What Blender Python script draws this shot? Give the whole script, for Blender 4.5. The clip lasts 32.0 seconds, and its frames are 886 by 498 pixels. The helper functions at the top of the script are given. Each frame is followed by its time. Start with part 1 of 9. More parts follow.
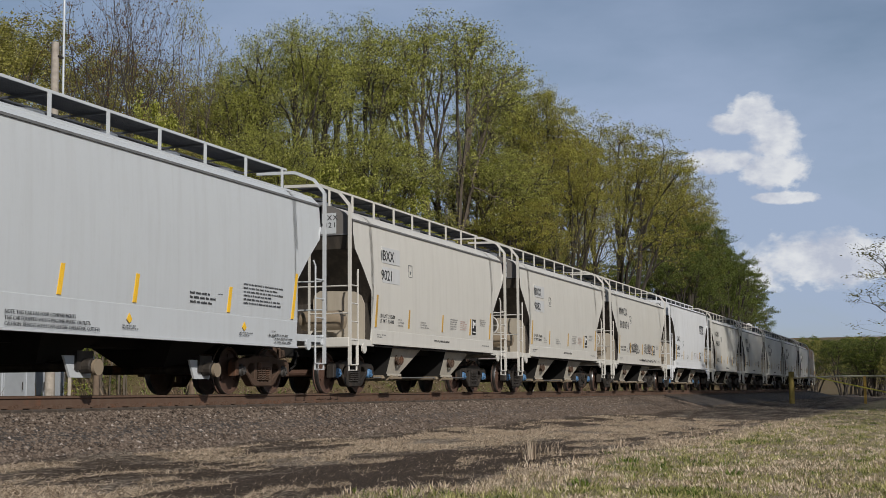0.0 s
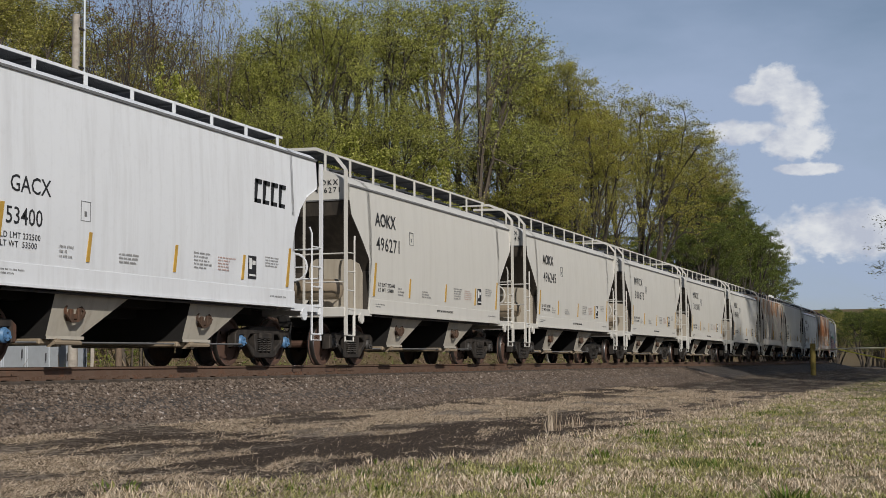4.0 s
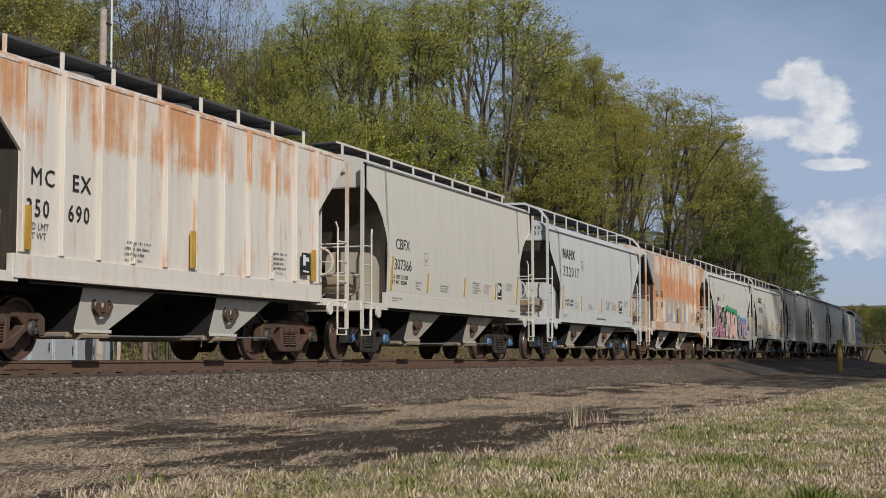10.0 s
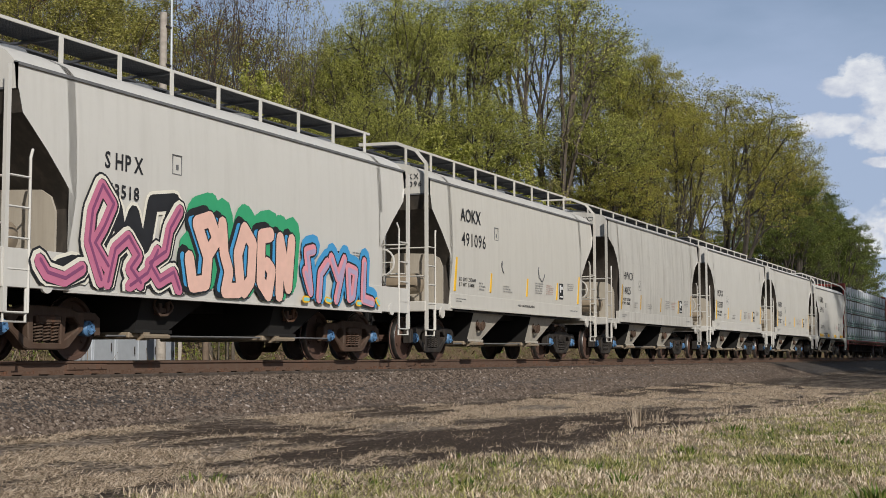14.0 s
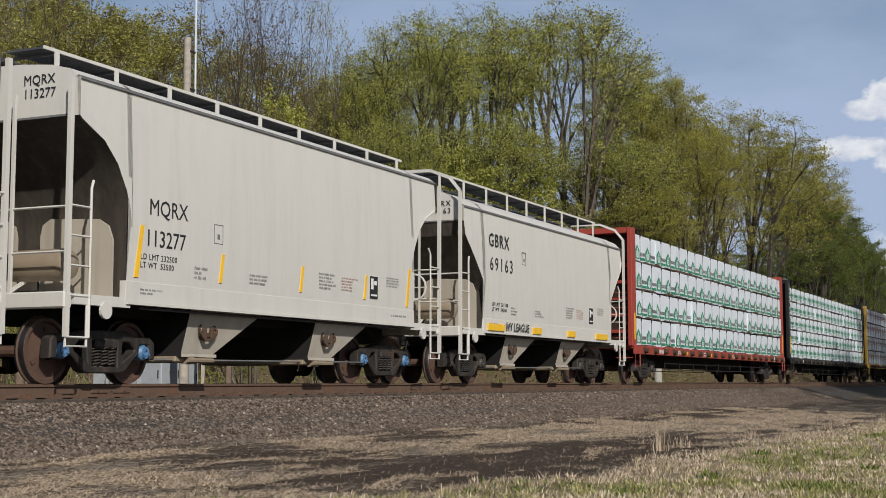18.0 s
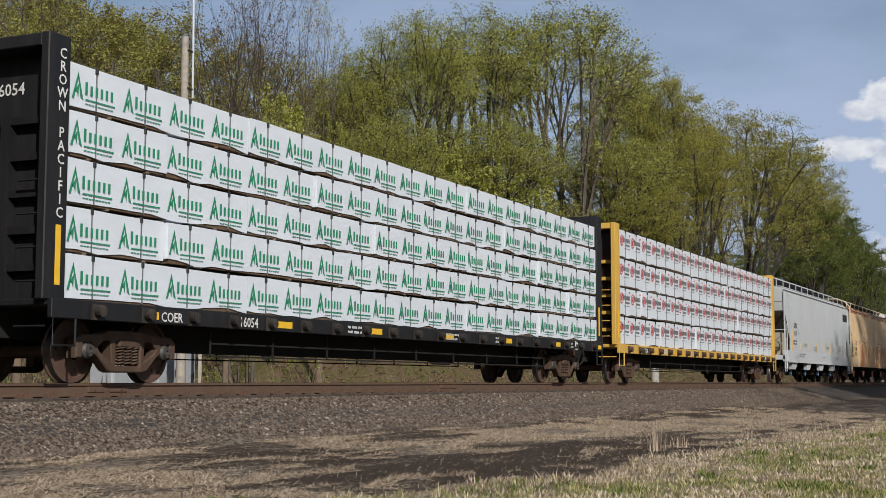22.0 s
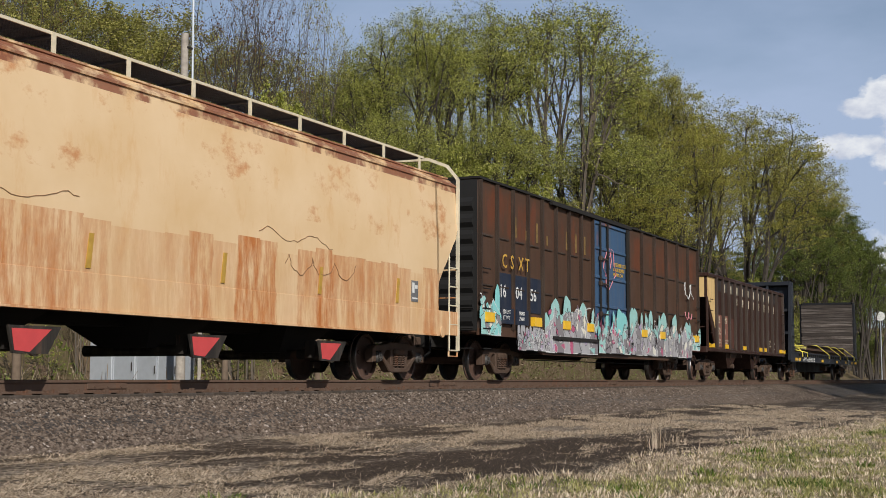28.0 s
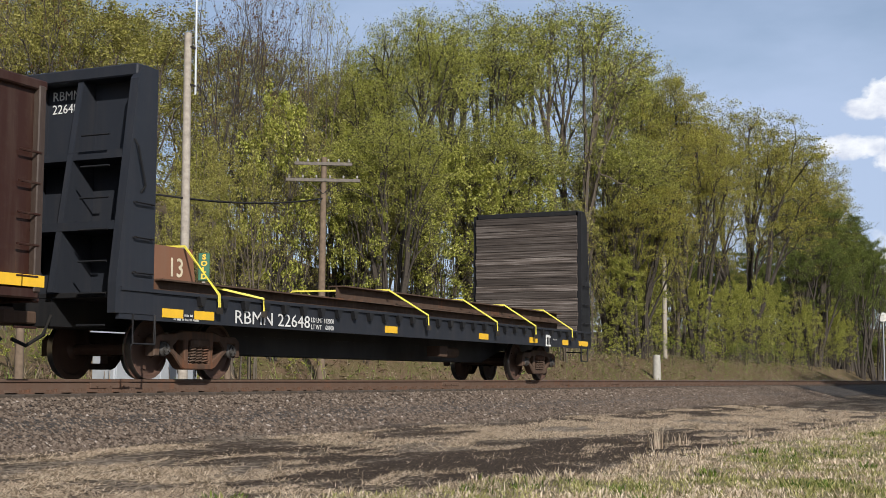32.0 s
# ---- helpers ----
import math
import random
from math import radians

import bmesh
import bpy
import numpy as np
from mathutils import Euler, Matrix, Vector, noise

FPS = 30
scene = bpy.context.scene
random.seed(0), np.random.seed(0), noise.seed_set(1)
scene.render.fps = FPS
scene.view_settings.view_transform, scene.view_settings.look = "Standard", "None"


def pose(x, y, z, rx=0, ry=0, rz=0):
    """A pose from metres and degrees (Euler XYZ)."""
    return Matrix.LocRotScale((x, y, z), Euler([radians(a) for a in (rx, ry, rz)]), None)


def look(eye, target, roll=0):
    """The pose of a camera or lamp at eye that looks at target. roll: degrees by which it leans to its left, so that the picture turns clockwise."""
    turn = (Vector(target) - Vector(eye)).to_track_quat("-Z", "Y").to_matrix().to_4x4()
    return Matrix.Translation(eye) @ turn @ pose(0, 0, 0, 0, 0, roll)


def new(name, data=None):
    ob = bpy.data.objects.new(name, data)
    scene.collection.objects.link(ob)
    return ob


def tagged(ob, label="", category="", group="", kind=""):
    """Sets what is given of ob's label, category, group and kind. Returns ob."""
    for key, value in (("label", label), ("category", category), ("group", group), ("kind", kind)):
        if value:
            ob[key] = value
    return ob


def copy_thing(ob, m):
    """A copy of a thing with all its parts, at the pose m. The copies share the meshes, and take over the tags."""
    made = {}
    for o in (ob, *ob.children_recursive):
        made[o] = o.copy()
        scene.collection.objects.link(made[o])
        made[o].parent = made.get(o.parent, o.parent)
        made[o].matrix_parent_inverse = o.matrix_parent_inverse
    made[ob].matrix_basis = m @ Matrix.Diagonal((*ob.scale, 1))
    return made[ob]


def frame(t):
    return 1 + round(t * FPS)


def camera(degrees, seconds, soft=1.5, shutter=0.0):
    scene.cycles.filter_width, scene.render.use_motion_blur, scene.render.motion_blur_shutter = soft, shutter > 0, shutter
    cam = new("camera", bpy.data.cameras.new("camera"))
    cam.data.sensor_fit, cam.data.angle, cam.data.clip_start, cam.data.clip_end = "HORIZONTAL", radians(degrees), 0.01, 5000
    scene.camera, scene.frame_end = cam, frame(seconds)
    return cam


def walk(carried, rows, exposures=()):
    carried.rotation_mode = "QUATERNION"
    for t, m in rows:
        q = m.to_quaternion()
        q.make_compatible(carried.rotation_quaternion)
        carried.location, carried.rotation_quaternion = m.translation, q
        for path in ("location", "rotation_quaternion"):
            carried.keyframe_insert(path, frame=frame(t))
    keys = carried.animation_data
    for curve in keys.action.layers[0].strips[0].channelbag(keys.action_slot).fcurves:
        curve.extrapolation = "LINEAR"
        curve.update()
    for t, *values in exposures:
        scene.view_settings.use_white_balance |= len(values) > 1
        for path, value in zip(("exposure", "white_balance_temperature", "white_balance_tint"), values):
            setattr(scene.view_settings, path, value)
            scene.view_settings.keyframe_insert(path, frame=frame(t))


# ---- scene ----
# ---- the camera: held by hand beside the line, panning a little ----
EYE = 0.03
cam = camera(35.75, 32.0, soft=0.5)
walk(cam, [
    (0, pose(0, 0, EYE, 95.913, 0.386, -70.169)),
    (0.5, pose(0, 0, EYE, 95.772, 0.412, -70.065)),
    (1, pose(0, 0, EYE, 95.623, 0.536, -69.940)),
    (1.5, pose(0, 0, EYE, 95.477, 0.541, -69.804)),
    (2, pose(0, 0, EYE, 95.312, 0.494, -69.655)),
    (2.5, pose(0, 0, EYE, 95.159, 0.486, -69.512)),
    (3, pose(0, 0, EYE, 95.010, 0.393, -69.440)),
    (3.5, pose(0, 0, EYE, 94.870, 0.361, -69.378)),
    (5.5, pose(0, 0, EYE, 94.511, 0.196, -69.115)),
    (6, pose(0, 0, EYE, 94.528, 0.161, -69.050)),
    (6.5, pose(0, 0, EYE, 94.546, 0.195, -68.941)),
    (7, pose(0, 0, EYE, 94.561, 0.023, -68.855)),
    (7.5, pose(0, 0, EYE, 94.565, 0.055, -68.795)),
    (8, pose(0, 0, EYE, 94.575, 0.039, -68.745)),
    (8.5, pose(0, 0, EYE, 94.592, 0.038, -68.649)),
    (9, pose(0, 0, EYE, 94.596, 0.020, -68.574)),
    (9.5, pose(0, 0, EYE, 94.589, 0.088, -68.438)),
    (10, pose(0, 0, EYE, 94.529, 0.097, -68.274)),
    (10.5, pose(0, 0, EYE, 94.454, 0.033, -68.113)),
    (11, pose(0, 0, EYE, 94.361, 0.053, -67.882)),
    (11.5, pose(0, 0, EYE, 94.225, -0.029, -67.628)),
    (12, pose(0, 0, EYE, 94.099, -0.001, -67.350)),
    (12.5, pose(0, 0, EYE, 93.996, 0.062, -67.020)),
    (13, pose(0, 0, EYE, 94.177, 0.128, -66.632)),
    (13.5, pose(0, 0, EYE, 94.317, 0.126, -66.207)),
    (14, pose(0, 0, EYE, 94.534, 0.112, -65.847)),
    (14.5, pose(0, 0, EYE, 94.799, 0.080, -65.514)),
    (16.5, pose(0, 0, EYE, 95.449, 0.060, -65.026)),
    (17, pose(0, 0, EYE, 95.493, 0.057, -64.963)),
    (17.5, pose(0, 0, EYE, 95.513, 0.058, -64.911)),
    (18, pose(0, 0, EYE, 95.522, 0.029, -64.909)),
    (18.5, pose(0, 0, EYE, 95.526, 0.033, -64.937)),
    (19, pose(0, 0, EYE, 95.533, 0.000, -64.953)),
    (19.5, pose(0, 0, EYE, 95.535, -0.111, -64.976)),
    (20, pose(0, 0, EYE, 95.542, -0.072, -65.011)),
    (20.5, pose(0, 0, EYE, 95.548, -0.051, -65.005)),
    (21, pose(0, 0, EYE, 95.523, -0.042, -65.000)),
    (21.5, pose(0, 0, EYE, 95.514, -0.029, -65.013)),
    (22, pose(0, 0, EYE, 95.504, -0.057, -65.033)),
    (22.5, pose(0, 0, EYE, 95.498, -0.074, -65.045)),
    (23, pose(0, 0, EYE, 95.491, -0.103, -65.041)),
    (23.5, pose(0, 0, EYE, 95.482, -0.130, -65.048)),
    (24, pose(0, 0, EYE, 95.447, -0.149, -65.007)),
    (24.5, pose(0, 0, EYE, 95.449, -0.150, -64.969)),
    (25, pose(0, 0, EYE, 95.444, -0.165, -64.939)),
    (25.5, pose(0, 0, EYE, 95.423, -0.208, -64.940)),
    (27.5, pose(0, 0, EYE, 95.380, -0.153, -65.045)),
    (28, pose(0, 0, EYE, 95.387, -0.114, -65.055)),
    (28.5, pose(0, 0, EYE, 95.408, -0.117, -65.001)),
    (29, pose(0, 0, EYE, 95.421, -0.139, -64.944)),
    (29.5, pose(0, 0, EYE, 95.423, -0.210, -64.912)),
    (30, pose(0, 0, EYE, 95.432, -0.255, -64.899)),
    (30.5, pose(0, 0, EYE, 95.423, -0.292, -64.889)),
    (31, pose(0, 0, EYE, 95.418, -0.279, -64.895)),
    (31.5, pose(0, 0, EYE, 95.391, -0.293, -64.922)),
    (32, pose(0, 0, EYE, 95.386, -0.238, -64.956)),
], exposures=[(0, -0.5), (6, -0.5), (9, -0.48), (13, -0.37), (16, -0.34), (19, -0.32), (24, -0.35), (28, -0.3), (30, -0.1), (32, 0.0)])

# ---- world, sun ----
SUN_AZ, SUN_EL = 226.0, 30.0      # degrees: where the sun stands, counted from +x towards +y
world = bpy.data.worlds.new("sky")
scene.world = world
world.use_nodes = True


def sky():
    nt = world.node_tree
    nt.nodes.clear()
    n, l = nt.nodes.new, nt.links.new
    tex = n("ShaderNodeTexSky")
    tex.sky_type, tex.sun_disc = "NISHITA", False
    tex.sun_elevation, tex.sun_rotation = radians(SUN_EL), radians(90 - SUN_AZ)
    tex.air_density, tex.dust_density, tex.ozone_density = 1.0, 0.6, 1.6
    co = n("ShaderNodeTexCoord")
    bg = n("ShaderNodeBackground")
    bg.inputs["Strength"].default_value = 0.083
    out = n("ShaderNodeOutputWorld")

    def math_(op, a, b=None, c=None):
        m = n("ShaderNodeMath")
        m.operation = op
        for i, v in enumerate((a, b, c)):
            if v is None:
                continue
            if isinstance(v, (int, float)):
                m.inputs[i].default_value = v
            else:
                l(v, m.inputs[i])
        return m.outputs[0]

    def noise_(scale, detail, vec, rough=0.55):
        t = n("ShaderNodeTexNoise")
        t.inputs["Scale"].default_value, t.inputs["Detail"].default_value, t.inputs["Roughness"].default_value = scale, detail, rough
        l(vec, t.inputs["Vector"])
        return t.outputs["Fac"]

    # wide thin haze cloud all round, and heaped clouds over the horizon
    flat = n("ShaderNodeMapping")
    flat.inputs["Scale"].default_value = (1, 1, 3.0)
    l(co.outputs["Generated"], flat.inputs["Vector"])
    thin = noise_(2.1, 6, flat.outputs[0])
    thin = math_("MULTIPLY", math_("SUBTRACT", thin, 0.25), 2.6)
    thin = math_("MINIMUM", math_("MAXIMUM", thin, 0.0), 0.85)
    # the haze thins out towards the zenith and gathers over the horizon
    sep = n("ShaderNodeSeparateXYZ")
    l(co.outputs["Generated"], sep.inputs[0])
    high = math_("MINIMUM", math_("MAXIMUM", math_("MULTIPLY", math_("SUBTRACT", 0.62, sep.outputs["Z"]), 2.4), 0.12), 1.0)
    thin = math_("MULTIPLY", thin, high)
    heap_map = n("ShaderNodeMapping")
    heap_map.inputs["Scale"].default_value = (1, 1, 1.6)
    l(co.outputs["Generated"], heap_map.inputs["Vector"])
    fluff = noise_(34.0, 9, heap_map.outputs[0], 0.62)
    total = None
    for az, el, ra, re in ((6.9, 11.2, 1.1, 0.9), (6.0, 10.2, 1.15, 1.3), (7.7, 10.8, 1.0, 0.5), (6.1, 8.9, 1.5, 0.85), (8.4, 9.3, 1.9, 0.55), (5.7, 7.7, 1.5, 0.3), (4.0, 5.2, 4.2, 1.2), (8.0, 4.6, 3.0, 0.9), (-5, 7, 5, 3),
                           (-60, 12, 18, 5), (130, 14, 22, 6), (200, 10, 22, 5), (-110, 18, 16, 5)):
        d = Vector((math.cos(radians(el)) * math.cos(radians(az)), math.cos(radians(el)) * math.sin(radians(az)), math.sin(radians(el))))
        m = n("ShaderNodeMapping")
        m.vector_type = "POINT"
        sc = (57.3 / ra, 57.3 / ra, 57.3 / re)
        m.inputs["Scale"].default_value = sc
        m.inputs["Location"].default_value = (-d.x * sc[0], -d.y * sc[1], -d.z * sc[2])
        l(co.outputs["Generated"], m.inputs["Vector"])
        ln = n("ShaderNodeVectorMath")
        ln.operation = "LENGTH"
        l(m.outputs[0], ln.inputs[0])
        v = math_("SUBTRACT", 1.0, ln.outputs["Value"])
        total = v if total is None else math_("MAXIMUM", total, v)
    heap = math_("ADD", total, math_("ADD", math_("MULTIPLY", math_("SUBTRACT", fluff, 0.5), 1.25), math_("MULTIPLY", math_("SUBTRACT", noise_(80.0, 7, heap_map.outputs[0], 0.6), 0.53), 0.9)))
    # crisp where the cloud towers, soft and grey where it trails off
    soft = noise_(11.0, 4, heap_map.outputs[0])
    heap = math_("MINIMUM", math_("MAXIMUM", math_("MULTIPLY", heap, math_("MULTIPLY_ADD", soft, 7.0, -1.2)), 0.0), 0.95)
    shade_ = n("ShaderNodeMix")
    shade_.data_type = "RGBA"
    l(math_("MINIMUM", math_("MAXIMUM", math_("MULTIPLY_ADD", noise_(24.0, 7, heap_map.outputs[0], 0.6), 4.5, -1.65), 0.0), 1.0), shade_.inputs["Factor"])
    shade_.inputs["A"].default_value, shade_.inputs["B"].default_value = (8.2, 8.8, 10.4, 1), (12.6, 12.9, 13.3, 1)
    mix1, mix2 = n("ShaderNodeMix"), n("ShaderNodeMix")
    for m in (mix1, mix2):
        m.data_type = "RGBA"
    l(thin, mix1.inputs["Factor"])
    l(tex.outputs[0], mix1.inputs["A"])
    mix1.inputs["B"].default_value = (6.0, 7.4, 10.3, 1)
    l(heap, mix2.inputs["Factor"])
    l(mix1.outputs["Result"], mix2.inputs["A"])
    l(shade_.outputs["Result"], mix2.inputs["B"])
    l(mix2.outputs["Result"], bg.inputs["Color"])
    l(bg.outputs[0], out.inputs["Surface"])


sky()
sun = new("sun", bpy.data.lights.new("sun", "SUN"))
sun.data.energy, sun.data.angle, sun.data.color = 5.0, radians(0.6), (1.0, 0.955, 0.895)
_d = Vector((math.cos(radians(SUN_EL)) * math.cos(radians(SUN_AZ)), math.cos(radians(SUN_EL)) * math.sin(radians(SUN_AZ)), math.sin(radians(SUN_EL))))
sun.matrix_basis = look(_d * 300, (0, 0, 0))


# ---- materials ----
def nodes_of(name):
    m = bpy.data.materials.new(name)
    m.use_nodes = True
    nt = m.node_tree
    return m, nt, nt.nodes["Principled BSDF"]


def ramp(nt, fac, stops):
    r = nt.nodes.new("ShaderNodeValToRGB")
    while len(r.color_ramp.elements) < len(stops):
        r.color_ramp.elements.new(0.5)
    for e, (p, c) in zip(r.color_ramp.elements, stops):
        e.position, e.color = p, (*c, 1) if len(c) == 3 else c
    nt.links.new(fac, r.inputs[0])
    return r.outputs[0]


def tex_noise(nt, vec, scale, detail=5, rough=0.55):
    t = nt.nodes.new("ShaderNodeTexNoise")
    t.inputs["Scale"].default_value, t.inputs["Detail"].default_value, t.inputs["Roughness"].default_value = scale, detail, rough
    nt.links.new(vec, t.inputs["Vector"])
    return t.outputs["Fac"]


def coords(nt, scale=(1, 1, 1), shift=True, kind="Object"):
    """Object coordinates, scaled, moved by a number of each object's own."""
    co = nt.nodes.new("ShaderNodeTexCoord")
    mp = nt.nodes.new("ShaderNodeMapping")
    mp.inputs["Scale"].default_value = scale
    nt.links.new(co.outputs[kind], mp.inputs["Vector"])
    if shift:
        inf = nt.nodes.new("ShaderNodeObjectInfo")
        mul = nt.nodes.new("ShaderNodeMath")
        mul.operation = "MULTIPLY"
        mul.inputs[1].default_value = 57.0
        nt.links.new(inf.outputs["Random"], mul.inputs[0])
        nt.links.new(mul.outputs[0], mp.inputs["Location"])
    return mp.outputs[0]


def mixc(nt, fac, a, b):
    m = nt.nodes.new("ShaderNodeMix")
    m.data_type = "RGBA"
    for key, v in (("Factor", fac), ("A", a), ("B", b)):
        if isinstance(v, (int, float)):
            m.inputs[key].default_value = v
        elif isinstance(v, tuple):
            m.inputs[key].default_value = (*v, 1)
        else:
            nt.links.new(v, m.inputs[key])
    return m.outputs["Result"]


def bump(nt, bsdf, height, strength, dist=0.02):
    b = nt.nodes.new("ShaderNodeBump")
    b.inputs["Strength"].default_value, b.inputs["Distance"].default_value = strength, dist
    nt.links.new(height, b.inputs["Height"])
    nt.links.new(b.outputs[0], bsdf.inputs["Normal"])


def paint(name, col, dirt=0.3, rust=0.0, rough=0.5, dirt_col=(0.16, 0.13, 0.1), rust_col=(0.33, 0.12, 0.035), rust2=(0.16, 0.05, 0.02), dents=0.12, band=None):
    """Weathered paint on steel: blotches, streaks that run down, rust that breaks through."""
    m, nt, b = nodes_of(name)
    base = coords(nt)
    streak = coords(nt, (2.2, 2.2, 0.16))
    blot = tex_noise(nt, base, 0.7, 5)
    fine = tex_noise(nt, base, 9.0, 4)
    run = tex_noise(nt, streak, 2.4, 6, 0.65)
    c = mixc(nt, ramp(nt, blot, [(0.35, (0, 0, 0)), (0.75, (1, 1, 1))]), tuple(col), tuple(x * (1 - 0.25 * dirt) for x in col))
    f = ramp(nt, run, [(0.46, (0, 0, 0)), (0.8, (dirt, dirt, dirt))])
    c = mixc(nt, f, c, dirt_col)
    f = ramp(nt, fine, [(0.55, (0, 0, 0)), (0.8, (dirt * 0.35,) * 3)])
    c = mixc(nt, f, c, dirt_col)
    if rust > 0:
        big = tex_noise(nt, coords(nt, (0.5, 0.5, 0.35)), 1.6, 6, 0.6)
        mul = nt.nodes.new("ShaderNodeMath")
        mul.operation = "MULTIPLY_ADD"
        nt.links.new(big, mul.inputs[0])
        mul.inputs[1].default_value = 0.62
        half = nt.nodes.new("ShaderNodeMath")
        half.operation = "MULTIPLY"
        nt.links.new(run, half.inputs[0])
        half.inputs[1].default_value = 0.42
        nt.links.new(half.outputs[0], mul.inputs[2])
        lo = 0.66 - 0.28 * rust
        total = mul.outputs[0]
        if band:        # rust that gathers in a belt along the side
            co = nt.nodes.new("ShaderNodeTexCoord")
            sep = nt.nodes.new("ShaderNodeSeparateXYZ")
            nt.links.new(co.outputs["Object"], sep.inputs[0])
            up = nt.nodes.new("ShaderNodeMapRange")
            up.inputs["From Min"].default_value, up.inputs["From Max"].default_value = band[0] - 0.15, band[0] + 0.1
            dn = nt.nodes.new("ShaderNodeMapRange")
            dn.inputs["From Min"].default_value, dn.inputs["From Max"].default_value = band[1] + 0.25, band[1] - 0.1
            mm = nt.nodes.new("ShaderNodeMath")
            mm.operation = "MULTIPLY"
            for k_, q in enumerate((up, dn)):
                nt.links.new(sep.outputs["Z"], q.inputs["Value"])
                nt.links.new(q.outputs[0], mm.inputs[k_])
            ad = nt.nodes.new("ShaderNodeMath")
            ad.operation = "MULTIPLY_ADD"
            nt.links.new(mm.outputs[0], ad.inputs[0])
            ad.inputs[1].default_value = 0.1
            nt.links.new(total, ad.inputs[2])
            total = ad.outputs[0]
        f = ramp(nt, total, [(lo, (0, 0, 0)), (lo + 0.1, (0.8, 0.8, 0.8)), (1, (1, 1, 1))])
        rc = mixc(nt, fine, rust_col, rust2)
        c = mixc(nt, f, c, rc)
    nt.links.new(c, b.inputs["Base Color"])
    r = ramp(nt, blot, [(0.3, (rough - 0.08,) * 3), (0.8, (min(rough + 0.2, 1),) * 3)])
    nt.links.new(r, b.inputs["Roughness"])
    b.inputs["Specular IOR Level"].default_value = 0.3
    bump(nt, b, tex_noise(nt, base, 1.3, 2), dents, 0.05)
    return m


def plain(name, col, rough=0.6, metal=0.0, var=0.25, scale=6.0):
    m, nt, b = nodes_of(name)
    f = tex_noise(nt, coords(nt), scale, 5)
    c = mixc(nt, ramp(nt, f, [(0.3, (0, 0, 0)), (0.75, (1, 1, 1))]), tuple(col), tuple(x * (1 - var) for x in col))
    nt.links.new(c, b.inputs["Base Color"])
    b.inputs["Roughness"].default_value, b.inputs["Metallic"].default_value = rough, metal
    return m


GREY = paint("pale grey car paint", (0.57, 0.55, 0.5), 0.13)
GREY_B = paint("beige grey car paint", (0.55, 0.525, 0.465), 0.15)
WHITE = paint("white car paint", (0.68, 0.69, 0.7), 0.2)
BLUEGREY = paint("cool grey car paint", (0.53, 0.54, 0.53), 0.25, rust=0.05)
NEWGREY = paint("clean grey car paint", (0.5, 0.52, 0.53), 0.14)
REPAINT = paint("slightly bluer grey repaint", (0.54, 0.545, 0.54), 0.13)
PATCH = paint("flat grey patch paint", (0.36, 0.37, 0.37), 0.15)
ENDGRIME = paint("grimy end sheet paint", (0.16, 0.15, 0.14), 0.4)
# car grey of the slope sheets, darkened for their shade and grime
SLOPESHADE = paint("slope sheet paint, grime and painted-in shade", (0.05, 0.043, 0.036), 0.5)
SMOKE = paint("sooty grey car paint", (0.52, 0.5, 0.45), 0.5)
RUSTY = paint("rust-streaked grey paint", (0.64, 0.59, 0.52), 0.2, rust=0.33, rust_col=(0.62, 0.3, 0.1), rust2=(0.4, 0.14, 0.04), band=(3.1, 4.2))
RUSTY2 = paint("heavily rusted grey paint", (0.6, 0.55, 0.48), 0.25, rust=0.62, rust_col=(0.6, 0.27, 0.09), rust2=(0.36, 0.11, 0.03), band=(2.35, 3.1))
BROWN = paint("old brown boxcar paint", (0.085, 0.045, 0.028), 0.5, rust=0.22, rust_col=(0.125, 0.04, 0.022), dirt_col=(0.03, 0.022, 0.016), band=(3.3, 4.3))
PALEYEL = paint("flaking pale yellow paint", (0.72, 0.5, 0.22), 0.3, rust=0.35, rust_col=(0.3, 0.1, 0.04))
SALMON = paint("faded red patch paint", (0.22, 0.09, 0.065), 0.35)
OXPATCH = paint("faint dull red patch paint", (0.085, 0.032, 0.023), 0.35)
NAVY = paint("dark navy panel paint", (0.016, 0.024, 0.045), 0.2)
BOXPOST = paint("dark boxcar post paint", (0.04, 0.025, 0.018), 0.4, rust=0.15, rust_col=(0.12, 0.045, 0.025))
FADED = plain("faded yellow lettering", (0.24, 0.15, 0.05), 0.8, var=0.6)
OXIDE = paint("dark red oxide paint", (0.034, 0.0125, 0.0085), 0.25, rust=0.1, rust_col=(0.07, 0.03, 0.018))
OXPOST = paint("grimy brown post paint", (0.05, 0.034, 0.027), 0.35)
OXTOP = paint("grimy grey top of the oxide side", (0.035, 0.028, 0.027), 0.3)
DOORBLUE = paint("blue door paint", (0.045, 0.1, 0.19), 0.4, rust=0.25)
CARRED = paint("red car paint", (0.32, 0.05, 0.035), 0.25, rust=0.1)
CARBLACK = paint("black car paint", (0.013, 0.0135, 0.015), 0.15, dirt_col=(0.1, 0.08, 0.065))
CARNAVY = paint("blue black car paint", (0.02, 0.023, 0.03), 0.15, dirt_col=(0.1, 0.08, 0.065))
CARYELLOW = paint("dirty yellow car paint", (0.66, 0.4, 0.075), 0.4, rust=0.2)
TAN = paint("dusty tan end plate", (0.27, 0.215, 0.15), 0.4, rust=0.12)
WEB = paint("dusty pale end plate", (0.4, 0.355, 0.285), 0.4, rust=0.1)
BOXEND = plain("black boxcar end steel", (0.008, 0.0075, 0.007), 0.8)
SHADEYEL = plain("yellow paint dulled by painted-in shade", (0.24, 0.18, 0.04), 0.8, var=0.4)
UNDER = plain("near-black underframe, soot and painted shade", (0.011, 0.0095, 0.008), 0.95)
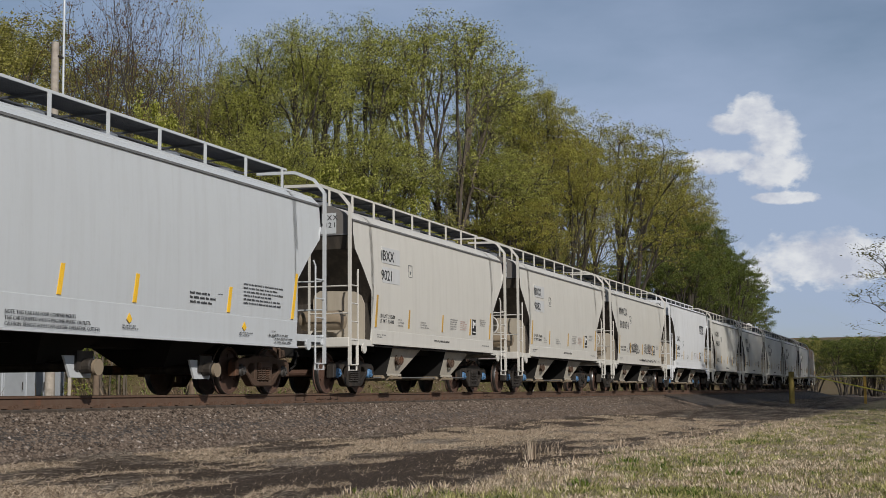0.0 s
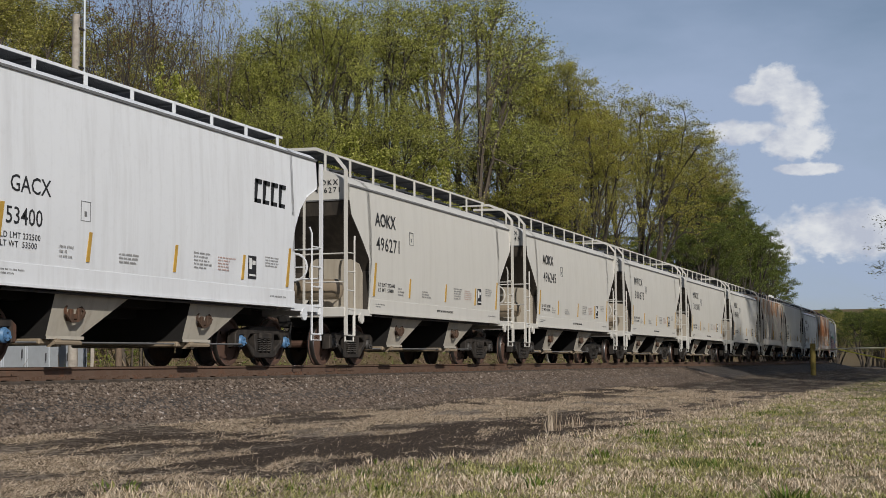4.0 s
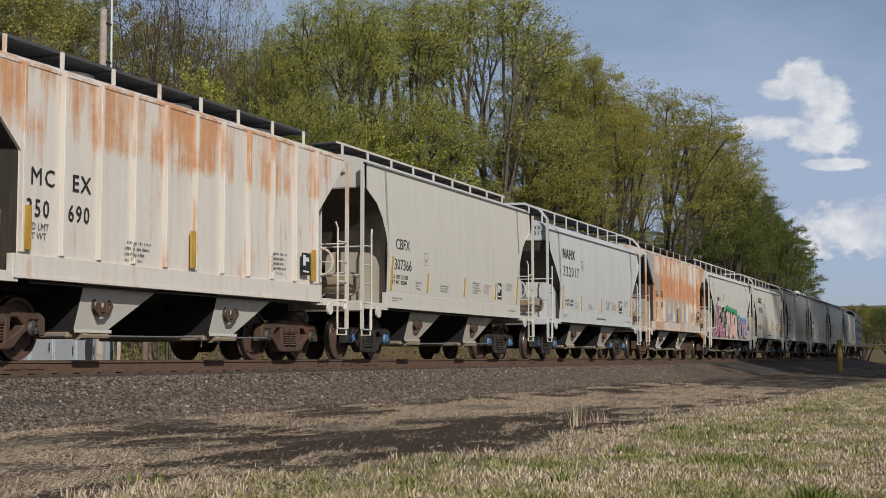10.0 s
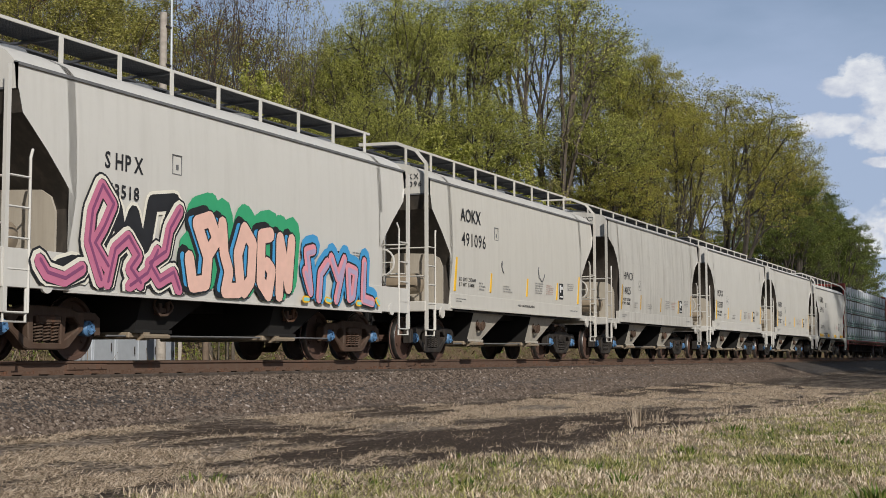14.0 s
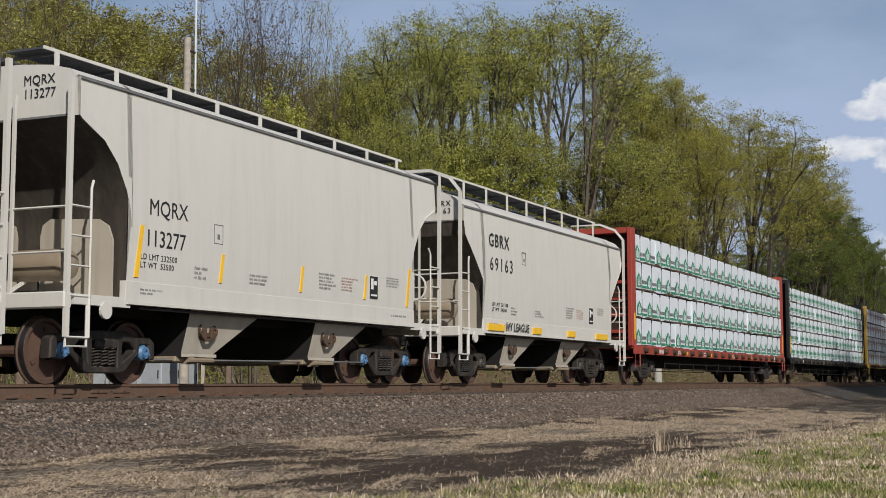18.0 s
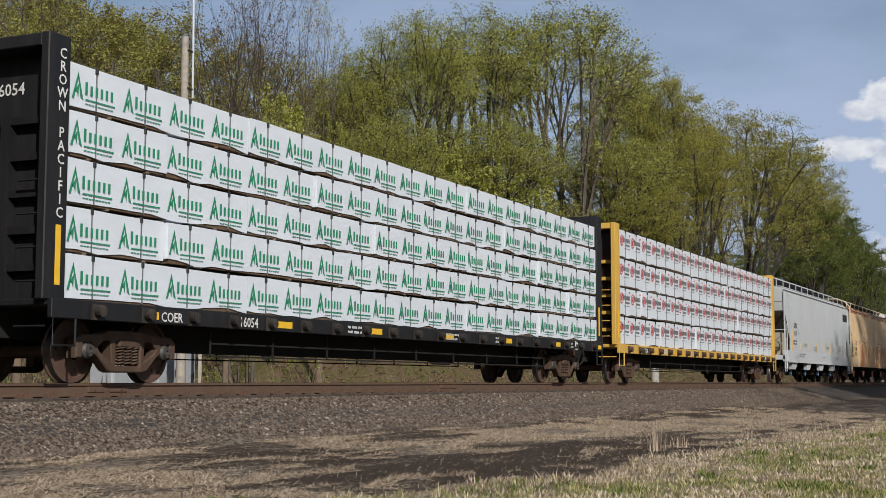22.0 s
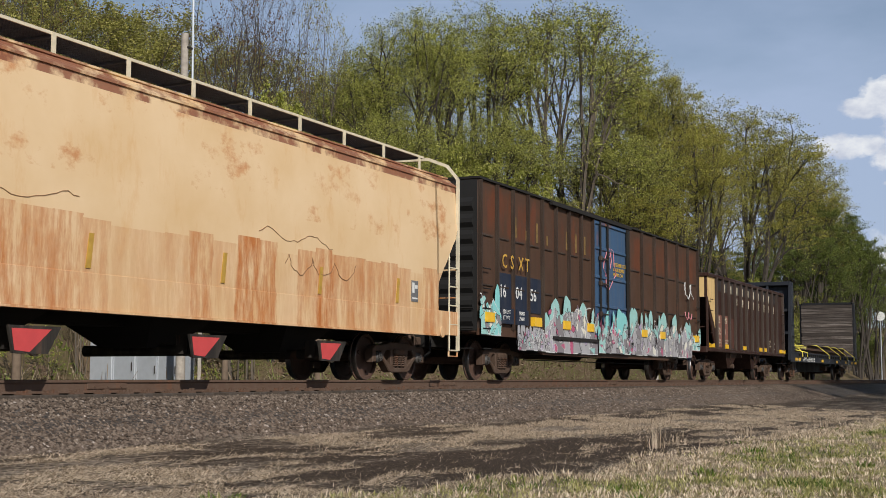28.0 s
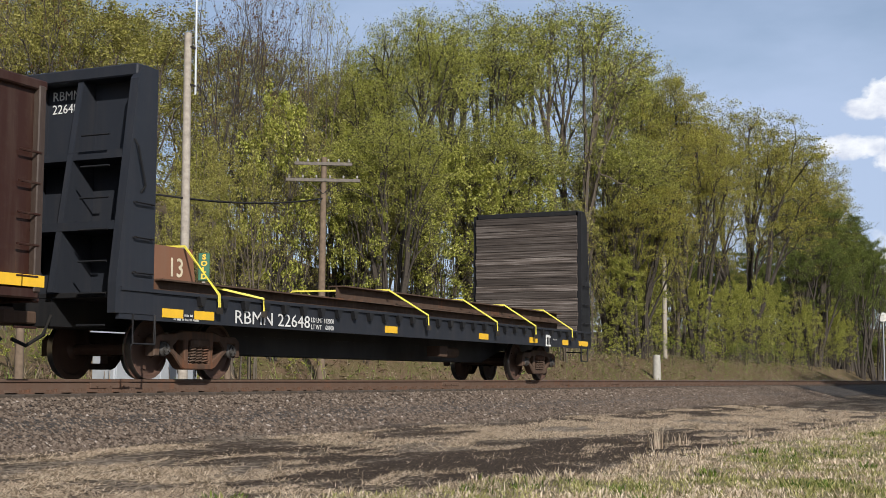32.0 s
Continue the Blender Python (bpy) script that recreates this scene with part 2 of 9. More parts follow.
DUST = paint("dusty bay steel", (0.45, 0.41, 0.34), 0.4, rust=0.06)
BULKSHADE = paint("bulkhead steel, grime and recess shade", (0.035, 0.02, 0.015), 0.3, rust=0.1)
RUSTPLATE = paint("rusty steel plate", (0.2, 0.095, 0.055), 0.3, rust=0.3, rust_col=(0.3, 0.14, 0.07), rough=0.8)
TRUCK = paint("greasy cast steel", (0.026, 0.022, 0.019), 0.4, rust=0.2, rust_col=(0.09, 0.045, 0.027), rough=0.65)
TRUCK_R = paint("rusty cast steel", (0.075, 0.045, 0.03), 0.4, rust=0.35, rust_col=(0.14, 0.065, 0.03), rough=0.75)
WHEEL = plain("rust brown wheel steel", (0.1, 0.055, 0.038), 0.7)
TREAD = plain("bright wheel tread", (0.5, 0.49, 0.48), 0.3, 1.0)
CAPBLUE = plain("blue bearing cap", (0.09, 0.2, 0.36), 0.5)
CAPDARK = plain("dark bearing cap", (0.06, 0.055, 0.05), 0.6)
GHOST = plain("rust-edged ghost of lettering", (0.3, 0.16, 0.075), 0.8, var=0.5)
INKFAINT = plain("faded stencil ink", (0.27, 0.262, 0.25), 0.7)
GALV = plain("dull galvanised grating", (0.09, 0.093, 0.1), 0.6, 0.3)
BLACKINK = plain("black stencil paint", (0.02, 0.02, 0.022), 0.6, var=0.4)
INKGREY = plain("faded grey stencil paint", (0.17, 0.17, 0.17), 0.6, var=0.4)
REDFADE = plain("faded red stencil paint", (0.5, 0.32, 0.27), 0.7)
REDINK = plain("red stencil paint", (0.5, 0.06, 0.05), 0.6)
WHITEINK = plain("white stencil paint", (0.75, 0.75, 0.72), 0.6, var=0.3)
GOLDINK = plain("yellow stencil paint", (0.62, 0.36, 0.06), 0.6, var=0.4)
CREAMINK = plain("cream lettering paint", (0.7, 0.62, 0.45), 0.6, var=0.3)
TAPE = plain("yellow reflective tape", (0.85, 0.5, 0.03), 0.4, var=0.15)
TAPE_D = plain("dirty yellow reflective tape", (0.52, 0.31, 0.05), 0.5, var=0.35)
GREENINK = plain("green print", (0.02, 0.24, 0.12), 0.5, var=0.15)
REDPRINT = plain("red print", (0.6, 0.07, 0.07), 0.5, var=0.15)
STRAP = plain("yellow webbing strap", (0.8, 0.7, 0.1), 0.6)
RAILSIDE = paint("rusty rail steel", (0.115, 0.07, 0.048), 0.3, rust=0.3, rust_col=(0.15, 0.075, 0.042), rough=0.75)
RAILTOP = plain("polished rail head", (0.42, 0.41, 0.4), 0.25, 1.0)
TIE = plain("weathered tie wood", (0.085, 0.065, 0.05), 0.9, var=0.5, scale=12)
POLEWOOD = plain("weathered grey pole wood", (0.42, 0.37, 0.31), 0.85, var=0.4, scale=8)
ARMWOOD = plain("silver grey crossarm wood", (0.19, 0.165, 0.14), 0.9, var=0.5, scale=8)
POSTWOOD = plain("brown pole wood", (0.2, 0.145, 0.1), 0.9, var=0.4, scale=8)
SILVER = plain("silver cabinet paint", (0.5, 0.53, 0.56), 0.35, 0.3, var=0.12)
CONCRETE = plain("pale concrete", (0.42, 0.4, 0.36), 0.85)
SIGNGREEN = plain("green sign paint", (0.01, 0.11, 0.05), 0.5)



def cream_material():
    """Faded cream with a belt of scraped, rusted panels along the foot of the side and rust blooms on the roof."""
    m, nt, b = nodes_of("faded cream paint with rust")
    co = nt.nodes.new("ShaderNodeTexCoord")
    sep = nt.nodes.new("ShaderNodeSeparateXYZ")
    nt.links.new(co.outputs["Object"], sep.inputs[0])

    def math_(op, a, b_=0.0, c_=0.0):
        q = nt.nodes.new("ShaderNodeMath")
        q.operation = op
        for i, v in enumerate((a, b_, c_)):
            if isinstance(v, (int, float)):
                q.inputs[i].default_value = v
            else:
                nt.links.new(v, q.inputs[i])
        return q.outputs[0]

    base = coords(nt, shift=False)
    blot = tex_noise(nt, base, 0.8, 5)
    fine = tex_noise(nt, base, 9.0, 5, 0.65)
    run = tex_noise(nt, coords(nt, (1.7, 1.7, 0.55), shift=False), 1.6, 7, 0.72)
    cell = math_("FLOOR", math_("ADD", math_("DIVIDE", sep.outputs["X"], 0.62), math_("MULTIPLY", blot, 0.7)))
    wn = nt.nodes.new("ShaderNodeTexWhiteNoise")
    wn.noise_dimensions = "1D"
    nt.links.new(cell, wn.inputs["W"])
    top = math_("MULTIPLY_ADD", math_("SUBTRACT", wn.outputs["Value"], 0.5), 0.2, 2.22)
    belt = math_("MULTIPLY", math_("LESS_THAN", sep.outputs["Z"], top), math_("MULTIPLY_ADD", wn.outputs["Value"], 0.95, 0.3))
    more = math_("MULTIPLY", math_("MULTIPLY_ADD", sep.outputs["X"], -0.02, 0.85), math_("GREATER_THAN", sep.outputs["X"], math_("MULTIPLY_ADD", wn.outputs["Value"], 0.3, -6.3)))
    belt = math_("MULTIPLY", math_("MULTIPLY", belt, more), ramp(nt, tex_noise(nt, coords(nt, (2.6, 2.6, 0.4), shift=False), 1.7, 8, 0.75), [(0.38, (0.08, 0.08, 0.08)), (0.5, (0.75, 0.75, 0.75)), (0.62, (1.2, 1.2, 1.2))]))
    c = mixc(nt, ramp(nt, blot, [(0.35, (0, 0, 0)), (0.7, (1, 1, 1))]), (0.73, 0.53, 0.315), (0.66, 0.45, 0.235))
    c = mixc(nt, ramp(nt, run, [(0.55, (0, 0, 0)), (0.7, (0.38, 0.38, 0.38))]), c, (0.6, 0.31, 0.1))
    bloom = math_("MULTIPLY", ramp(nt, tex_noise(nt, coords(nt, (0.9, 0.9, 1.3), shift=False), 1.1, 9, 0.72), [(0.55, (0, 0, 0)), (0.66, (0.75, 0.75, 0.75))]), math_("GREATER_THAN", sep.outputs["Z"], 2.75))
    c = mixc(nt, bloom, c, mixc(nt, fine, (0.6, 0.24, 0.07), (0.38, 0.12, 0.03)))
    c = mixc(nt, belt, c, mixc(nt, fine, (0.58, 0.21, 0.05), (0.34, 0.1, 0.025)))
    roof = math_("MULTIPLY", math_("GREATER_THAN", sep.outputs["Z"], 4.0), ramp(nt, tex_noise(nt, base, 1.5, 6, 0.62), [(0.42, (0, 0, 0)), (0.53, (0.9, 0.9, 0.9))]))
    c = mixc(nt, roof, c, mixc(nt, fine, (0.3, 0.1, 0.05), (0.16, 0.05, 0.025)))
    nt.links.new(c, b.inputs["Base Color"])
    b.inputs["Roughness"].default_value = 0.6
    bump(nt, b, tex_noise(nt, base, 1.3, 2), 0.12, 0.05)
    return m


CREAM = cream_material()


def wrap_material():
    m, nt, b = nodes_of("white lumber wrap")
    co = coords(nt)
    f = tex_noise(nt, co, 1.5, 5)
    c = mixc(nt, f, (0.71, 0.75, 0.79), (0.6, 0.635, 0.675))
    nt.links.new(c, b.inputs["Base Color"])
    b.inputs["Roughness"].default_value = 0.42
    bump(nt, b, tex_noise(nt, coords(nt, (1.0, 1.0, 1.8)), 1.5, 3, 0.5), 0.3, 0.08)
    return m


WRAP = wrap_material()


def plank_material():
    m, nt, b = nodes_of("grey weathered planks")
    f = tex_noise(nt, coords(nt, (1, 0.3, 14)), 2.0, 7, 0.65)
    c = ramp(nt, f, [(0.36, (0.018, 0.014, 0.012)), (0.5, (0.09, 0.07, 0.058)), (0.66, (0.27, 0.235, 0.21))])
    inf = nt.nodes.new("ShaderNodeObjectInfo")
    c = mixc(nt, ramp(nt, inf.outputs["Random"], [(0.0, (0.85, 0.85, 0.85)), (0.35, (0.6, 0.6, 0.6)), (0.7, (0.1, 0.1, 0.1)), (1.0, (0, 0, 0))]), c, (0.028, 0.021, 0.017))
    nt.links.new(c, b.inputs["Base Color"])
    b.inputs["Roughness"].default_value = 0.9
    bump(nt, b, f, 0.4)
    return m


PLANK = plank_material()


# ---- mesh tools ----
class Shape:
    """Collects faces; makes one mesh of them."""

    def __init__(self):
        self.v, self.f = [], []

    def add(self, vs, fs):
        k = len(self.v)
        self.v += [tuple(p) for p in vs]
        self.f += [tuple(i + k for i in f) for f in fs]
        return self

    def box(self, x0, x1, y0, y1, z0, z1, m=None):
        vs = [Vector(p) for p in ((x0, y0, z0), (x1, y0, z0), (x1, y1, z0), (x0, y1, z0), (x0, y0, z1), (x1, y0, z1), (x1, y1, z1), (x0, y1, z1))]
        if m:
            vs = [m @ p for p in vs]
        return self.add(vs, ((3, 2, 1, 0), (4, 5, 6, 7), (0, 1, 5, 4), (1, 2, 6, 5), (2, 3, 7, 6), (3, 0, 4, 7)))

    def chamfer(self, x0, x1, y0, y1, z0, z1, c=0.02):
        """A box whose edges are cut off."""
        pts = []
        for sx in (0, 1):
            for sy in (0, 1):
                for sz in (0, 1):
                    X, Y, Z = (x0, x1)[sx], (y0, y1)[sy], (z0, z1)[sz]
                    dx, dy, dz = (c, -c)[sx], (c, -c)[sy], (c, -c)[sz]
                    pts.append(((X, Y + dy, Z + dz), (X + dx, Y, Z + dz), (X + dx, Y + dy, Z)))
        k, vs = {}, []
        for i, tri in enumerate(pts):
            for a in range(3):
                k[i, a] = len(vs)
                vs.append(tri[a])
        ix = lambda sx, sy, sz: sx * 4 + sy * 2 + sz
        fs = []
        for s in (0, 1):
            q = [k[ix(s, *t), 0] for t in ((0, 0), (1, 0), (1, 1), (0, 1))]
            fs.append(q if s else q[::-1])
            q = [k[ix(t[0], s, t[1]), 1] for t in ((0, 0), (1, 0), (1, 1), (0, 1))]
            fs.append(q[::-1] if s else q)
            q = [k[ix(t[0], t[1], s), 2] for t in ((0, 0), (1, 0), (1, 1), (0, 1))]
            fs.append(q if s else q[::-1])
        for a, b in ((0, 0), (0, 1), (1, 0), (1, 1)):
            i, j = ix(0, a, b), ix(1, a, b)
            fs.append((k[i, 1], k[j, 1], k[j, 2], k[i, 2]))
            i, j = ix(a, 0, b), ix(a, 1, b)
            fs.append((k[i, 0], k[j, 0], k[j, 2], k[i, 2]))
            i, j = ix(a, b, 0), ix(a, b, 1)
            fs.append((k[i, 0], k[j, 0], k[j, 1], k[i, 1]))
        for i in range(8):
            fs.append((k[i, 0], k[i, 1], k[i, 2]))
        return self.add(vs, fs)

    def prism(self, outline, y0, y1):
        """An (x, z) outline, counter-clockwise as seen from -y, between two depths."""
        n = len(outline)
        vs = [(x, y0, z) for x, z in outline] + [(x, y1, z) for x, z in outline]
        return self.add(vs, [tuple(range(n)), tuple(range(2 * n - 1, n - 1, -1))] + [(i, i + n, (i + 1) % n + n, (i + 1) % n) for i in range(n)])

    def tube(self, path, r, sides=6, caps=True):
        path = [Vector(p) for p in path]
        vs = []
        for i, p in enumerate(path):
            d = (path[min(i + 1, len(path) - 1)] - path[max(i - 1, 0)]).normalized()
            a = d.orthogonal().normalized()
            b = d.cross(a)
            rr = r[i] if isinstance(r, (list, tuple)) else r
            vs += [p + (a * math.cos(2 * math.pi * k / sides) + b * math.sin(2 * math.pi * k / sides)) * rr for k in range(sides)]
        # keep the rings in step
        fs = []
        for i in range(len(path) - 1):
            o = min(range(sides), key=lambda s: (vs[(i + 1) * sides + s] - vs[i * sides]).length)
            ring = vs[(i + 1) * sides:(i + 2) * sides]
            vs[(i + 1) * sides:(i + 2) * sides] = ring[o:] + ring[:o]
            for k in range(sides):
                k2 = (k + 1) % sides
                fs.append((i * sides + k, i * sides + k2, (i + 1) * sides + k2, (i + 1) * sides + k))
        if caps:
            fs += [tuple(range(sides))[::-1], tuple(range((len(path) - 1) * sides, len(path) * sides))]
        return self.add(vs, fs)

    def lathe(self, profile, sides=20, m=None):
        """(radius, y) pairs turned round the y axis."""
        vs = [Vector((r * math.cos(2 * math.pi * k / sides), y, r * math.sin(2 * math.pi * k / sides))) for r, y in profile for k in range(sides)]
        if m:
            vs = [m @ p for p in vs]
        fs = []
        for i in range(len(profile) - 1):
            for k in range(sides):
                k2 = (k + 1) % sides
                fs.append((i * sides + k, (i + 1) * sides + k, (i + 1) * sides + k2, i * sides + k2))
        fs += [tuple(range(sides)), tuple(range((len(profile) - 1) * sides, len(profile) * sides))[::-1]]
        return self.add(vs, fs)

    def mesh(self, name, material, smooth=None):
        me = bpy.data.meshes.new(name)
        me.from_pydata(self.v, [], self.f)
        if material:
            me.materials.append(material)
        bm = bmesh.new()
        bm.from_mesh(me)
        bmesh.ops.recalc_face_normals(bm, faces=bm.faces)
        bm.to_mesh(me)
        bm.free()
        if smooth:
            me.shade_smooth()
            me.set_sharp_from_angle(angle=radians(smooth))
        return me


CACHE = {}


def shared(key, make):
    if key not in CACHE:
        CACHE[key] = make()
    return CACHE[key]


def part(name, me, parent, m=None, label=""):
    ob = new(name, me)
    ob.parent = parent
    if m is not None:
        ob.matrix_basis = m
    if label:
        ob["label"] = label
    return ob


def lettering(text, size, material, parent, x, y, z, rz=0, name="lettering", width=1.0, align="LEFT", bold=0.008, gap=1.0):
    """Stencilled words on an upright face that looks to -y (rz = 0) or -x (rz = -90)."""
    if "M" in text:
        bold = 0.0      # the narrow counters stay open
    cu = bpy.data.curves.new(name, "FONT")
    cu.body, cu.size, cu.align_x, cu.extrude, cu.resolution_u, cu.offset, cu.space_character = text, size, align, 0.0015, 2, size * bold, gap
    cu.materials.append(material)
    ob = new(name, cu)
    ob.parent = parent
    ob.matrix_basis = pose(x, y, z, 90, 0, rz) @ Matrix.Diagonal((width, 1, 1, 1))
    return ob

# ---- the line: straight past the camera, bending away to +y far off ----
TRACK_Y, BEND_X, BEND_R = 13.71, 128.0, 420.0


def line_at(s):
    """Place and heading of the track's middle, s metres along it."""
    if s < BEND_X:
        return s, TRACK_Y, 0.0
    a = (s - BEND_X) / BEND_R
    return BEND_X + BEND_R * math.sin(a), TRACK_Y + BEND_R * (1 - math.cos(a)), a


def run_at(t):
    """How far the train has gone, from the middle of the clip on."""
    u = (t - 16) / 16
    return 199.27 * u - 3.03 * u * u + 0.95 * u ** 3 - 0.66 * u ** 4


MOVING = []          # (thing, its place along the train, its pose on its car)
WHEELSETS = []       # (wheelset, its place on its truck)


# ---- trucks ----
def wheelset_mesh(material):
    s = Shape()
    for sy in (-1, 1):
        prof = [(0.09, 0.60), (0.16, 0.66), (0.17, 0.80), (0.13, 0.82), (0.3, 0.76), (0.385, 0.755), (0.4, 0.80), (0.452, 0.80), (0.457, 0.79), (0.46, 0.70), (0.485, 0.69),
                (0.485, 0.665), (0.40, 0.66), (0.37, 0.69), (0.2, 0.68), (0.11, 0.63)]
        s.lathe([(r, y * sy) for r, y in prof], 28)
    s.lathe([(0.085, -1.05), (0.085, 1.05)], 10)
    for k in range(3):      # casting marks, so that a turn shows
        a = k * 2.1
        for sy in (-1, 1):
            s.box(-0.03, 0.03, sy * 0.775 - 0.01, sy * 0.775 + 0.01, 0.2, 0.32, pose(0, 0, 0, 0, math.degrees(a), 0))
    me = s.mesh("wheelset", material, 35)
    me.materials.append(TREAD)
    for p in me.polygons:
        c = p.center
        r = math.hypot(c.x, c.z)
        if r > 0.44 and abs(p.normal.y) < 0.6:
            p.material_index = 1
    return me


def sideframe_mesh(material):
    """One casting: an outline with its windows, swept through its depth."""
    half = [(0.42, 0.755), (0.62, 0.7), (1.03, 0.685), (1.14, 0.61), (1.15, 0.35), (1.02, 0.35), (0.99, 0.57), (0.79, 0.57), (0.77, 0.43), (0.66, 0.36), (0.46, 0.18), (0.36, 0.15)]
    outer = [(-x, z) for x, z in reversed(half)] + half
    holes = [[(-0.27, 0.25), (0.27, 0.25), (0.28, 0.6), (-0.28, 0.6)]]
    for d in (-1, 1):
        holes.append([(0.37 * d, 0.3), (0.4 * d, 0.6), (0.55 * d, 0.6), (0.67 * d, 0.5), (0.64 * d, 0.45)])
    bm = bmesh.new()
    edges = []
    for loop in [outer] + holes:
        vs = [bm.verts.new((x, -0.085, z)) for x, z in loop]
        edges += [bm.edges.new((vs[i], vs[(i + 1) % len(vs)])) for i in range(len(vs))]
    faces = [f for f in bmesh.ops.triangle_fill(bm, use_beauty=True, use_dissolve=False, edges=edges)["geom"] if isinstance(f, bmesh.types.BMFace)]
    out = bmesh.ops.extrude_face_region(bm, geom=faces)
    bmesh.ops.translate(bm, verts=[v for v in out["geom"] if isinstance(v, bmesh.types.BMVert)], vec=(0, 0.17, 0))
    bmesh.ops.bevel(bm, geom=[e for e in bm.edges if e.is_manifold and e.calc_face_angle(0) > 0.6 and e.verts[0].co.y < 0 and e.verts[1].co.y < 0], offset=0.018, segments=1, affect="EDGES")
    bmesh.ops.recalc_face_normals(bm, faces=bm.faces)
    me = bpy.data.meshes.new("sideframe")
    bm.to_mesh(me)
    bm.free()
    me.materials.append(material)
    me.shade_smooth()
    me.set_sharp_from_angle(angle=radians(25))
    return me


def spring_mesh(material):
    pts = [(0.062 * math.cos(a), -0.06 + 0.062 * math.sin(a), 0.26 + 0.26 * i / 35) for i, a in enumerate(x * 6.283 * 6 / 35 for x in range(36))]
    return Shape().tube(pts, 0.016, 5).mesh("spring", material, 60)


def bearing_mesh(material):
    s = Shape()
    s.lathe([(0.10, 0.12), (0.115, 0.0), (0.115, -0.05), (0.085, -0.085), (0.085, -0.10), (0.03, -0.10), (0.025, -0.085)], 14)
    for k in range(3):
        a = k * 2.094
        s.box(-0.018, 0.018, -0.12, -0.09, 0.04, 0.076, pose(0, 0, 0, 0, math.degrees(a), 0))
    return s.mesh("bearing_cap", material, 35)


def truck(parent, x, material=None, cap=None):
    material, cap = material or TRUCK, cap or CAPDARK
    tr = part("truck", shared(("bolster", material.name), lambda: Shape().chamfer(-0.2, 0.2, -0.92, 0.92, 0.42, 0.72, 0.03).box(-0.55, -0.45, -0.7, 0.7, 0.36, 0.48)
                              .box(0.45, 0.55, -0.7, 0.7, 0.36, 0.48).mesh("bolster", material)), parent, pose(x, 0, 0))
    for y in (-1.0, 1.0):
        rz = 0 if y < 0 else 180
        part("sideframe", shared(("frame", material.name), lambda: sideframe_mesh(material)), tr, pose(0, y, 0, 0, 0, rz))
        if y < 0:
            part("bolster_end", shared(("bend", material.name), lambda: Shape().chamfer(-0.25, 0.25, -0.13, 0.1, 0.5, 0.63, 0.03).mesh("bolster_end", material)), tr, pose(0, y, 0))
            for dx in (-0.165, 0.0, 0.165):
                part("spring", shared(("spring", material.name), lambda: spring_mesh(material)), tr, pose(dx, y, 0))
            for dx in (-0.889, 0.889):
                part("bearing_cap", shared(("cap", cap.name), lambda: bearing_mesh(cap)), tr, pose(dx, -1.02, 0.457))
            part("brake_shoe", shared("shoe", lambda: Shape().prism([(0.36, 0.3), (0.42, 0.3), (0.46, 0.62), (0.38, 0.62)], -0.15, 0.0).mesh("brake_shoe", TRUCK)), tr, pose(0, -0.72, 0))
    for dx in (-0.889, 0.889):
        w = part("wheelset", shared(("wheels", 1), lambda: wheelset_mesh(WHEEL)), tr, pose(dx, 0, 0.457))
        WHEELSETS.append((w, dx))
    return tr


def coupler(parent, x, d, material=None):
    s = Shape().chamfer(min(x, x + d * 0.75), max(x, x + d * 0.75), -0.1, 0.1, 0.78, 0.96, 0.02)
    a, b = sorted((x + d * 0.52, x + d * 0.8))
    s.chamfer(a, b, -0.19, 0.12, 0.74, 1.0, 0.04)
    part("coupler", s.mesh("coupler", material or TRUCK_R), parent)
    s = Shape().tube([(x, -0.35, 0.9), (x + d * 0.22, -0.42, 0.62), (x + d * 0.5, -0.36, 0.46), (x + d * 0.72, -0.3, 0.55)], 0.028, 6)
    part("air_hose", shared(("hose", round(x, 2), d), lambda: s.mesh("air_hose", UNDER, 60)), parent)


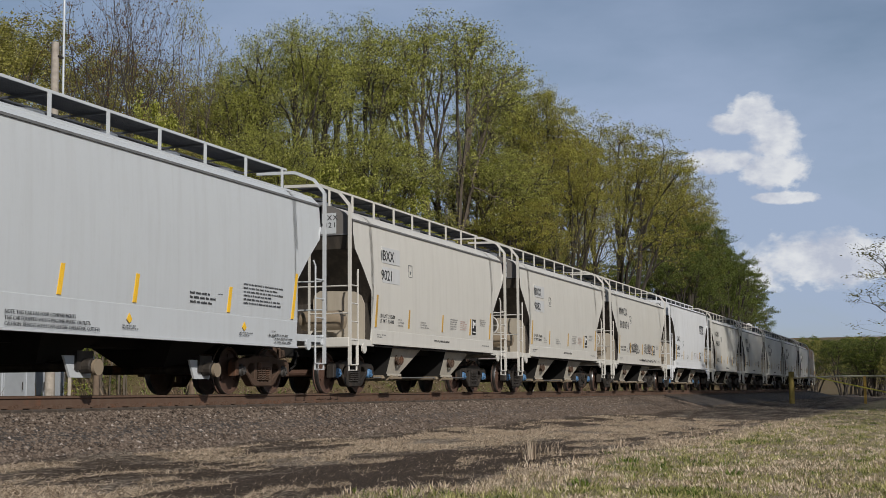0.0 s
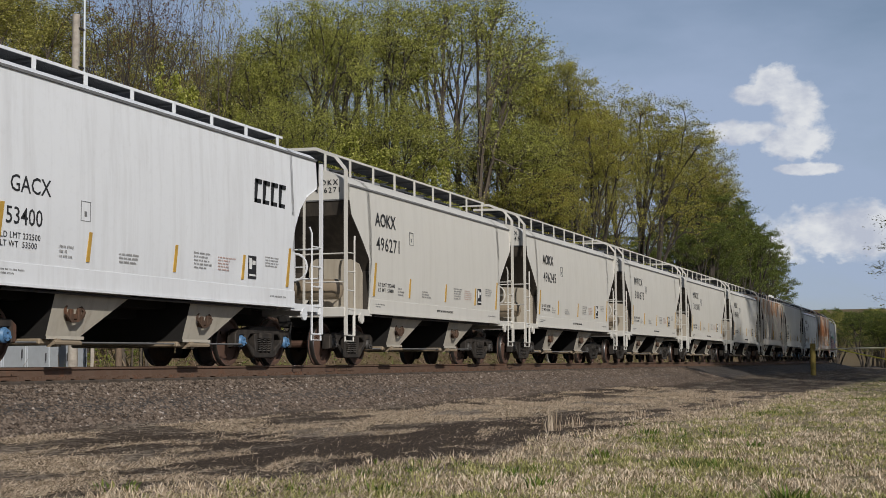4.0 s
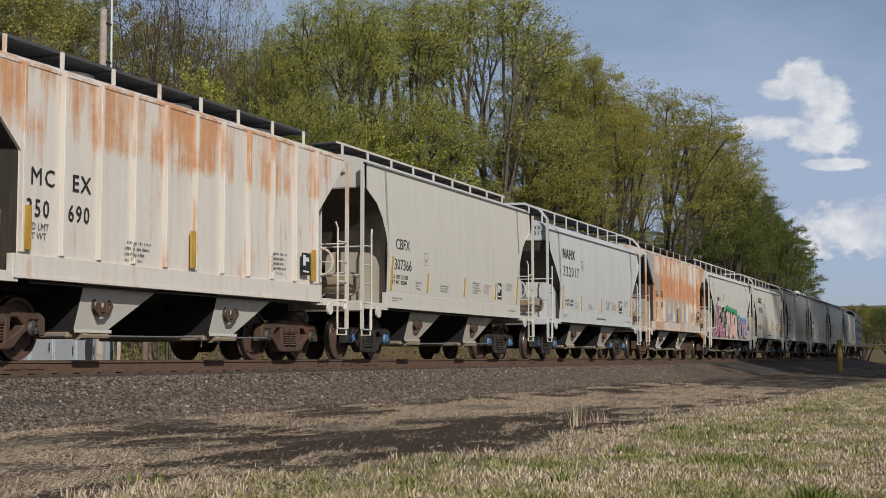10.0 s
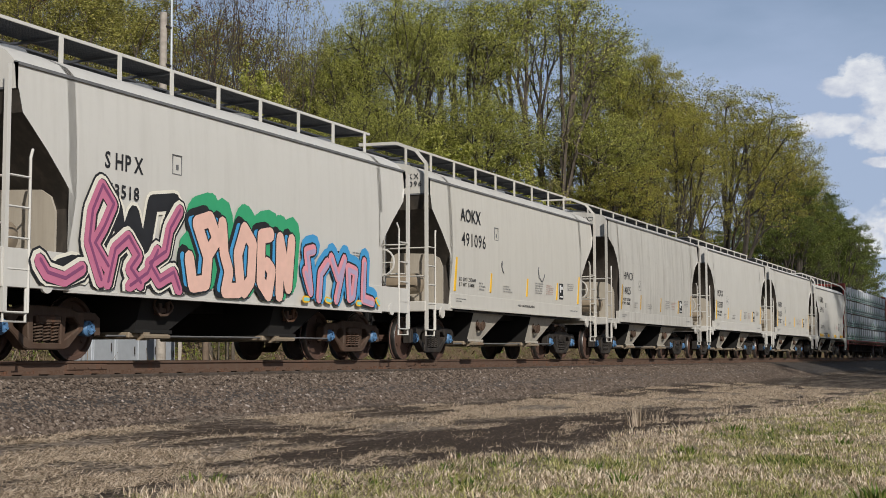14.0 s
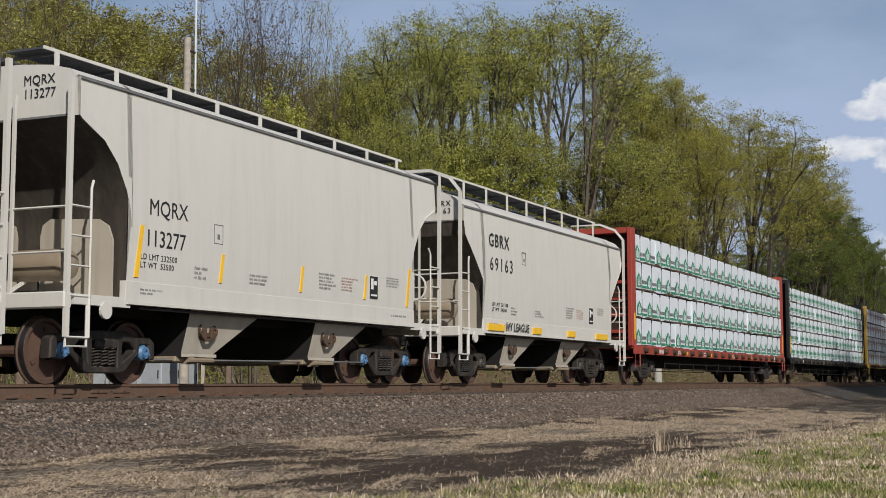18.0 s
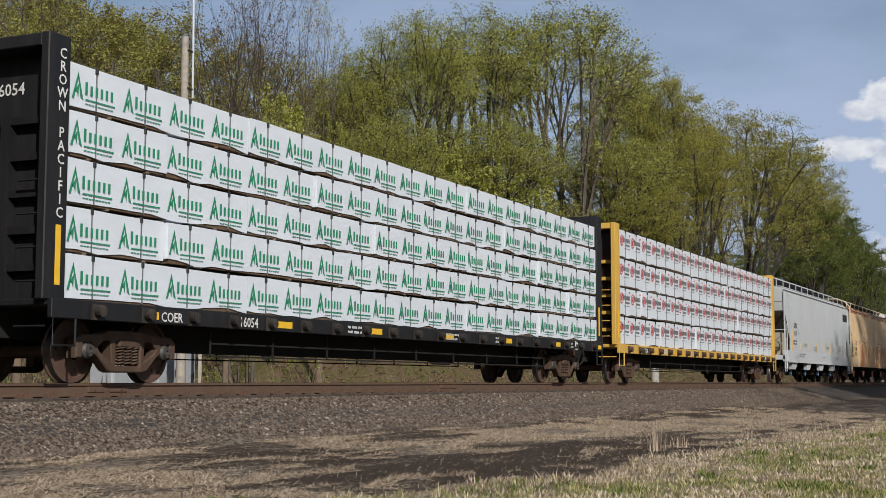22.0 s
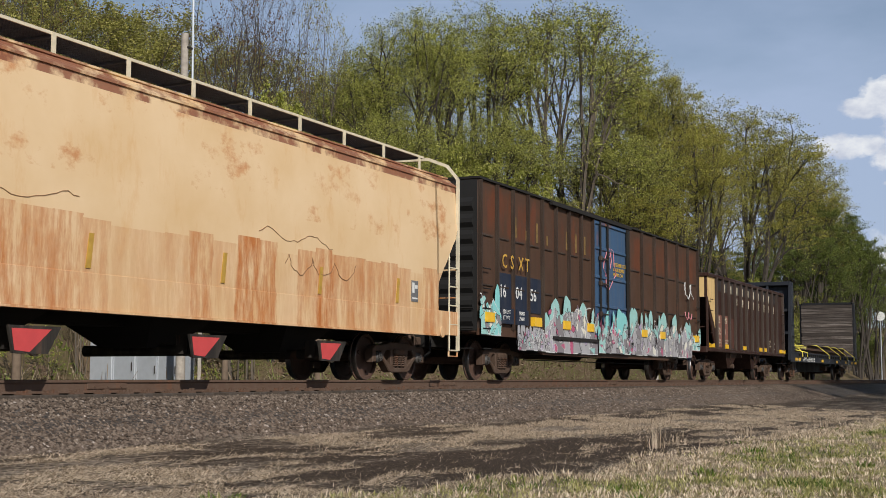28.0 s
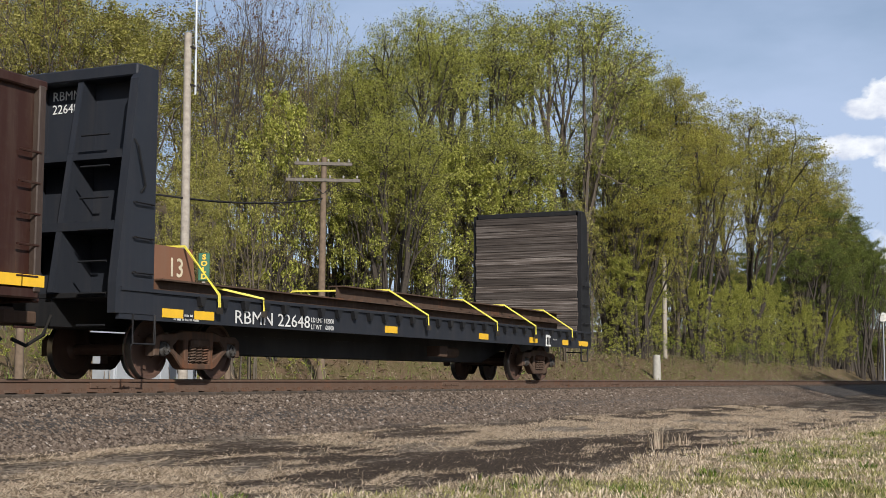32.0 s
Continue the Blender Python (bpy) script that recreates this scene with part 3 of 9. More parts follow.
# ---- covered hoppers ----
def hopper_body(half, low, eave, kind, material, grimy=False):
    """half: half length at the eaves; low: where the side's end edge comes down."""
    s = Shape()
    c = half - low
    if kind == "ribbed":        # a steep corner cut that begins right under the roof
        edge = [(low, 1.2), (low, 2.9), (half - 0.02, eave - 0.12), (half, eave - 0.1), (half, eave)]
    elif kind == "round":       # a bowed end edge
        edge = [(low + 0.1, 1.2), (low + 0.04, 1.75), (low, 2.1), (low + 0.03 * c, 2.4), (low + 0.12 * c, 2.7), (low + 0.3 * c, 3.05), (low + 0.55 * c, 3.33), (half - 0.04, 3.56), (half, 3.6), (half, eave)]
    elif kind == "long":
        edge = [(low + 0.1, 1.2), (low + 0.06, 1.5), (low, 1.72), (low, 1.86), (low + 0.1 * c, 2.02), (low + 0.4 * c, 2.4), (low + 0.75 * c, 2.84), (half - 0.09, 3.02), (half - 0.02, 3.18), (half, 3.22), (half, eave)]
    else:
        edge = [(low + 0.16, 1.2), (low + 0.13, 1.5), (low, 2.06), (low + 0.05 * c, 2.2), (low + 0.2 * c, 2.4), (low + 0.5 * c, 2.76), (low + 0.82 * c, 3.1), (half - 0.1, 3.2), (half - 0.02, 3.48), (half, 3.5), (half, eave)]

    def section(zb):
        side = [(1.575, 1.2), (1.6, 1.5), (1.61, 2.2), (1.605, 2.9), (1.58, 3.35), (1.545, eave)]
        pts = [(y, max(z, zb)) for y, z in side]
        roof = [(1.54, eave + 0.03), (1.4, eave + 0.17), (1.1, eave + 0.31), (0.6, eave + 0.41), (0.0, eave + 0.44)]
        if kind == "ribbed":
            pts = [(1.56, max(z, zb)) for _, z in side]
            roof = [(1.54, eave + 0.03), (1.4, eave + 0.12), (1.05, eave + 0.24), (0.6, eave + 0.34), (0.0, eave + 0.36)]
        if kind in ("round", "long"):
            roof = [(1.54, eave + 0.03), (1.42, eave + 0.12), (1.1, eave + 0.2), (0.6, eave + 0.25), (0.0, eave + 0.27)]
        right = pts + roof
        return right + [(-y, z) for y, z in reversed(right[:-1])]

    xs = [(-x, z) for x, z in reversed(edge)] + edge
    rings = [[(x, y, z) for y, z in section(zb)] for x, zb in xs]
    n = len(rings[0])
    vs = [p for r in rings for p in r]
    fs = []
    for i in range(len(rings) - 1):
        for k in range(n):
            k2 = (k + 1) % n
            q = (i * n + k, i * n + k2, (i + 1) * n + k2, (i + 1) * n + k)
            if len({vs[j] for j in q}) > 2:
                fs.append(q)
    s.add(vs, fs + [tuple(range(n)), tuple(range((len(rings) - 1) * n, len(rings) * n))])
    me = bpy.data.meshes.new("body")
    me.from_pydata(s.v, [], s.f)
    me.materials.append(material)
    bm = bmesh.new()
    bm.from_mesh(me)
    bmesh.ops.remove_doubles(bm, verts=bm.verts, dist=0.0005)
    bmesh.ops.dissolve_degenerate(bm, edges=bm.edges, dist=0.0005)
    bmesh.ops.recalc_face_normals(bm, faces=bm.faces)
    bm.to_mesh(me)
    bm.free()
    me.materials.append(SLOPESHADE)
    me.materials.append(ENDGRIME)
    # down-facing sheets and low end walls carry their shade as a dark colour
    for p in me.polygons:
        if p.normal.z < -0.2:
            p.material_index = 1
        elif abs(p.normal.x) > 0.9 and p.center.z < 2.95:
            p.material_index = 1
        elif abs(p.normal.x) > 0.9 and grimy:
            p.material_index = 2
    me.shade_smooth()
    me.set_sharp_from_angle(angle=radians(28))
    return me


def grating(half):
    s = Shape()
    for side in (-1, 1):
        y0, y1 = sorted((side * 0.18, side * 0.82))
        for k in range(17):
            y = y0 + (y1 - y0) * k / 16
            s.box(-half, half, y - 0.008, y + 0.008, -0.03, 0.0)
        n = int(half * 2 / 0.11)
        for k in range(n + 1):
            x = -half + 2 * half * k / n
            s.box(x - 0.007, x + 0.007, y0, y1, -0.03, 0.0)
    return s.mesh("running_board", GALV)


def bay_mesh(material, w=2.1):
    s = Shape()
    top, bot = 1.2, 0.46
    a = [(0.0, -1.42, top), (w, -1.42, top), (w, 1.28, top), (0.0, 1.28, top)]
    b = [(0.04, -1.2, bot), (w * 0.42, -1.2, bot), (w * 0.4, 0.92, bot), (0.04, 0.92, bot)]
    s.add(a + b, [(0, 1, 5, 4), (1, 2, 6, 5), (2, 3, 7, 6), (3, 0, 4, 7), (4, 5, 6, 7)])
    s.box(0.0, w * 0.44, -1.24, 0.96, bot - 0.05, bot)
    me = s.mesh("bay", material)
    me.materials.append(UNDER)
    # all faces but the outer one are coloured near black, standing for shade
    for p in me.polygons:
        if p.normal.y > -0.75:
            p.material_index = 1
    return me


def ladder(parent, x, xi, y, material, ztop, d, bent, roof_z):
    """The corner ladder of a car's end: x the outer post, xi the inner one."""
    s, rungs = Shape(), []
    yo = -abs(y)
    if bent:
        path = [(x, yo, 0.62), (x, yo, roof_z - 0.5), (x, yo + 0.25, roof_z - 0.2), (x, yo + 0.7, roof_z - 0.02), (x, 0, roof_z)]
        for i in range(len(path) - 1):
            s.tube([path[i], path[i + 1]], 0.045, 4)
        part("corner_post", s.mesh("corner_post", material), parent)
        s = Shape()
    else:
        part("corner_post", s.box(x - 0.035, x + 0.035, yo - 0.02, yo + 0.04, 0.62, roof_z).mesh("corner_post", material), parent)
        s = Shape()
    s.tube([(xi, yo, 0.62), (xi, yo, ztop - 0.12), (xi - d * 0.06, yo + 0.02, ztop)], 0.022, 5)
    z = 0.62
    while z < ztop - 0.1:
        rungs.append(z)
        z += 0.40 if z > 0.7 else 0.55
    lad = part("ladder", s.mesh("ladder", material), parent)
    for z in rungs:
        part("rung", shared(("rung", material.name, round(x - xi, 3)), lambda: Shape().tube([(0, 0, 0), (xi - x, 0, 0)], 0.016, 5).mesh("rung", material)), lad, pose(x, yo, z))


def stripes(parent, xs, z0, z1, material, w=0.085, y=-1.612, lean=0.0):
    for x in xs:
        s = Shape().prism([(x, z0), (x + w, z0), (x + w + lean, z1), (x + lean, z1)], y - 0.004, y + 0.03)
        part("reflector_strip", s.mesh("reflector_strip", material), parent)


def small_print(parent, rows, material, y=-1.613):
    """Writing too small to read: rows of short bars. (x, z, width, height of a line, lines)"""
    rnd = random.Random(int(sum(r[0] for r in rows) * 10))
    s = Shape()
    for x, z, w, h, k in rows:
        for i in range(k):
            a, end_, zz = x, x + w * (0.65 + 0.35 * rnd.random()), z - i * h * 1.75
            while a < end_:
                for _ in range(rnd.randint(2, 6)):
                    tall = h * rnd.uniform(0.75, 1.0)
                    s.add([(a, y - 0.002, zz), (a + h * 0.5, y - 0.002, zz), (a + h * 0.5, y - 0.002, zz + tall), (a, y - 0.002, zz + tall)], [(0, 1, 2, 3)])
                    a += h * 0.78
                a += h * 0.7
    tagged(part("stencil_note", s.mesh("stencil_note", material), parent), kind="stuff")


def panel_sign(parent, x, z, material, w=0.3, h=0.42, y=-1.613):
    s = Shape()
    s.box(x, x + w, y, y + 0.02, z, z + h)
    part("consolidated_stencil", s.mesh("consolidated_stencil", material), parent)
    s = Shape()
    s.box(x + 0.03, x + w * 0.42, y - 0.004, y + 0.01, z + h * 0.42, z + h * 0.9)
    s.box(x + w * 0.5, x + w * 0.88, y - 0.004, y + 0.01, z + h * 0.62, z + h * 0.8)
    s.box(x + 0.03, x + w * 0.88, y - 0.004, y + 0.01, z + h * 0.12, z + h * 0.2)
    part("stencil_marks", s.mesh("stencil_marks", WHITEINK), parent)


def hopper(k, centre, length, body, mark, number, label, kind="smooth", bays=2, cap=None, frame=None, eave=3.84, bent=True, small=False, end=True, strip=None, lettercol=None, low_text=False, load="232600", light="53400", upright=True, shift=0.0):
    car = tagged(new("covered_hopper_car"), label, "freight car", "freight cars of the train")
    sill = length / 2 - 0.55
    half, low = sill - 0.22, sill - (1.38 if small or kind == "ribbed" else 1.41)
    if small and kind == "smooth":
        kind, eave = ("round", 4.13) if bays == 2 else ("long", 4.15)
    tr = length / 2 - 2.05
    if bays > 2:
        half, low, tr = sill - 0.22, sill - 1.5, length / 2 - 2.35
    if kind == "long":
        half, low = sill - 0.08, sill - 1.12
    grimy = mark == "IBXX"
    key = (kind, round(length, 1), body.name, eave, grimy)
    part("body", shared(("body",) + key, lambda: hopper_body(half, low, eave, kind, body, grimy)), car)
    ink = lettercol or BLACKINK
    roof = eave + {"ribbed": 0.36, "smooth": 0.44, "round": 0.27, "long": 0.27}[kind]
    deck = roof + {"ribbed": 0.2, "smooth": 0.36, "round": 0.24, "long": 0.4}[kind]       # the running board's height
    # side sill, end platforms
    foot = 1.14 if bays == 2 and k != 14 else 0.94
    ends = sill if kind == "long" or k == 14 else low + 0.12
    part("side_sill", shared(("sill", foot) + key, lambda: Shape().chamfer(-ends, ends, -1.606, -1.5, foot, 1.44, 0.004).chamfer(-ends, ends, 1.5, 1.606, foot, 1.44, 0.004).box(-low - 0.1, low + 0.1, -1.63, -1.5, foot - 0.03, foot)
                              .mesh("side_sill", body)), car)
    part("eave_rail", shared(("eave",) + key, lambda: Shape().box(-half, half, -1.575, -1.53, eave - 0.02, eave + 0.02).box(-half, half, 1.53, 1.575, eave - 0.02, eave + 0.02)
                             .mesh("eave_rail", INKGREY if kind != "ribbed" and k != 24 else body)), car)
    part("centre_sill", shared(("csill", round(length, 1)), lambda: Shape().box(-sill - 0.1, sill + 0.1, -0.3, 0.3, 0.82, 1.12).box(-low + 0.3, low - 0.3, -0.9, 0.9, 0.98, 1.19)
                               .mesh("centre_sill", UNDER)), car)
    for d in (-1, 1):
        x = d * sill
        a, b = sorted((x, x - d * 0.16))
        part("end_sill", shared(("esill",) + key + (d,), lambda: Shape().chamfer(a, b, -1.6, 1.6, 1.0, 1.22, 0.02).box(*sorted((x - d * 0.2, d * low)), -1.6, -1.45, 1.06, 1.2)
                                .box(*sorted((x - d * 0.2, d * low)), 1.45, 1.6, 1.06, 1.2).box(*sorted((x - d * 0.1, d * (low + 0.1))), -1.4, 1.4, 1.16, 1.19).mesh("end_sill", body)), car)
        # webs under the sloping end sheet
        xx = d * (low + 0.28)
        pts = [(-1.5, 1.2), (-1.5, 2.0), (-1.42, 2.2), (-1.25, 2.3), (-0.4, 2.34), (-0.26, 2.26), (-0.22, 2.1), (-0.22, 1.2)]
        for sy in (1, -1):
            o = [(y * sy, z) for y, z in pts]
            n = len(o)
            w = Shape().add([(xx - 0.02, y, z) for y, z in o] + [(xx + 0.02, y, z) for y, z in o], [tuple(range(n)), tuple(range(n, 2 * n))] + [(i, (i + 1) % n, (i + 1) % n + n, i + n) for i in range(n)])
            part("end_web", shared(("web",) + key + (d, sy), lambda: w.mesh("end_web", BLUEGREY if body == BLUEGREY else WEB)), car)
            part("end_brace", shared(("brace",) + key + (d, sy), lambda: Shape().tube([(x - d * 0.1, sy * 0.5, 1.2), (xx, sy * 0.5, 1.75)], 0.03, 4).mesh("end_brace", body)), car)
        ladder(car, d * (sill - 0.06), d * (sill - 0.5), 1.6, CREAMINK if k == 24 else body, 2.75, d, bent, deck - 0.01 if bent else eave - 0.05)
        # far corner post, cross bars and the stirrup
        part("end_rail", shared(("erail",) + key + (d, bent), lambda: Shape().tube([(x - d * 0.06, 1.55, 0.62), (x - d * 0.06, 1.55, roof - 0.45 if bent else eave)], 0.04, 4)
                                .tube([(x - d * 0.06, -1.58, 2.35), (x - d * 0.06, 1.55, 2.35)], 0.018, 5).tube([(x - d * 0.06, -1.58, 1.75), (x - d * 0.06, -0.6, 1.75)], 0.016, 5)
                                .tube([(x - d * 0.06, -0.62, 1.2), (x - d * 0.06, -0.62, eave - 0.2)], 0.03, 4).mesh("end_rail", body)), car)
        part("stirrup", shared(("stir",) + key + (d,), lambda: Shape().tube([(x - d * 0.06, -1.58, 1.1), (x - d * 0.06, -1.58, 0.5), (x - d * 0.48, -1.58, 0.5), (x - d * 0.48, -1.58, 1.1)], 0.022, 5)
                               .mesh("stirrup", body)), car)
        part("jacking_pad", shared(("pad",) + key + (d,), lambda: Shape().lathe([(0.12, -0.02), (0.12, 0.02)], 12, pose(x - d * 0.85, -1.6, 1.0)).mesh("jacking_pad", body)), car)
        if d > 0 and bays == 2:
            wheel = [(x - 0.62, -1.28 + 0.27 * math.cos(a * 0.3927), 1.95 + 0.27 * math.sin(a * 0.3927)) for a in range(17)]
            hw = part("hand_brake_wheel", shared(("hbw", round(length, 1), body.name), lambda: Shape().tube(wheel, 0.022, 5).mesh("hand_brake_wheel", body, 50)), car)
            for a in range(4):
                part("spoke", shared(("spoke", round(length, 1), body.name, a), lambda: Shape().tube([(x - 0.62, -1.28, 1.95), wheel[a * 4]], 0.014, 4).mesh("spoke", body)), hw)
        coupler(car, x, d)
        truck(car, d * tr, frame, cap)
    # roof
    rh = half - 0.12
    part("running_board", shared(("grate", round(rh, 1)), lambda: grating(rh)), car, pose(0, 0, deck))
    edge = Shape()
    for sy in (-0.84, 0.84):
        edge.box(-rh, rh, sy - 0.012, sy + 0.012, deck - 0.03, deck + 0.015)
    part("board_edge", shared(("edge", key), lambda: edge.mesh("board_edge", CREAMINK if k == 24 else body if kind != "ribbed" else GALV)), car)
    if bays > 2:
        for zz in (0.05, 0.11, 0.18):
            part("roof_rib", shared(("rrib", key, zz), lambda: Shape().box(-half + 0.05, half - 0.05, -1.535 + zz * 0.75, -1.46 + zz * 0.75, eave + zz - 0.015, eave + zz + 0.015).mesh("roof_rib", body)), car)
    nst = 9 if bays == 2 else 12
    for i in range(nst):
        x = -rh + 0.25 + (2 * rh - 0.5) * i / (nst - 1)
        for sy in (-0.862, 0.862):
            part("stanchion", shared(("stanchion", body.name), lambda: Shape().box(-0.04, 0.04, -0.0125, 0.0125, -0.42, 0.0).mesh("stanchion", CREAMINK if k == 24 else body)), car, pose(x, sy, deck))
        part("board_support", shared("bsupport", lambda: Shape().box(-0.025, 0.025, -0.85, 0.85, -0.07, -0.035).mesh("board_support", GALV)), car, pose(x, 0, deck))
    for i in range(4 if bays == 2 else 8):
        m = 4 if bays == 2 else 8
        x = -rh * 0.8 + 1.6 * rh * i / (m - 1)
        part("roof_hatch", shared(("hatch", body.name), lambda: Shape().lathe([(0.5, -0.06), (0.5, 0.05), (0.44, 0.09), (0.05, 0.12)], 16, pose(0, 0, 0, -90, 0, 0)).box(-0.42, 0.42, -0.03, 0.03, 0.02, 0.1)
                                  .mesh("roof_hatch", WHITE, 35)), car, pose(x, 0, roof + 0.06))
    # brake gear of the end and the rod beside the bays
    part("brake_reservoir", shared("reservoir", lambda: Shape().lathe([(0.08, -0.56), (0.2, -0.5), (0.22, -0.42), (0.22, 0.42), (0.2, 0.5), (0.08, 0.56)], 16).mesh("brake_reservoir", TAN, 40)), car, pose(-sill + 0.5, -0.75, 1.62))
    part("brake_pipe", shared(("bpipe", round(low, 2)), lambda: Shape().tube([(-low + 0.4, -1.46, 1.08), (low - 0.4, -1.46, 1.08)], 0.022, 5).mesh("brake_pipe", GALV)), car)
    # hopper bays
    if bays == 2:
        part("brake_rod", shared("brod", lambda: Shape().tube([(-3.2, -1.1, 0.36), (3.4, -1.1, 0.4)], 0.016, 5).mesh("brake_rod", INKGREY)), car)
        for x in (-2.7, 1.05):
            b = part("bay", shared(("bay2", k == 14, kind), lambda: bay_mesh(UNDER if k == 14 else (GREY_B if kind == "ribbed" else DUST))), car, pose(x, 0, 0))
            part("outlet_gate", shared("gate", lambda: Shape().chamfer(-0.05, 0.95, -1.16, 1.0, 0.33, 0.42, 0.02).tube([(0.1, -1.3, 0.36), (0.75, -1.3, 0.36)], 0.035, 6).box(0.2, 0.3, -1.28, -1.1, 0.3, 0.42)
                                       .mesh("outlet_gate", TAN)), b)
            part("bay_latch", shared("baymark", lambda: Shape().tube([(0.55 + 0.24 * math.cos(a * 0.7), -1.335 + 0.03 * math.sin(a * .7), 0.82 + 0.13 * math.sin(a * 0.7) * (1 + .3 * math.cos(a * 2))) for a in range(10)], 0.026, 4)
                                   .box(0.4, 0.72, -1.34, -1.2, 0.72, 0.79).chamfer(0.42, 0.5, -1.36, -1.2, 0.68, 0.86, 0.01).chamfer(0.62, 0.7, -1.36, -1.2, 0.7, 0.88, 0.01).mesh("bay_latch", TRUCK_R)), b)
    else:
        for i in range(4):
            x = (-6.7 + i * 3.6 if k == 23 else -7.2 + i * 3.9) if kind == "long" else -low + 1.9 + i * (2 * low - 3.1) / 3.4
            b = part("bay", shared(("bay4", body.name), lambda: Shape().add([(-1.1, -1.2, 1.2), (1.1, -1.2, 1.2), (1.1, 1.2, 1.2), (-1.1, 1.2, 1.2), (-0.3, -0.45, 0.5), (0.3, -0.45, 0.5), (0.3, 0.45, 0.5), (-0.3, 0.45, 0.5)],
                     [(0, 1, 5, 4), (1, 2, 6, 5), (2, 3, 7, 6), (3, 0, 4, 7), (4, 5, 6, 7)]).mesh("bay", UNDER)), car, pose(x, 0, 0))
            part("bay_skirt", shared(("skirt", body.name, kind), lambda: (Shape().prism([(-0.5, 0.96), (-0.42, 0.6), (0.3, 0.6), (0.9, 0.96)][::-1] if k == 23 else [(-0.5, 0.7), (-0.4, 0.34), (0.25, 0.34), (0.5, 0.7)][::-1], -1.52 if k == 23 else -1.4, -1.36) if kind == "long" else Shape().prism([(-0.5, 0.62), (-0.32, 0.28), (0.22, 0.28), (0.34, 0.62)][::-1], -1.1, -1.06)).mesh("bay_skirt", TRUCK if k == 24 else body)), b)
            if k == 24:
                part("painted_patch", shared("redpatch", lambda: Shape().prism([(-0.44, 0.66), (-0.38, 0.38), (-0.1, 0.36), (0.3, 0.66)][::-1], -1.406, -1.39).mesh("painted_patch", REDPRINT)), b)
            part("outlet_tube", shared("otube", lambda: Shape().lathe([(0.1, -1.3), (0.12, -1.28), (0.12, -1.1), (0.09, -1.05), (0.09, 1.0)], 14, pose(0, 0, 0.46)).box(-0.22, 0.22, -1.15, -0.95, 0.4, 0.7)
                                       .mesh("outlet_tube", TRUCK)), b)
            part("outlet_cap", shared(("ocap", k), lambda: Shape().lathe([(0.13, -1.36), (0.13, -1.3)], 14, pose(0.06, 0, 0.44)).mesh("outlet_cap", CAPBLUE if k == 23 else TAN, 35)), b)
    # lettering
    if kind == "ribbed":
        n = 11
        for i in range(n):
            x = -low + 0.05 + (2 * low - 0.1) * i / (n - 1)
            for sy in (-1, 1):
                part("side_post", shared(("post", key), lambda: Shape().chamfer(-0.032, 0.032, -0.045, 0.045, 1.46, eave, 0.008).mesh("side_post", body)), car, pose(x, sy * 1.595, 0))
        for sx in (-1, 1):
            part("end_gusset", shared(("gus", key, sx), lambda: Shape().prism([(sx * low, 2.85), (sx * half, eave - 0.16), (sx * half, eave - 0.05), (sx * low, eave - 0.05)], -1.6, -1.55).mesh("end_gusset", PATCH if (k == 13 and sx < 0) else body)), car)
        g = -low
        for j, (a, b) in enumerate(((mark[:2], number[:3]), (mark[2:], number[3:]))):
            lettering(a, 0.34, ink, car, g + 0.24 + j * 0.92, -1.578, 2.42, gap=1.2)
            lettering(b, 0.34, ink, car, g + 0.16 + j * 0.92, -1.578, 1.98, width=0.85, gap=1.25)
        lettering("LD LMT\nLT WT", 0.13, INKGREY, car, g + 0.22, -1.578, 1.8)
        stripes(car, (-low + 0.06, -0.2, low - 0.32), 1.5, 2.1, TAPE_D, 0.13, -1.655)
        panel_sign(car, low - 0.75, 1.6, BLACKINK, y=-1.66)
        small_print(car, [(-low + 2.4, 1.75, 0.6, 0.05, 3), (low - 1.9, 1.9, 0.5, 0.05, 4)], INKGREY, -1.66)
        if end:
            for d in (-1, 1):
                part("end_header", shared(("header", key, d), lambda: Shape().chamfer(*sorted((d * half, d * (half + 0.05))), -1.5, 1.5, eave - 0.2, eave + 0.06, 0.01).mesh("end_header", body)), car)
                xx = d * (low + 0.5)
                part("slope_brace", shared(("sbrace", key, d), lambda: Shape().tube([(d * (half - 0.1), -0.5, eave - 0.2), (xx, -0.5, 2.0)], 0.07, 4).tube([(d * (half - 0.1), 0.5, eave - 0.2), (xx, 0.5, 2.0)], 0.07, 4).mesh("slope_brace", ENDGRIME)), car)
            lettering(mark + " " + number, 0.22, ink, car, -half - 0.056, 0.55, eave - 0.15, -90, gap=1.15)
    else:
        g = -low + 0.35
        tx = -low + 0.2 + shift
        if small:           # low-set lettering near the end of the side
            mx, nx, lx, mz, nz, lz = {23: (0.6, 0.56, 0.42, 2.5, 2.14, 1.86), 24: (0.26, 0.18, 0.12, 2.2, 1.84, 1.66)}.get(k, (0.02, -0.06, -0.16, 2.42, 1.97, 1.77))
            lettering(mark, 0.34, GHOST if k == 24 else ink, car, g + mx, -1.613, mz, width=0.95, bold=0.002)
            lettering(number, 0.34, ink, car, g + nx, -1.613, nz, width=0.96, bold=0.003)
            lettering("LD LMT 232500\nLT WT  53500", 0.12, BLACKINK, car, g + lx, -1.611, lz, gap=1.1, bold=0.002)
        else:
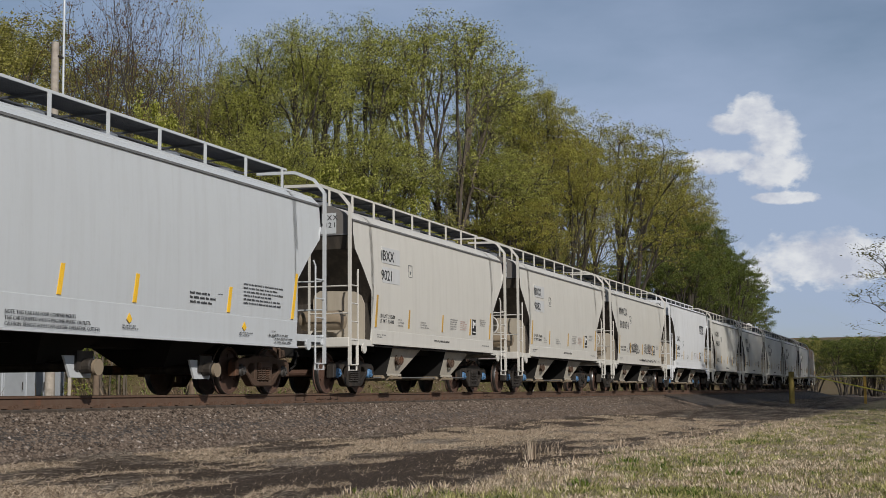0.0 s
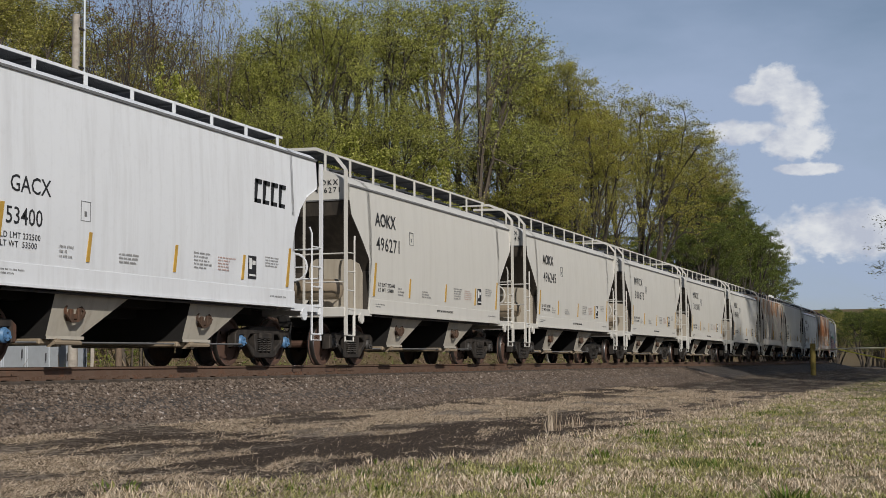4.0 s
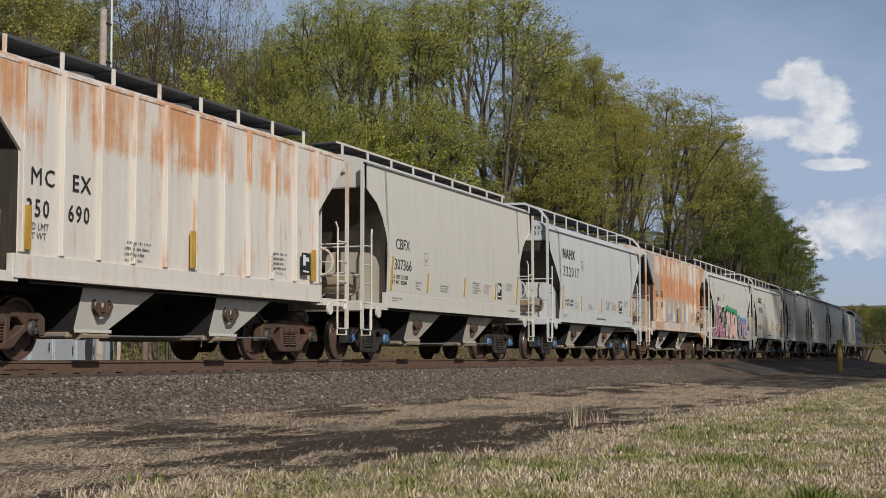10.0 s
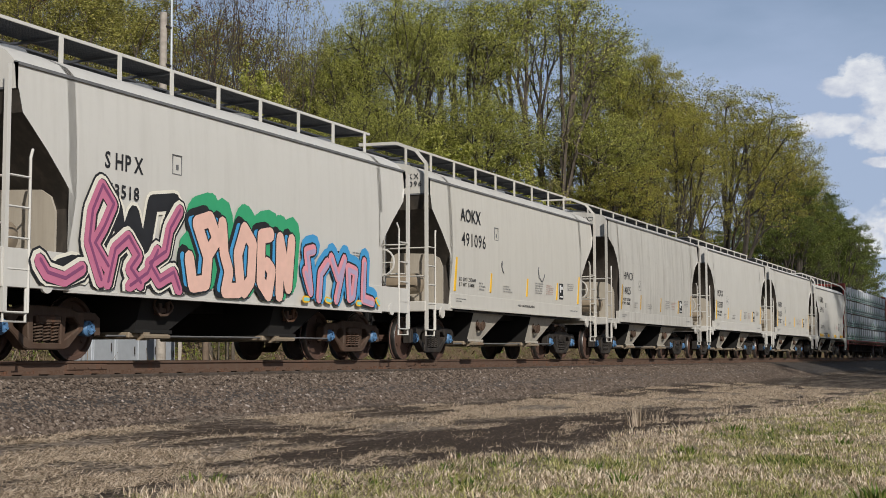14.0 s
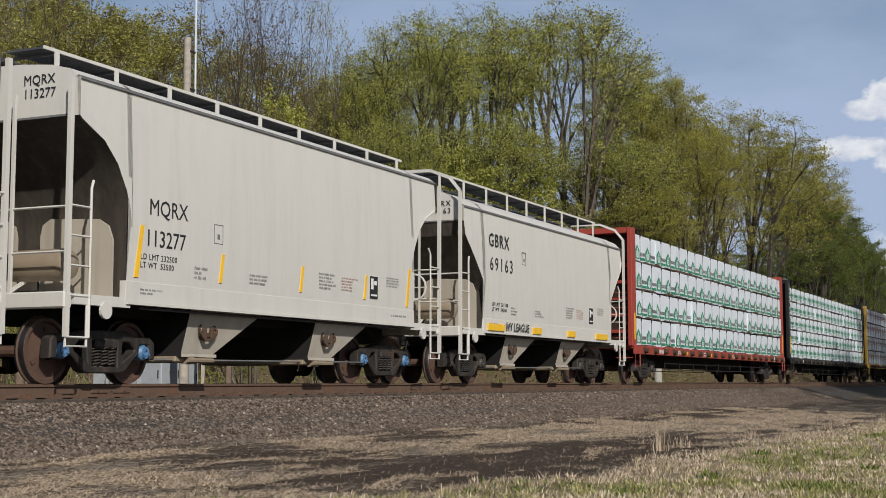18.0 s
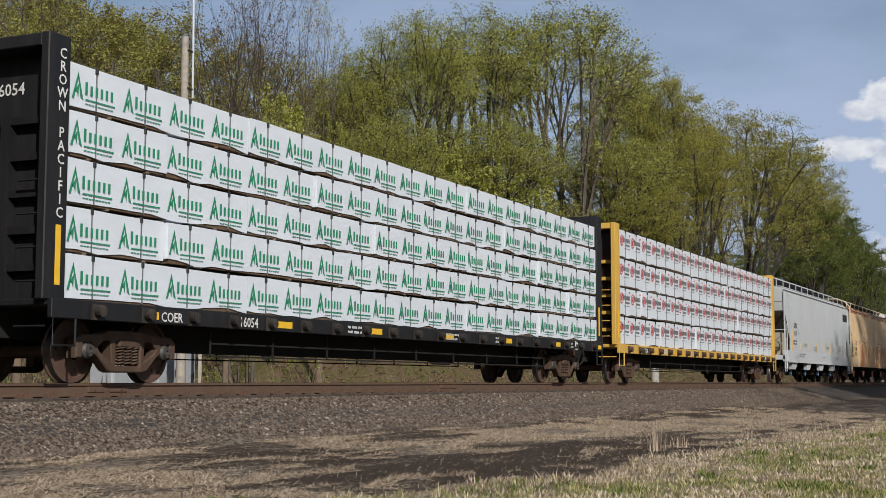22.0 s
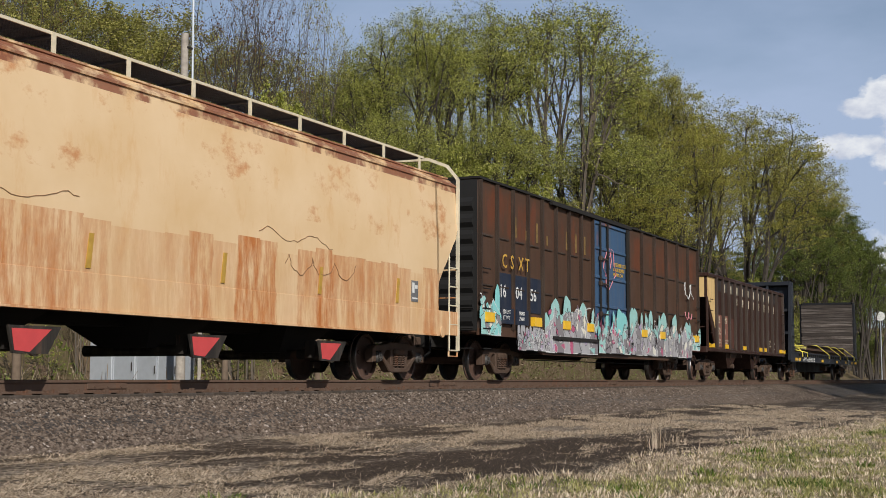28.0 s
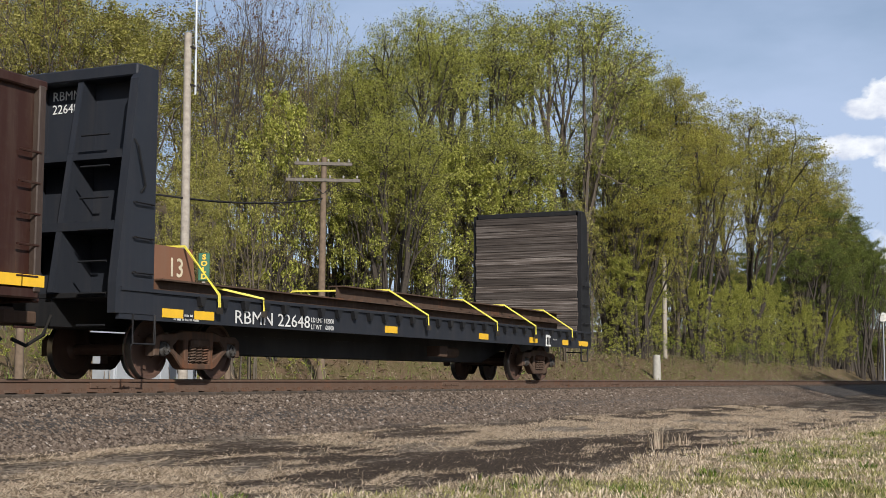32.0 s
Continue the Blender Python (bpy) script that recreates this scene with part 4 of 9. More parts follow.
            if k == 14:     # a small spaced mark; its number is half painted over
                for i, ch in enumerate(mark):
                    lettering(ch, 0.33, ink, car, -3.95 + i * 0.225, -1.612, 2.7, bold=0.02, width=0.85)
                lettering("43518", 0.27, ink, car, -3.9, -1.628, 2.3, gap=1.1)
            elif mark == "IBXX":        # smaller, on repainted patches
                for w_, z_ in ((mark, 3.08), (number, 2.62)):
                    part("repainted_patch", shared(("ibpatch", z_), lambda: Shape().box(0.12, 1.2, -1.613, -1.57, z_ - 0.06, z_ + 0.31).mesh("repainted_patch", REPAINT)), car, pose(g + 0.05, 0, 0))
                    lettering(w_, 0.34, ink, car, g + 0.08, -1.617, z_, width=1.05)
            elif mark:
                lettering(mark, 0.43, ink, car, tx, -1.606, 3.08, gap=1.0 if mark == "AOKX" else 1.22, width=0.95)
            if number and mark != "IBXX":
                lettering(number, 0.43, ink, car, tx + 0.04, -1.613, 2.54, gap=1.12 if mark == "AOKX" else 1.36)
            lettering("LD LMT %s\nLT WT  %s" % (load, light), 0.12, BLACKINK, car, -low + 0.35, -1.613, 1.74, gap=1.2)
        bx = g + (1.85 + shift if not small else 1.65)
        part("stencil_box", shared("stbox", lambda: Shape().box(0, 0.24, -1.613, -1.6, 0, 0.01).box(0, 0.24, -1.613, -1.6, 0.29, 0.3).box(0, 0.01, -1.613, -1.6, 0, 0.3).box(0.23, 0.24, -1.613, -1.6, 0, 0.3)
                                   .box(0.09, 0.15, -1.613, -1.6, 0.07, 0.15).mesh("stencil_box", INKGREY)), car, pose(bx, 0, 2.8 if not small else 2.15))
        st = strip or TAPE_D
        if bays == 2:
            if upright:
                stripes(car, (-low + 0.06,), 1.5, 2.25, st, 0.09, lean=0.12)
                stripes(car, (low - 0.26,), 1.5, 2.25, st, 0.09, lean=0.12)
                stripes(car, (-low + 2.15, -low + 4.55, low - 2.0), 1.55, 2.0, st, 0.075, lean=0.07)
            panel_sign(car, low - 1.75, 1.58, BLACKINK)
            small_print(car, [(-low + 6.0, 1.88, 0.55, 0.03, 5)], REDFADE)
            if bent and upright:
                lettering("VENT CAR WHEN UNLOADING", 0.08, BLACKINK, car, -0.4, -1.609, 1.28)
            small_print(car, [(-low + 3.0, 1.72, 0.5, 0.035, 3), (-low + 5.2, 1.9, 0.5, 0.035, 5), (low - 1.1, 2.0, 0.5, 0.03, 4), (-low + 1.5, 1.72, 0.3, 0.04, 3)], INKFAINT)
            small_print(car, [(low - 0.9, 1.28, 0.6, 0.04, 1), (-low + 0.2, 1.32, 0.4, 0.03, 2)], INKGREY, -1.607)
        elif k == 0:
            stripes(car, (0.06, 2.08, 5.18), 1.48, 1.95, TAPE, 0.1, lean=0.09)
            stripes(car, (7.8,), 1.48, 2.4, TAPE, 0.1, lean=0.2)
            for i, line in enumerate(("NOTE: THIS CAR HAS FOUR COMPARTMENTS", "THIS CAR EQUIPPED WITH 5 PSIG PNEUMATIC OUTLETS", "CAUTION: REMOVE BOTH CAPS BEFORE OPERATING OUTLETS")):
                lettering(line, 0.085, BLACKINK, car, -1.15, -1.632, 1.145 - 0.085 * i, width=0.95)
            for x, z in ((1.96, 1.12), (5.81, 1.15)):
                part("warning_label", shared("wlabel", lambda: Shape().prism([(-0.075, 0.0), (0.0, -0.06), (0.075, 0.0), (0.0, 0.1)], -1.634, -1.62).mesh("warning_label", TAPE)), car, pose(x, 0, z + 0.08))
                small_print(car, [(x - 0.2, z - 0.03, 0.45, 0.025, 2)], BLACKINK, -1.632)
            small_print(car, [(3.86, 1.74, 0.75, 0.045, 3), (5.8, 2.02, 1.6, 0.04, 6), (4.85, 1.78, 0.2, 0.02, 1)], BLACKINK)
            small_print(car, [(7.05, 1.12, 0.65, 0.04, 3), (6.8, 1.1, 0.2, 0.05, 1), (6.9, 1.2, 0.2, 0.02, 1)], BLACKINK, -1.632)
        else:
            stripes(car, [] if k == 24 else [-5.5 + i * 2.1 for i in range(7)], 1.5, 1.95, st, 0.1, lean=0.05)
            if k == 23:
                stripes(car, (-low + 0.45,), 1.48, 2.4, st, 0.1, lean=0.16)
            if k != 24:
              small_print(car, [(-low + 3.4, 1.8, 0.9, 0.05, 2), (-low + 6.0, 1.7, 0.9, 0.05, 3), (1.5, 1.8, 0.8, 0.04, 3), (low - 2.6, 1.9, 0.8, 0.05, 4), (low - 4.6, 1.7, 0.6, 0.04, 2)], INKGREY)
              small_print(car, [(-6.0, 1.3, 1.8, 0.06, 2), (0.5, 1.24, 0.5, 0.06, 1), (4.4, 1.3, 1.2, 0.05, 2)], INKGREY, -1.634)
            if k:
                panel_sign(car, low - 1.2, 1.56, INKGREY)
        if mark == "IBXX":
            part("repainted_patch", Shape().box(-half - 0.008, -half + 0.02, -1.2, -0.4, 3.54, 4.0).mesh("repainted_patch", NEWGREY), car)
        if end:
            lettering(mark + "\n" + number, 0.19 if small else 0.165, ink, car, -half - 0.012, -0.62 if small else -0.8, 4.08 if small else 3.84, -90, gap=1.0 if small else 1.3)
            part("end_panel_seam", shared(("seam", key), lambda: Shape().box(-half - 0.01, -half + 0.02, -1.5, 1.5, 3.6 if small else 3.5, 3.63 if small else 3.53).mesh("end_panel_seam", INKGREY)), car)
    MOVING.append((car, centre, Matrix()))
    return car


# ---- sprayed paint on car sides ----
def wildstyle(parent, x0, x1, z0, z1, y, base, back, accents, seed):
    """Angular sprayed letters that run into one another: flames behind, a broken grey mass, sharp chips of colour with dark rims, thin light and dark lines."""
    rnd = random.Random(seed)
    H, group, count = z1 - z0, {}, [0]

    def put(material, pts):
        s = group.setdefault(material.name, (material, Shape()))[1]
        count[0] += 1
        yy = y - 0.002 - 0.00002 * count[0]
        pts = [(min(x1 + 0.15, max(x0 - 0.15, p[0])), max(z0 - 0.02, p[1])) for p in pts]
        k = len(pts)
        c = (sum(p[0] for p in pts) / k, sum(p[1] for p in pts) / k)
        s.add([(p[0], yy, p[1]) for p in pts] + [(c[0], yy, c[1])], [(i, (i + 1) % k, k) for i in range(k)])

    def rimmed(material, pts, rim, grow):
        cx, cz = sum(p[0] for p in pts) / len(pts), sum(p[1] for p in pts) / len(pts)
        far = [math.hypot(p[0] - cx, p[1] - cz) or 1 for p in pts]
        put(rim, [(cx + (p[0] - cx) * (1 + grow / f), cz + (p[1] - cz) * (1 + grow / f)) for p, f in zip(pts, far)])
        put(material, pts)

    def line(pts, w, material):
        for (ax, az), (bx, bz) in zip(pts[:-1], pts[1:]):
            ln = math.hypot(bx - ax, bz - az) or 1
            ux, uz = (bz - az) / ln * w, -(bx - ax) / ln * w
            put(material, [(ax + ux, az + uz), (bx + ux, bz + uz), (bx - ux, bz - uz), (ax - ux, az - uz)])

    cx = x0
    while cx < x1:              # flames, some tall, some mere bumps
        w, hi = H * rnd.uniform(0.07, 0.26), z1 - H * rnd.choice((-0.03, 0.04, 0.12, 0.3, 0.36, 0.42))
        tip = rnd.uniform(-0.5, 0.5) * w
        put(back, [(cx - w, z0 + 0.3 * H), (cx + w, z0 + 0.3 * H), (cx + w * 0.95, hi - 0.24 * H), (cx + w * 0.8, hi - 0.1 * H), (cx + w * 0.3 + tip, hi - 0.02 * H), (cx + tip, hi), (cx - w * 0.3 + tip, hi - 0.03 * H), (cx - w * 0.8, hi - 0.12 * H), (cx - w, hi - 0.25 * H)])
        cx += w * rnd.uniform(0.9, 2.2)
    n = max(2, round((x1 - x0) / (0.42 * H)))
    for i in range(n):          # the mass of the letters
        cx, w, ln = x0 + (x1 - x0) * (i + 0.5) / n, (x1 - x0) / n * 0.62, rnd.uniform(-0.2, 0.2) * H
        hi = z1 - rnd.uniform(0.24, 0.5) * H
        pts = [(cx - w, z0), (cx + w * rnd.uniform(0.6, 1), z0), (cx + w + ln * 0.3, z0 + 0.4 * H), (cx + w * rnd.uniform(0.3, 1) + ln, hi - rnd.uniform(0, 0.2) * H), (cx + ln, hi), (cx - w * rnd.uniform(0.4, 1) + ln, hi - rnd.uniform(0.05, 0.3) * H), (cx - w * rnd.uniform(0.7, 1.1), z0 + 0.35 * H)]
        rimmed(base[i % len(base)], pts, rnd.choice((BLACKINK, WHITEINK)), 0.022)
    for i in range(int((x1 - x0) / H * 20)):        # chips
        cx, cz = rnd.uniform(x0, x1), z0 + H * rnd.uniform(0.04, 0.7)
        a, r, thin = rnd.uniform(0, 3.14), H * rnd.uniform(0.07, 0.19), rnd.uniform(0.3, 0.6)
        pts = []
        m = rnd.choice((3, 3, 4, 5))
        for q in range(m):
            t = 6.2832 * q / m + rnd.uniform(-0.3, 0.3)
            px, pz = r * math.cos(t), r * thin * math.sin(t)
            pts.append((cx + px * math.cos(a) - pz * math.sin(a), cz + px * math.sin(a) + pz * math.cos(a)))
        rimmed(rnd.choice(accents + base), pts, rnd.choice((BLACKINK, BLACKINK, WHITEINK)), 0.018)
    for i in range(int((x1 - x0) / H * 6)):         # lines that tie them together
        px, pz = rnd.uniform(x0, x1), z0 + H * rnd.uniform(0.05, 0.7)
        pts = [(px, pz)]
        for _ in range(rnd.randint(2, 4)):
            px, pz = px + rnd.uniform(-0.16, 0.16) * H, min(z0 + 0.8 * H, max(z0, pz + rnd.uniform(-0.3, 0.3) * H))
            pts.append((px, pz))
        line(pts, 0.011, rnd.choice((BLACKINK, WHITEINK)))
    for material, s in group.values():
        tagged(part("graffiti", s.mesh("graffiti", material), parent, None, "sprayed graffiti in " + material.name.replace("sprayed ", "")), kind="stuff")


def throw_up(parent, strokes, y, width, layers, foot):
    """Fat sprayed strokes, one coat over the other. layers: (material, how much wider than the stroke, shift), the lowest first."""
    for depth, (material, grow, (sx, sz)) in enumerate(layers):
        sh, count = Shape(), 0
        for path in strokes:
            for (ax, az), (bx, bz) in zip(path[:-1], path[1:]):
                ln = math.hypot(bx - ax, bz - az)
                ux, uz, w = (bx - ax) / ln, (bz - az) / ln, width + grow
                pts = []
                for ex, ez, sg in ((ax, az, -1), (bx, bz, 1)):
                    for q in range(5):
                        t = math.pi * (q / 4 - 0.5)
                        pts.append((ex + sx + sg * w * (ux * math.cos(t) - uz * math.sin(t)), max(foot, ez + sz + sg * w * (uz * math.cos(t) + ux * math.sin(t)))))
                yy = y - 0.003 * depth - 0.00002 * count
                count += 1
                k = len(pts)
                c = (sum(p[0] for p in pts) / k, sum(p[1] for p in pts) / k)
                sh.add([(p[0], yy, p[1]) for p in pts] + [(c[0], yy, c[1])], [(i, (i + 1) % k, k) for i in range(k)])
        tagged(part("graffiti", sh.mesh("graffiti", material), parent, None, "sprayed graffiti in " + material.name.replace("sprayed ", "")), kind="stuff")


def scrawl(parent, x0, z0, w, h, y, material, seed, turns=9, r=0.013):
    rnd = random.Random(seed)
    pts = []
    for i in range(turns * 5):
        a = i / 5 * 2.3
        pts.append((x0 + w * i / (turns * 5) + 0.3 * h * math.cos(a) * rnd.uniform(0.6, 1.2), y, z0 + h * (0.5 + 0.5 * math.sin(a) * rnd.uniform(0.5, 1))))
    part("scrawl", Shape().tube(pts, r, 4).mesh("scrawl", material), parent)


SPRAY = {n: plain("sprayed " + n, c, 0.5, var=0.12) for n, c in dict(pink=(0.75, 0.3, 0.34), peach=(0.8, 0.5, 0.4), aqua=(0.25, 0.62, 0.6), sky=(0.06, 0.32, 0.6), green=(0.04, 0.36, 0.16),
         plum=(0.24, 0.07, 0.16), rosy=(0.55, 0.17, 0.27), silver=(0.42, 0.41, 0.42), ash=(0.24, 0.22, 0.23), lilac=(0.45, 0.36, 0.5), mint=(0.34, 0.6, 0.56), cream=(0.78, 0.74, 0.62), rose=(0.5, 0.11, 0.2), chrome=(0.36, 0.345, 0.35)).items()}


# ---- the lumber cars and their loads ----
BOARDS = plain("sawn lumber ends", (0.14, 0.085, 0.045), 0.85, var=0.5, scale=9)


def lumber_car(k, centre, length, body, mark, number, label, upright=None):
    car = tagged(new("centerbeam_flat_car"), label, "freight car", "freight cars of the train")
    h = length / 2 - 0.75
    part("deck", Shape().chamfer(-h, h, -1.42, 1.42, 1.02, 1.12, 0.02).mesh("deck", body), car)
    part("centre_sill", Shape().box(-h, h, -0.3, 0.3, 0.62, 1.02).box(-h + 3.4, h - 3.4, -0.28, 0.28, 0.5, 0.62).mesh("centre_sill", UNDER), car)
    sill = Shape()
    for y in (-1.46, 1.38):
        sill.chamfer(-h, h, y, y + 0.08, 0.86, 1.12, 0.01)
    part("side_sill", sill.mesh("side_sill", body), car)
    part("centre_beam", Shape().box(-h + 0.3, h - 0.3, -0.16, 0.16, 4.2, 4.62 if k == 21 else 4.34).box(-h + 0.3, h - 0.3, -0.03, 0.03, 1.1, 4.25).mesh("centre_beam", body), car)
    for d in (-1, 1):
        x = d * h
        a, b = sorted((x, x - d * 0.32))
        # plate and stiffeners: shade of the recess is painted in over the grime
        bk = part("bulkhead", Shape().box(*sorted((x - d * 0.26, x - d * 0.31)), -1.3, 1.3, 1.1, 4.52).mesh("bulkhead", BULKSHADE if body != CARBLACK else CARBLACK), car)
        for y in (-1.4, 1.26):
            part("bulkhead_post", shared(("bpost", body.name, d), lambda: Shape().chamfer(*sorted((d * 0.12, -d * 0.32)), 0, 0.14, 1.1, 4.68, 0.015).mesh("bulkhead_post", body)), bk, pose(x, y, 0))
        part("bulkhead_cap", Shape().chamfer(min(a, a + d * 0.1), max(b, b + d * 0.1), -1.26, 1.26, 4.5, 4.675, 0.015).mesh("bulkhead_cap", body), bk)
        for z in (1.5, 2.0, 2.5, 3.0, 3.5):
            part("rib", shared(("brib", body.name, d), lambda: Shape().box(*sorted((-d * 0.12, -d * 0.262)), -1.26, 1.26, 0, 0.1).mesh("rib", body)), bk, pose(x, 0, z))
        for y in (-0.55, 0.35):
            part("stiffener", shared(("bstiff", body.name, d), lambda: Shape().box(*sorted((-d * 0.09, -d * 0.258)), 0, 0.14, 1.1, 3.6).mesh("stiffener", BULKSHADE if body != CARBLACK else CARBLACK)), bk, pose(x, y, 0))
        for z in (0.75, 1.35, 1.8, 2.25, 2.7):
            part("grab_iron", shared(("grab", body.name), lambda: Shape().tube([(0, 0, 0), (0, -0.03, 0), (0, -0.03, 0), (0.0, 0.5, 0)], 0.016, 5).mesh("grab_iron", body)), car, pose(x + d * 0.03, -1.35, z))
        part("stirrup", Shape().tube([(x - d * 0.05, -1.44, 1.0), (x - d * 0.05, -1.44, 0.5), (x - d * 0.5, -1.44, 0.5), (x - d * 0.5, -1.44, 1.0)], 0.02, 5).mesh("stirrup", body), car)
        part("reflector_strip", Shape().box(*sorted((x - d * 0.1, x - d * 0.2)), -1.408, -1.38, 1.3, 2.1).mesh("reflector_strip", TAPE), car)
        coupler(car, x, d)
        truck(car, d * (h - 2.1), TRUCK_R if k >= 21 else TRUCK)
    for i in range(20):      # winches along the sill
        x = -h + 0.9 + i * (2 * h - 1.8) / 19
        part("winch", shared(("winch", body.name), lambda: Shape().lathe([(0.05, -0.14), (0.085, -0.13), (0.085, -0.04), (0.06, 0.0)], 10).box(-0.1, 0.1, -0.02, 0.03, -0.12, 0.1).mesh("winch", TRUCK_R if body != CARBLACK else TRUCK, 35)),
             car, pose(x, -1.46, 0.98))
        if i % 3 == 1:
            part("reflector_strip", shared(("sillstrip",), lambda: Shape().box(0.25, 0.72, -1.47, -1.44, 0.92, 1.03).mesh("reflector_strip", TAPE)), car, pose(x, 0, 0))
    truss = Shape()
    for y in (-1.2, 1.2):
        truss.tube([(-h + 4.0, y, 0.62), (h - 4.0, y, 0.62)], 0.018, 4).tube([(-h + 4.0, y, 0.42), (h - 4.0, y, 0.42)], 0.018, 4)
        for i in range(9):
            x = -h + 4 + i * (2 * h - 8) / 8
            truss.tube([(x, y, 0.42), (x, y, 0.9)], 0.018, 4)
    part("brake_rigging", truss.mesh("brake_rigging", UNDER), car)
    part("brake_cylinder", Shape().lathe([(0.16, -0.4), (0.2, -0.38), (0.2, 0.38), (0.16, 0.4)], 14, pose(4.2, 0.2, 0.62, 0, 0, 90)).mesh("brake_cylinder", UNDER, 40), car)
    m = WHITEINK
    part("mark_plate", Shape().box(-h + 2.3, -h + 3.1, -1.472, -1.44, 0.88, 1.07).mesh("mark_plate", REDINK if k == 20 else BLACKINK), car)
    lettering(mark, 0.2, m, car, -h + 2.35, -1.475, 0.9)
    lettering(number, 0.22, m, car, -h + 4.3, -1.475, 0.9)
    small_print(car, [(-h + 8.0, 1.0, 0.9, 0.05, 2), (-h + 12.0, 1.0, 0.9, 0.05, 2), (-h + 15.0, 1.0, 0.5, 0.05, 2), (h - 3.0, 1.0, 0.6, 0.05, 2)], m, -1.468)
    panel_sign(car, h - 2.4, 0.84, BLACKINK, 0.26, 0.28, -1.47)
    lettering(mark + " " + number, 0.24, m, car, -h + 0.252, 0.75, 3.95, -90)
    if upright:
        for i, ch in enumerate(upright):
            lettering(ch, 0.2, m, car, -h + 0.16, -1.405, 4.36 - i * 0.18, align="CENTER")
    MOVING.append((car, centre, Matrix()))
    return h


def ring_shape(s, x, z, r0, r1, y, n=16):
    vs, fs = [], []
    for i in range(n):
        a = 2 * math.pi * i / n
        vs += [(x + r0 * math.cos(a), y, z + r0 * math.sin(a)), (x + r1 * math.cos(a), y, z + r1 * math.sin(a))]
    for i in range(n):
        j = (i + 1) % n
        fs.append((2 * i, 2 * i + 1, 2 * j + 1, 2 * j))
    s.add(vs, fs)


def mark_meshes(style, colour):
    """One printed mark of a wrap: the sign, what is left white in it, its words as bars."""
    a, b, s = Shape(), Shape(), Shape()
    y = -0.006
    def word(sh, x, z, w, h, n, first=1.0, depth=-0.007):
        """A word as a row of plain blocks."""
        p = w / n
        for i in range(n):
            hh = h * (first if i == 0 else 1.0)
            sh.box(x + i * p, x + i * p + p * 0.42, depth, -0.002, z, z + hh)

    if style == "house":
        a.add([(0, y, 0.06), (0.46, y, 0.06), (0.46, y, 0.33), (0.23, y, 0.5), (0, y, 0.33)], [(0, 1, 2, 3, 4)])
        for x0, z0, x1, z1 in ((0.205, 0.08, 0.255, 0.34), (0.1, 0.14, 0.15, 0.29), (0.31, 0.14, 0.36, 0.29), (0.1, 0.11, 0.36, 0.15)):
            b.box(x0, x1, y - .003, y, z0, z1)
        b.add([(0.14, y - .003, 0.31), (0.23, y - .003, 0.41), (0.32, y - .003, 0.31), (0.23, y - .003, 0.36)], [(0, 1, 2, 3)])
        a.box(0.56, 1.06, y - .001, y + .004, 0.05, 0.12)
        word(s, 0.55, 0.18, 0.56, 0.1, 11, 1.3)
    elif style == "peak":
        a.add([(0, y, 0.12), (0.05, y, 0.12), (0.14, y, 0.42), (0.13, y, 0.5)], [(0, 1, 2, 3)])
        a.add([(0.13, y, 0.5), (0.13, y, 0.42), (0.19, y, 0.16), (0.25, y, 0.12)], [(0, 1, 2, 3)])
        a.add([(0.06, y, 0.22), (0.15, y, 0.34), (0.14, y, 0.14), (0.11, y, 0.22)], [(0, 1, 2, 3)])
        word(a, 0.29, 0.21, 0.68, 0.135, 6, 1.3, y - .001)
        for i in range(12):
            s.box(0.3 + i * 0.055, 0.345 + i * 0.055, -0.007, -0.002, 0.13, 0.15)
        for i in range(9):
            s.box(0.3 + i * 0.07, 0.35 + i * 0.07, -0.007, -0.002, 0.075, 0.087)
    else:
        ring_shape(a, 0.17, 0.5, 0.13, 0.165, y)
        a.box(0.11, 0.145, y - .001, y + .003, 0.42, 0.58).box(0.195, 0.23, y - .001, y + .003, 0.42, 0.58).box(0.145, 0.195, y - .001, y + .003, 0.48, 0.52)
        word(s, 0.36, 0.46, 0.68, 0.13, 7, 1.35)
        word(s, 0.56, 0.35, 0.44, 0.06, 6)
        word(s, 0.4, 0.27, 0.6, 0.016, 14)
        a.box(0.92, 1.02, y - .001, y + .003, 0.66, 0.71)
    return a.mesh("wrap_print", colour), b.mesh("print_gap", WRAP) if b.v else None, s.mesh("wrap_lettering", GREENINK if style == "peak" else INKGREY)


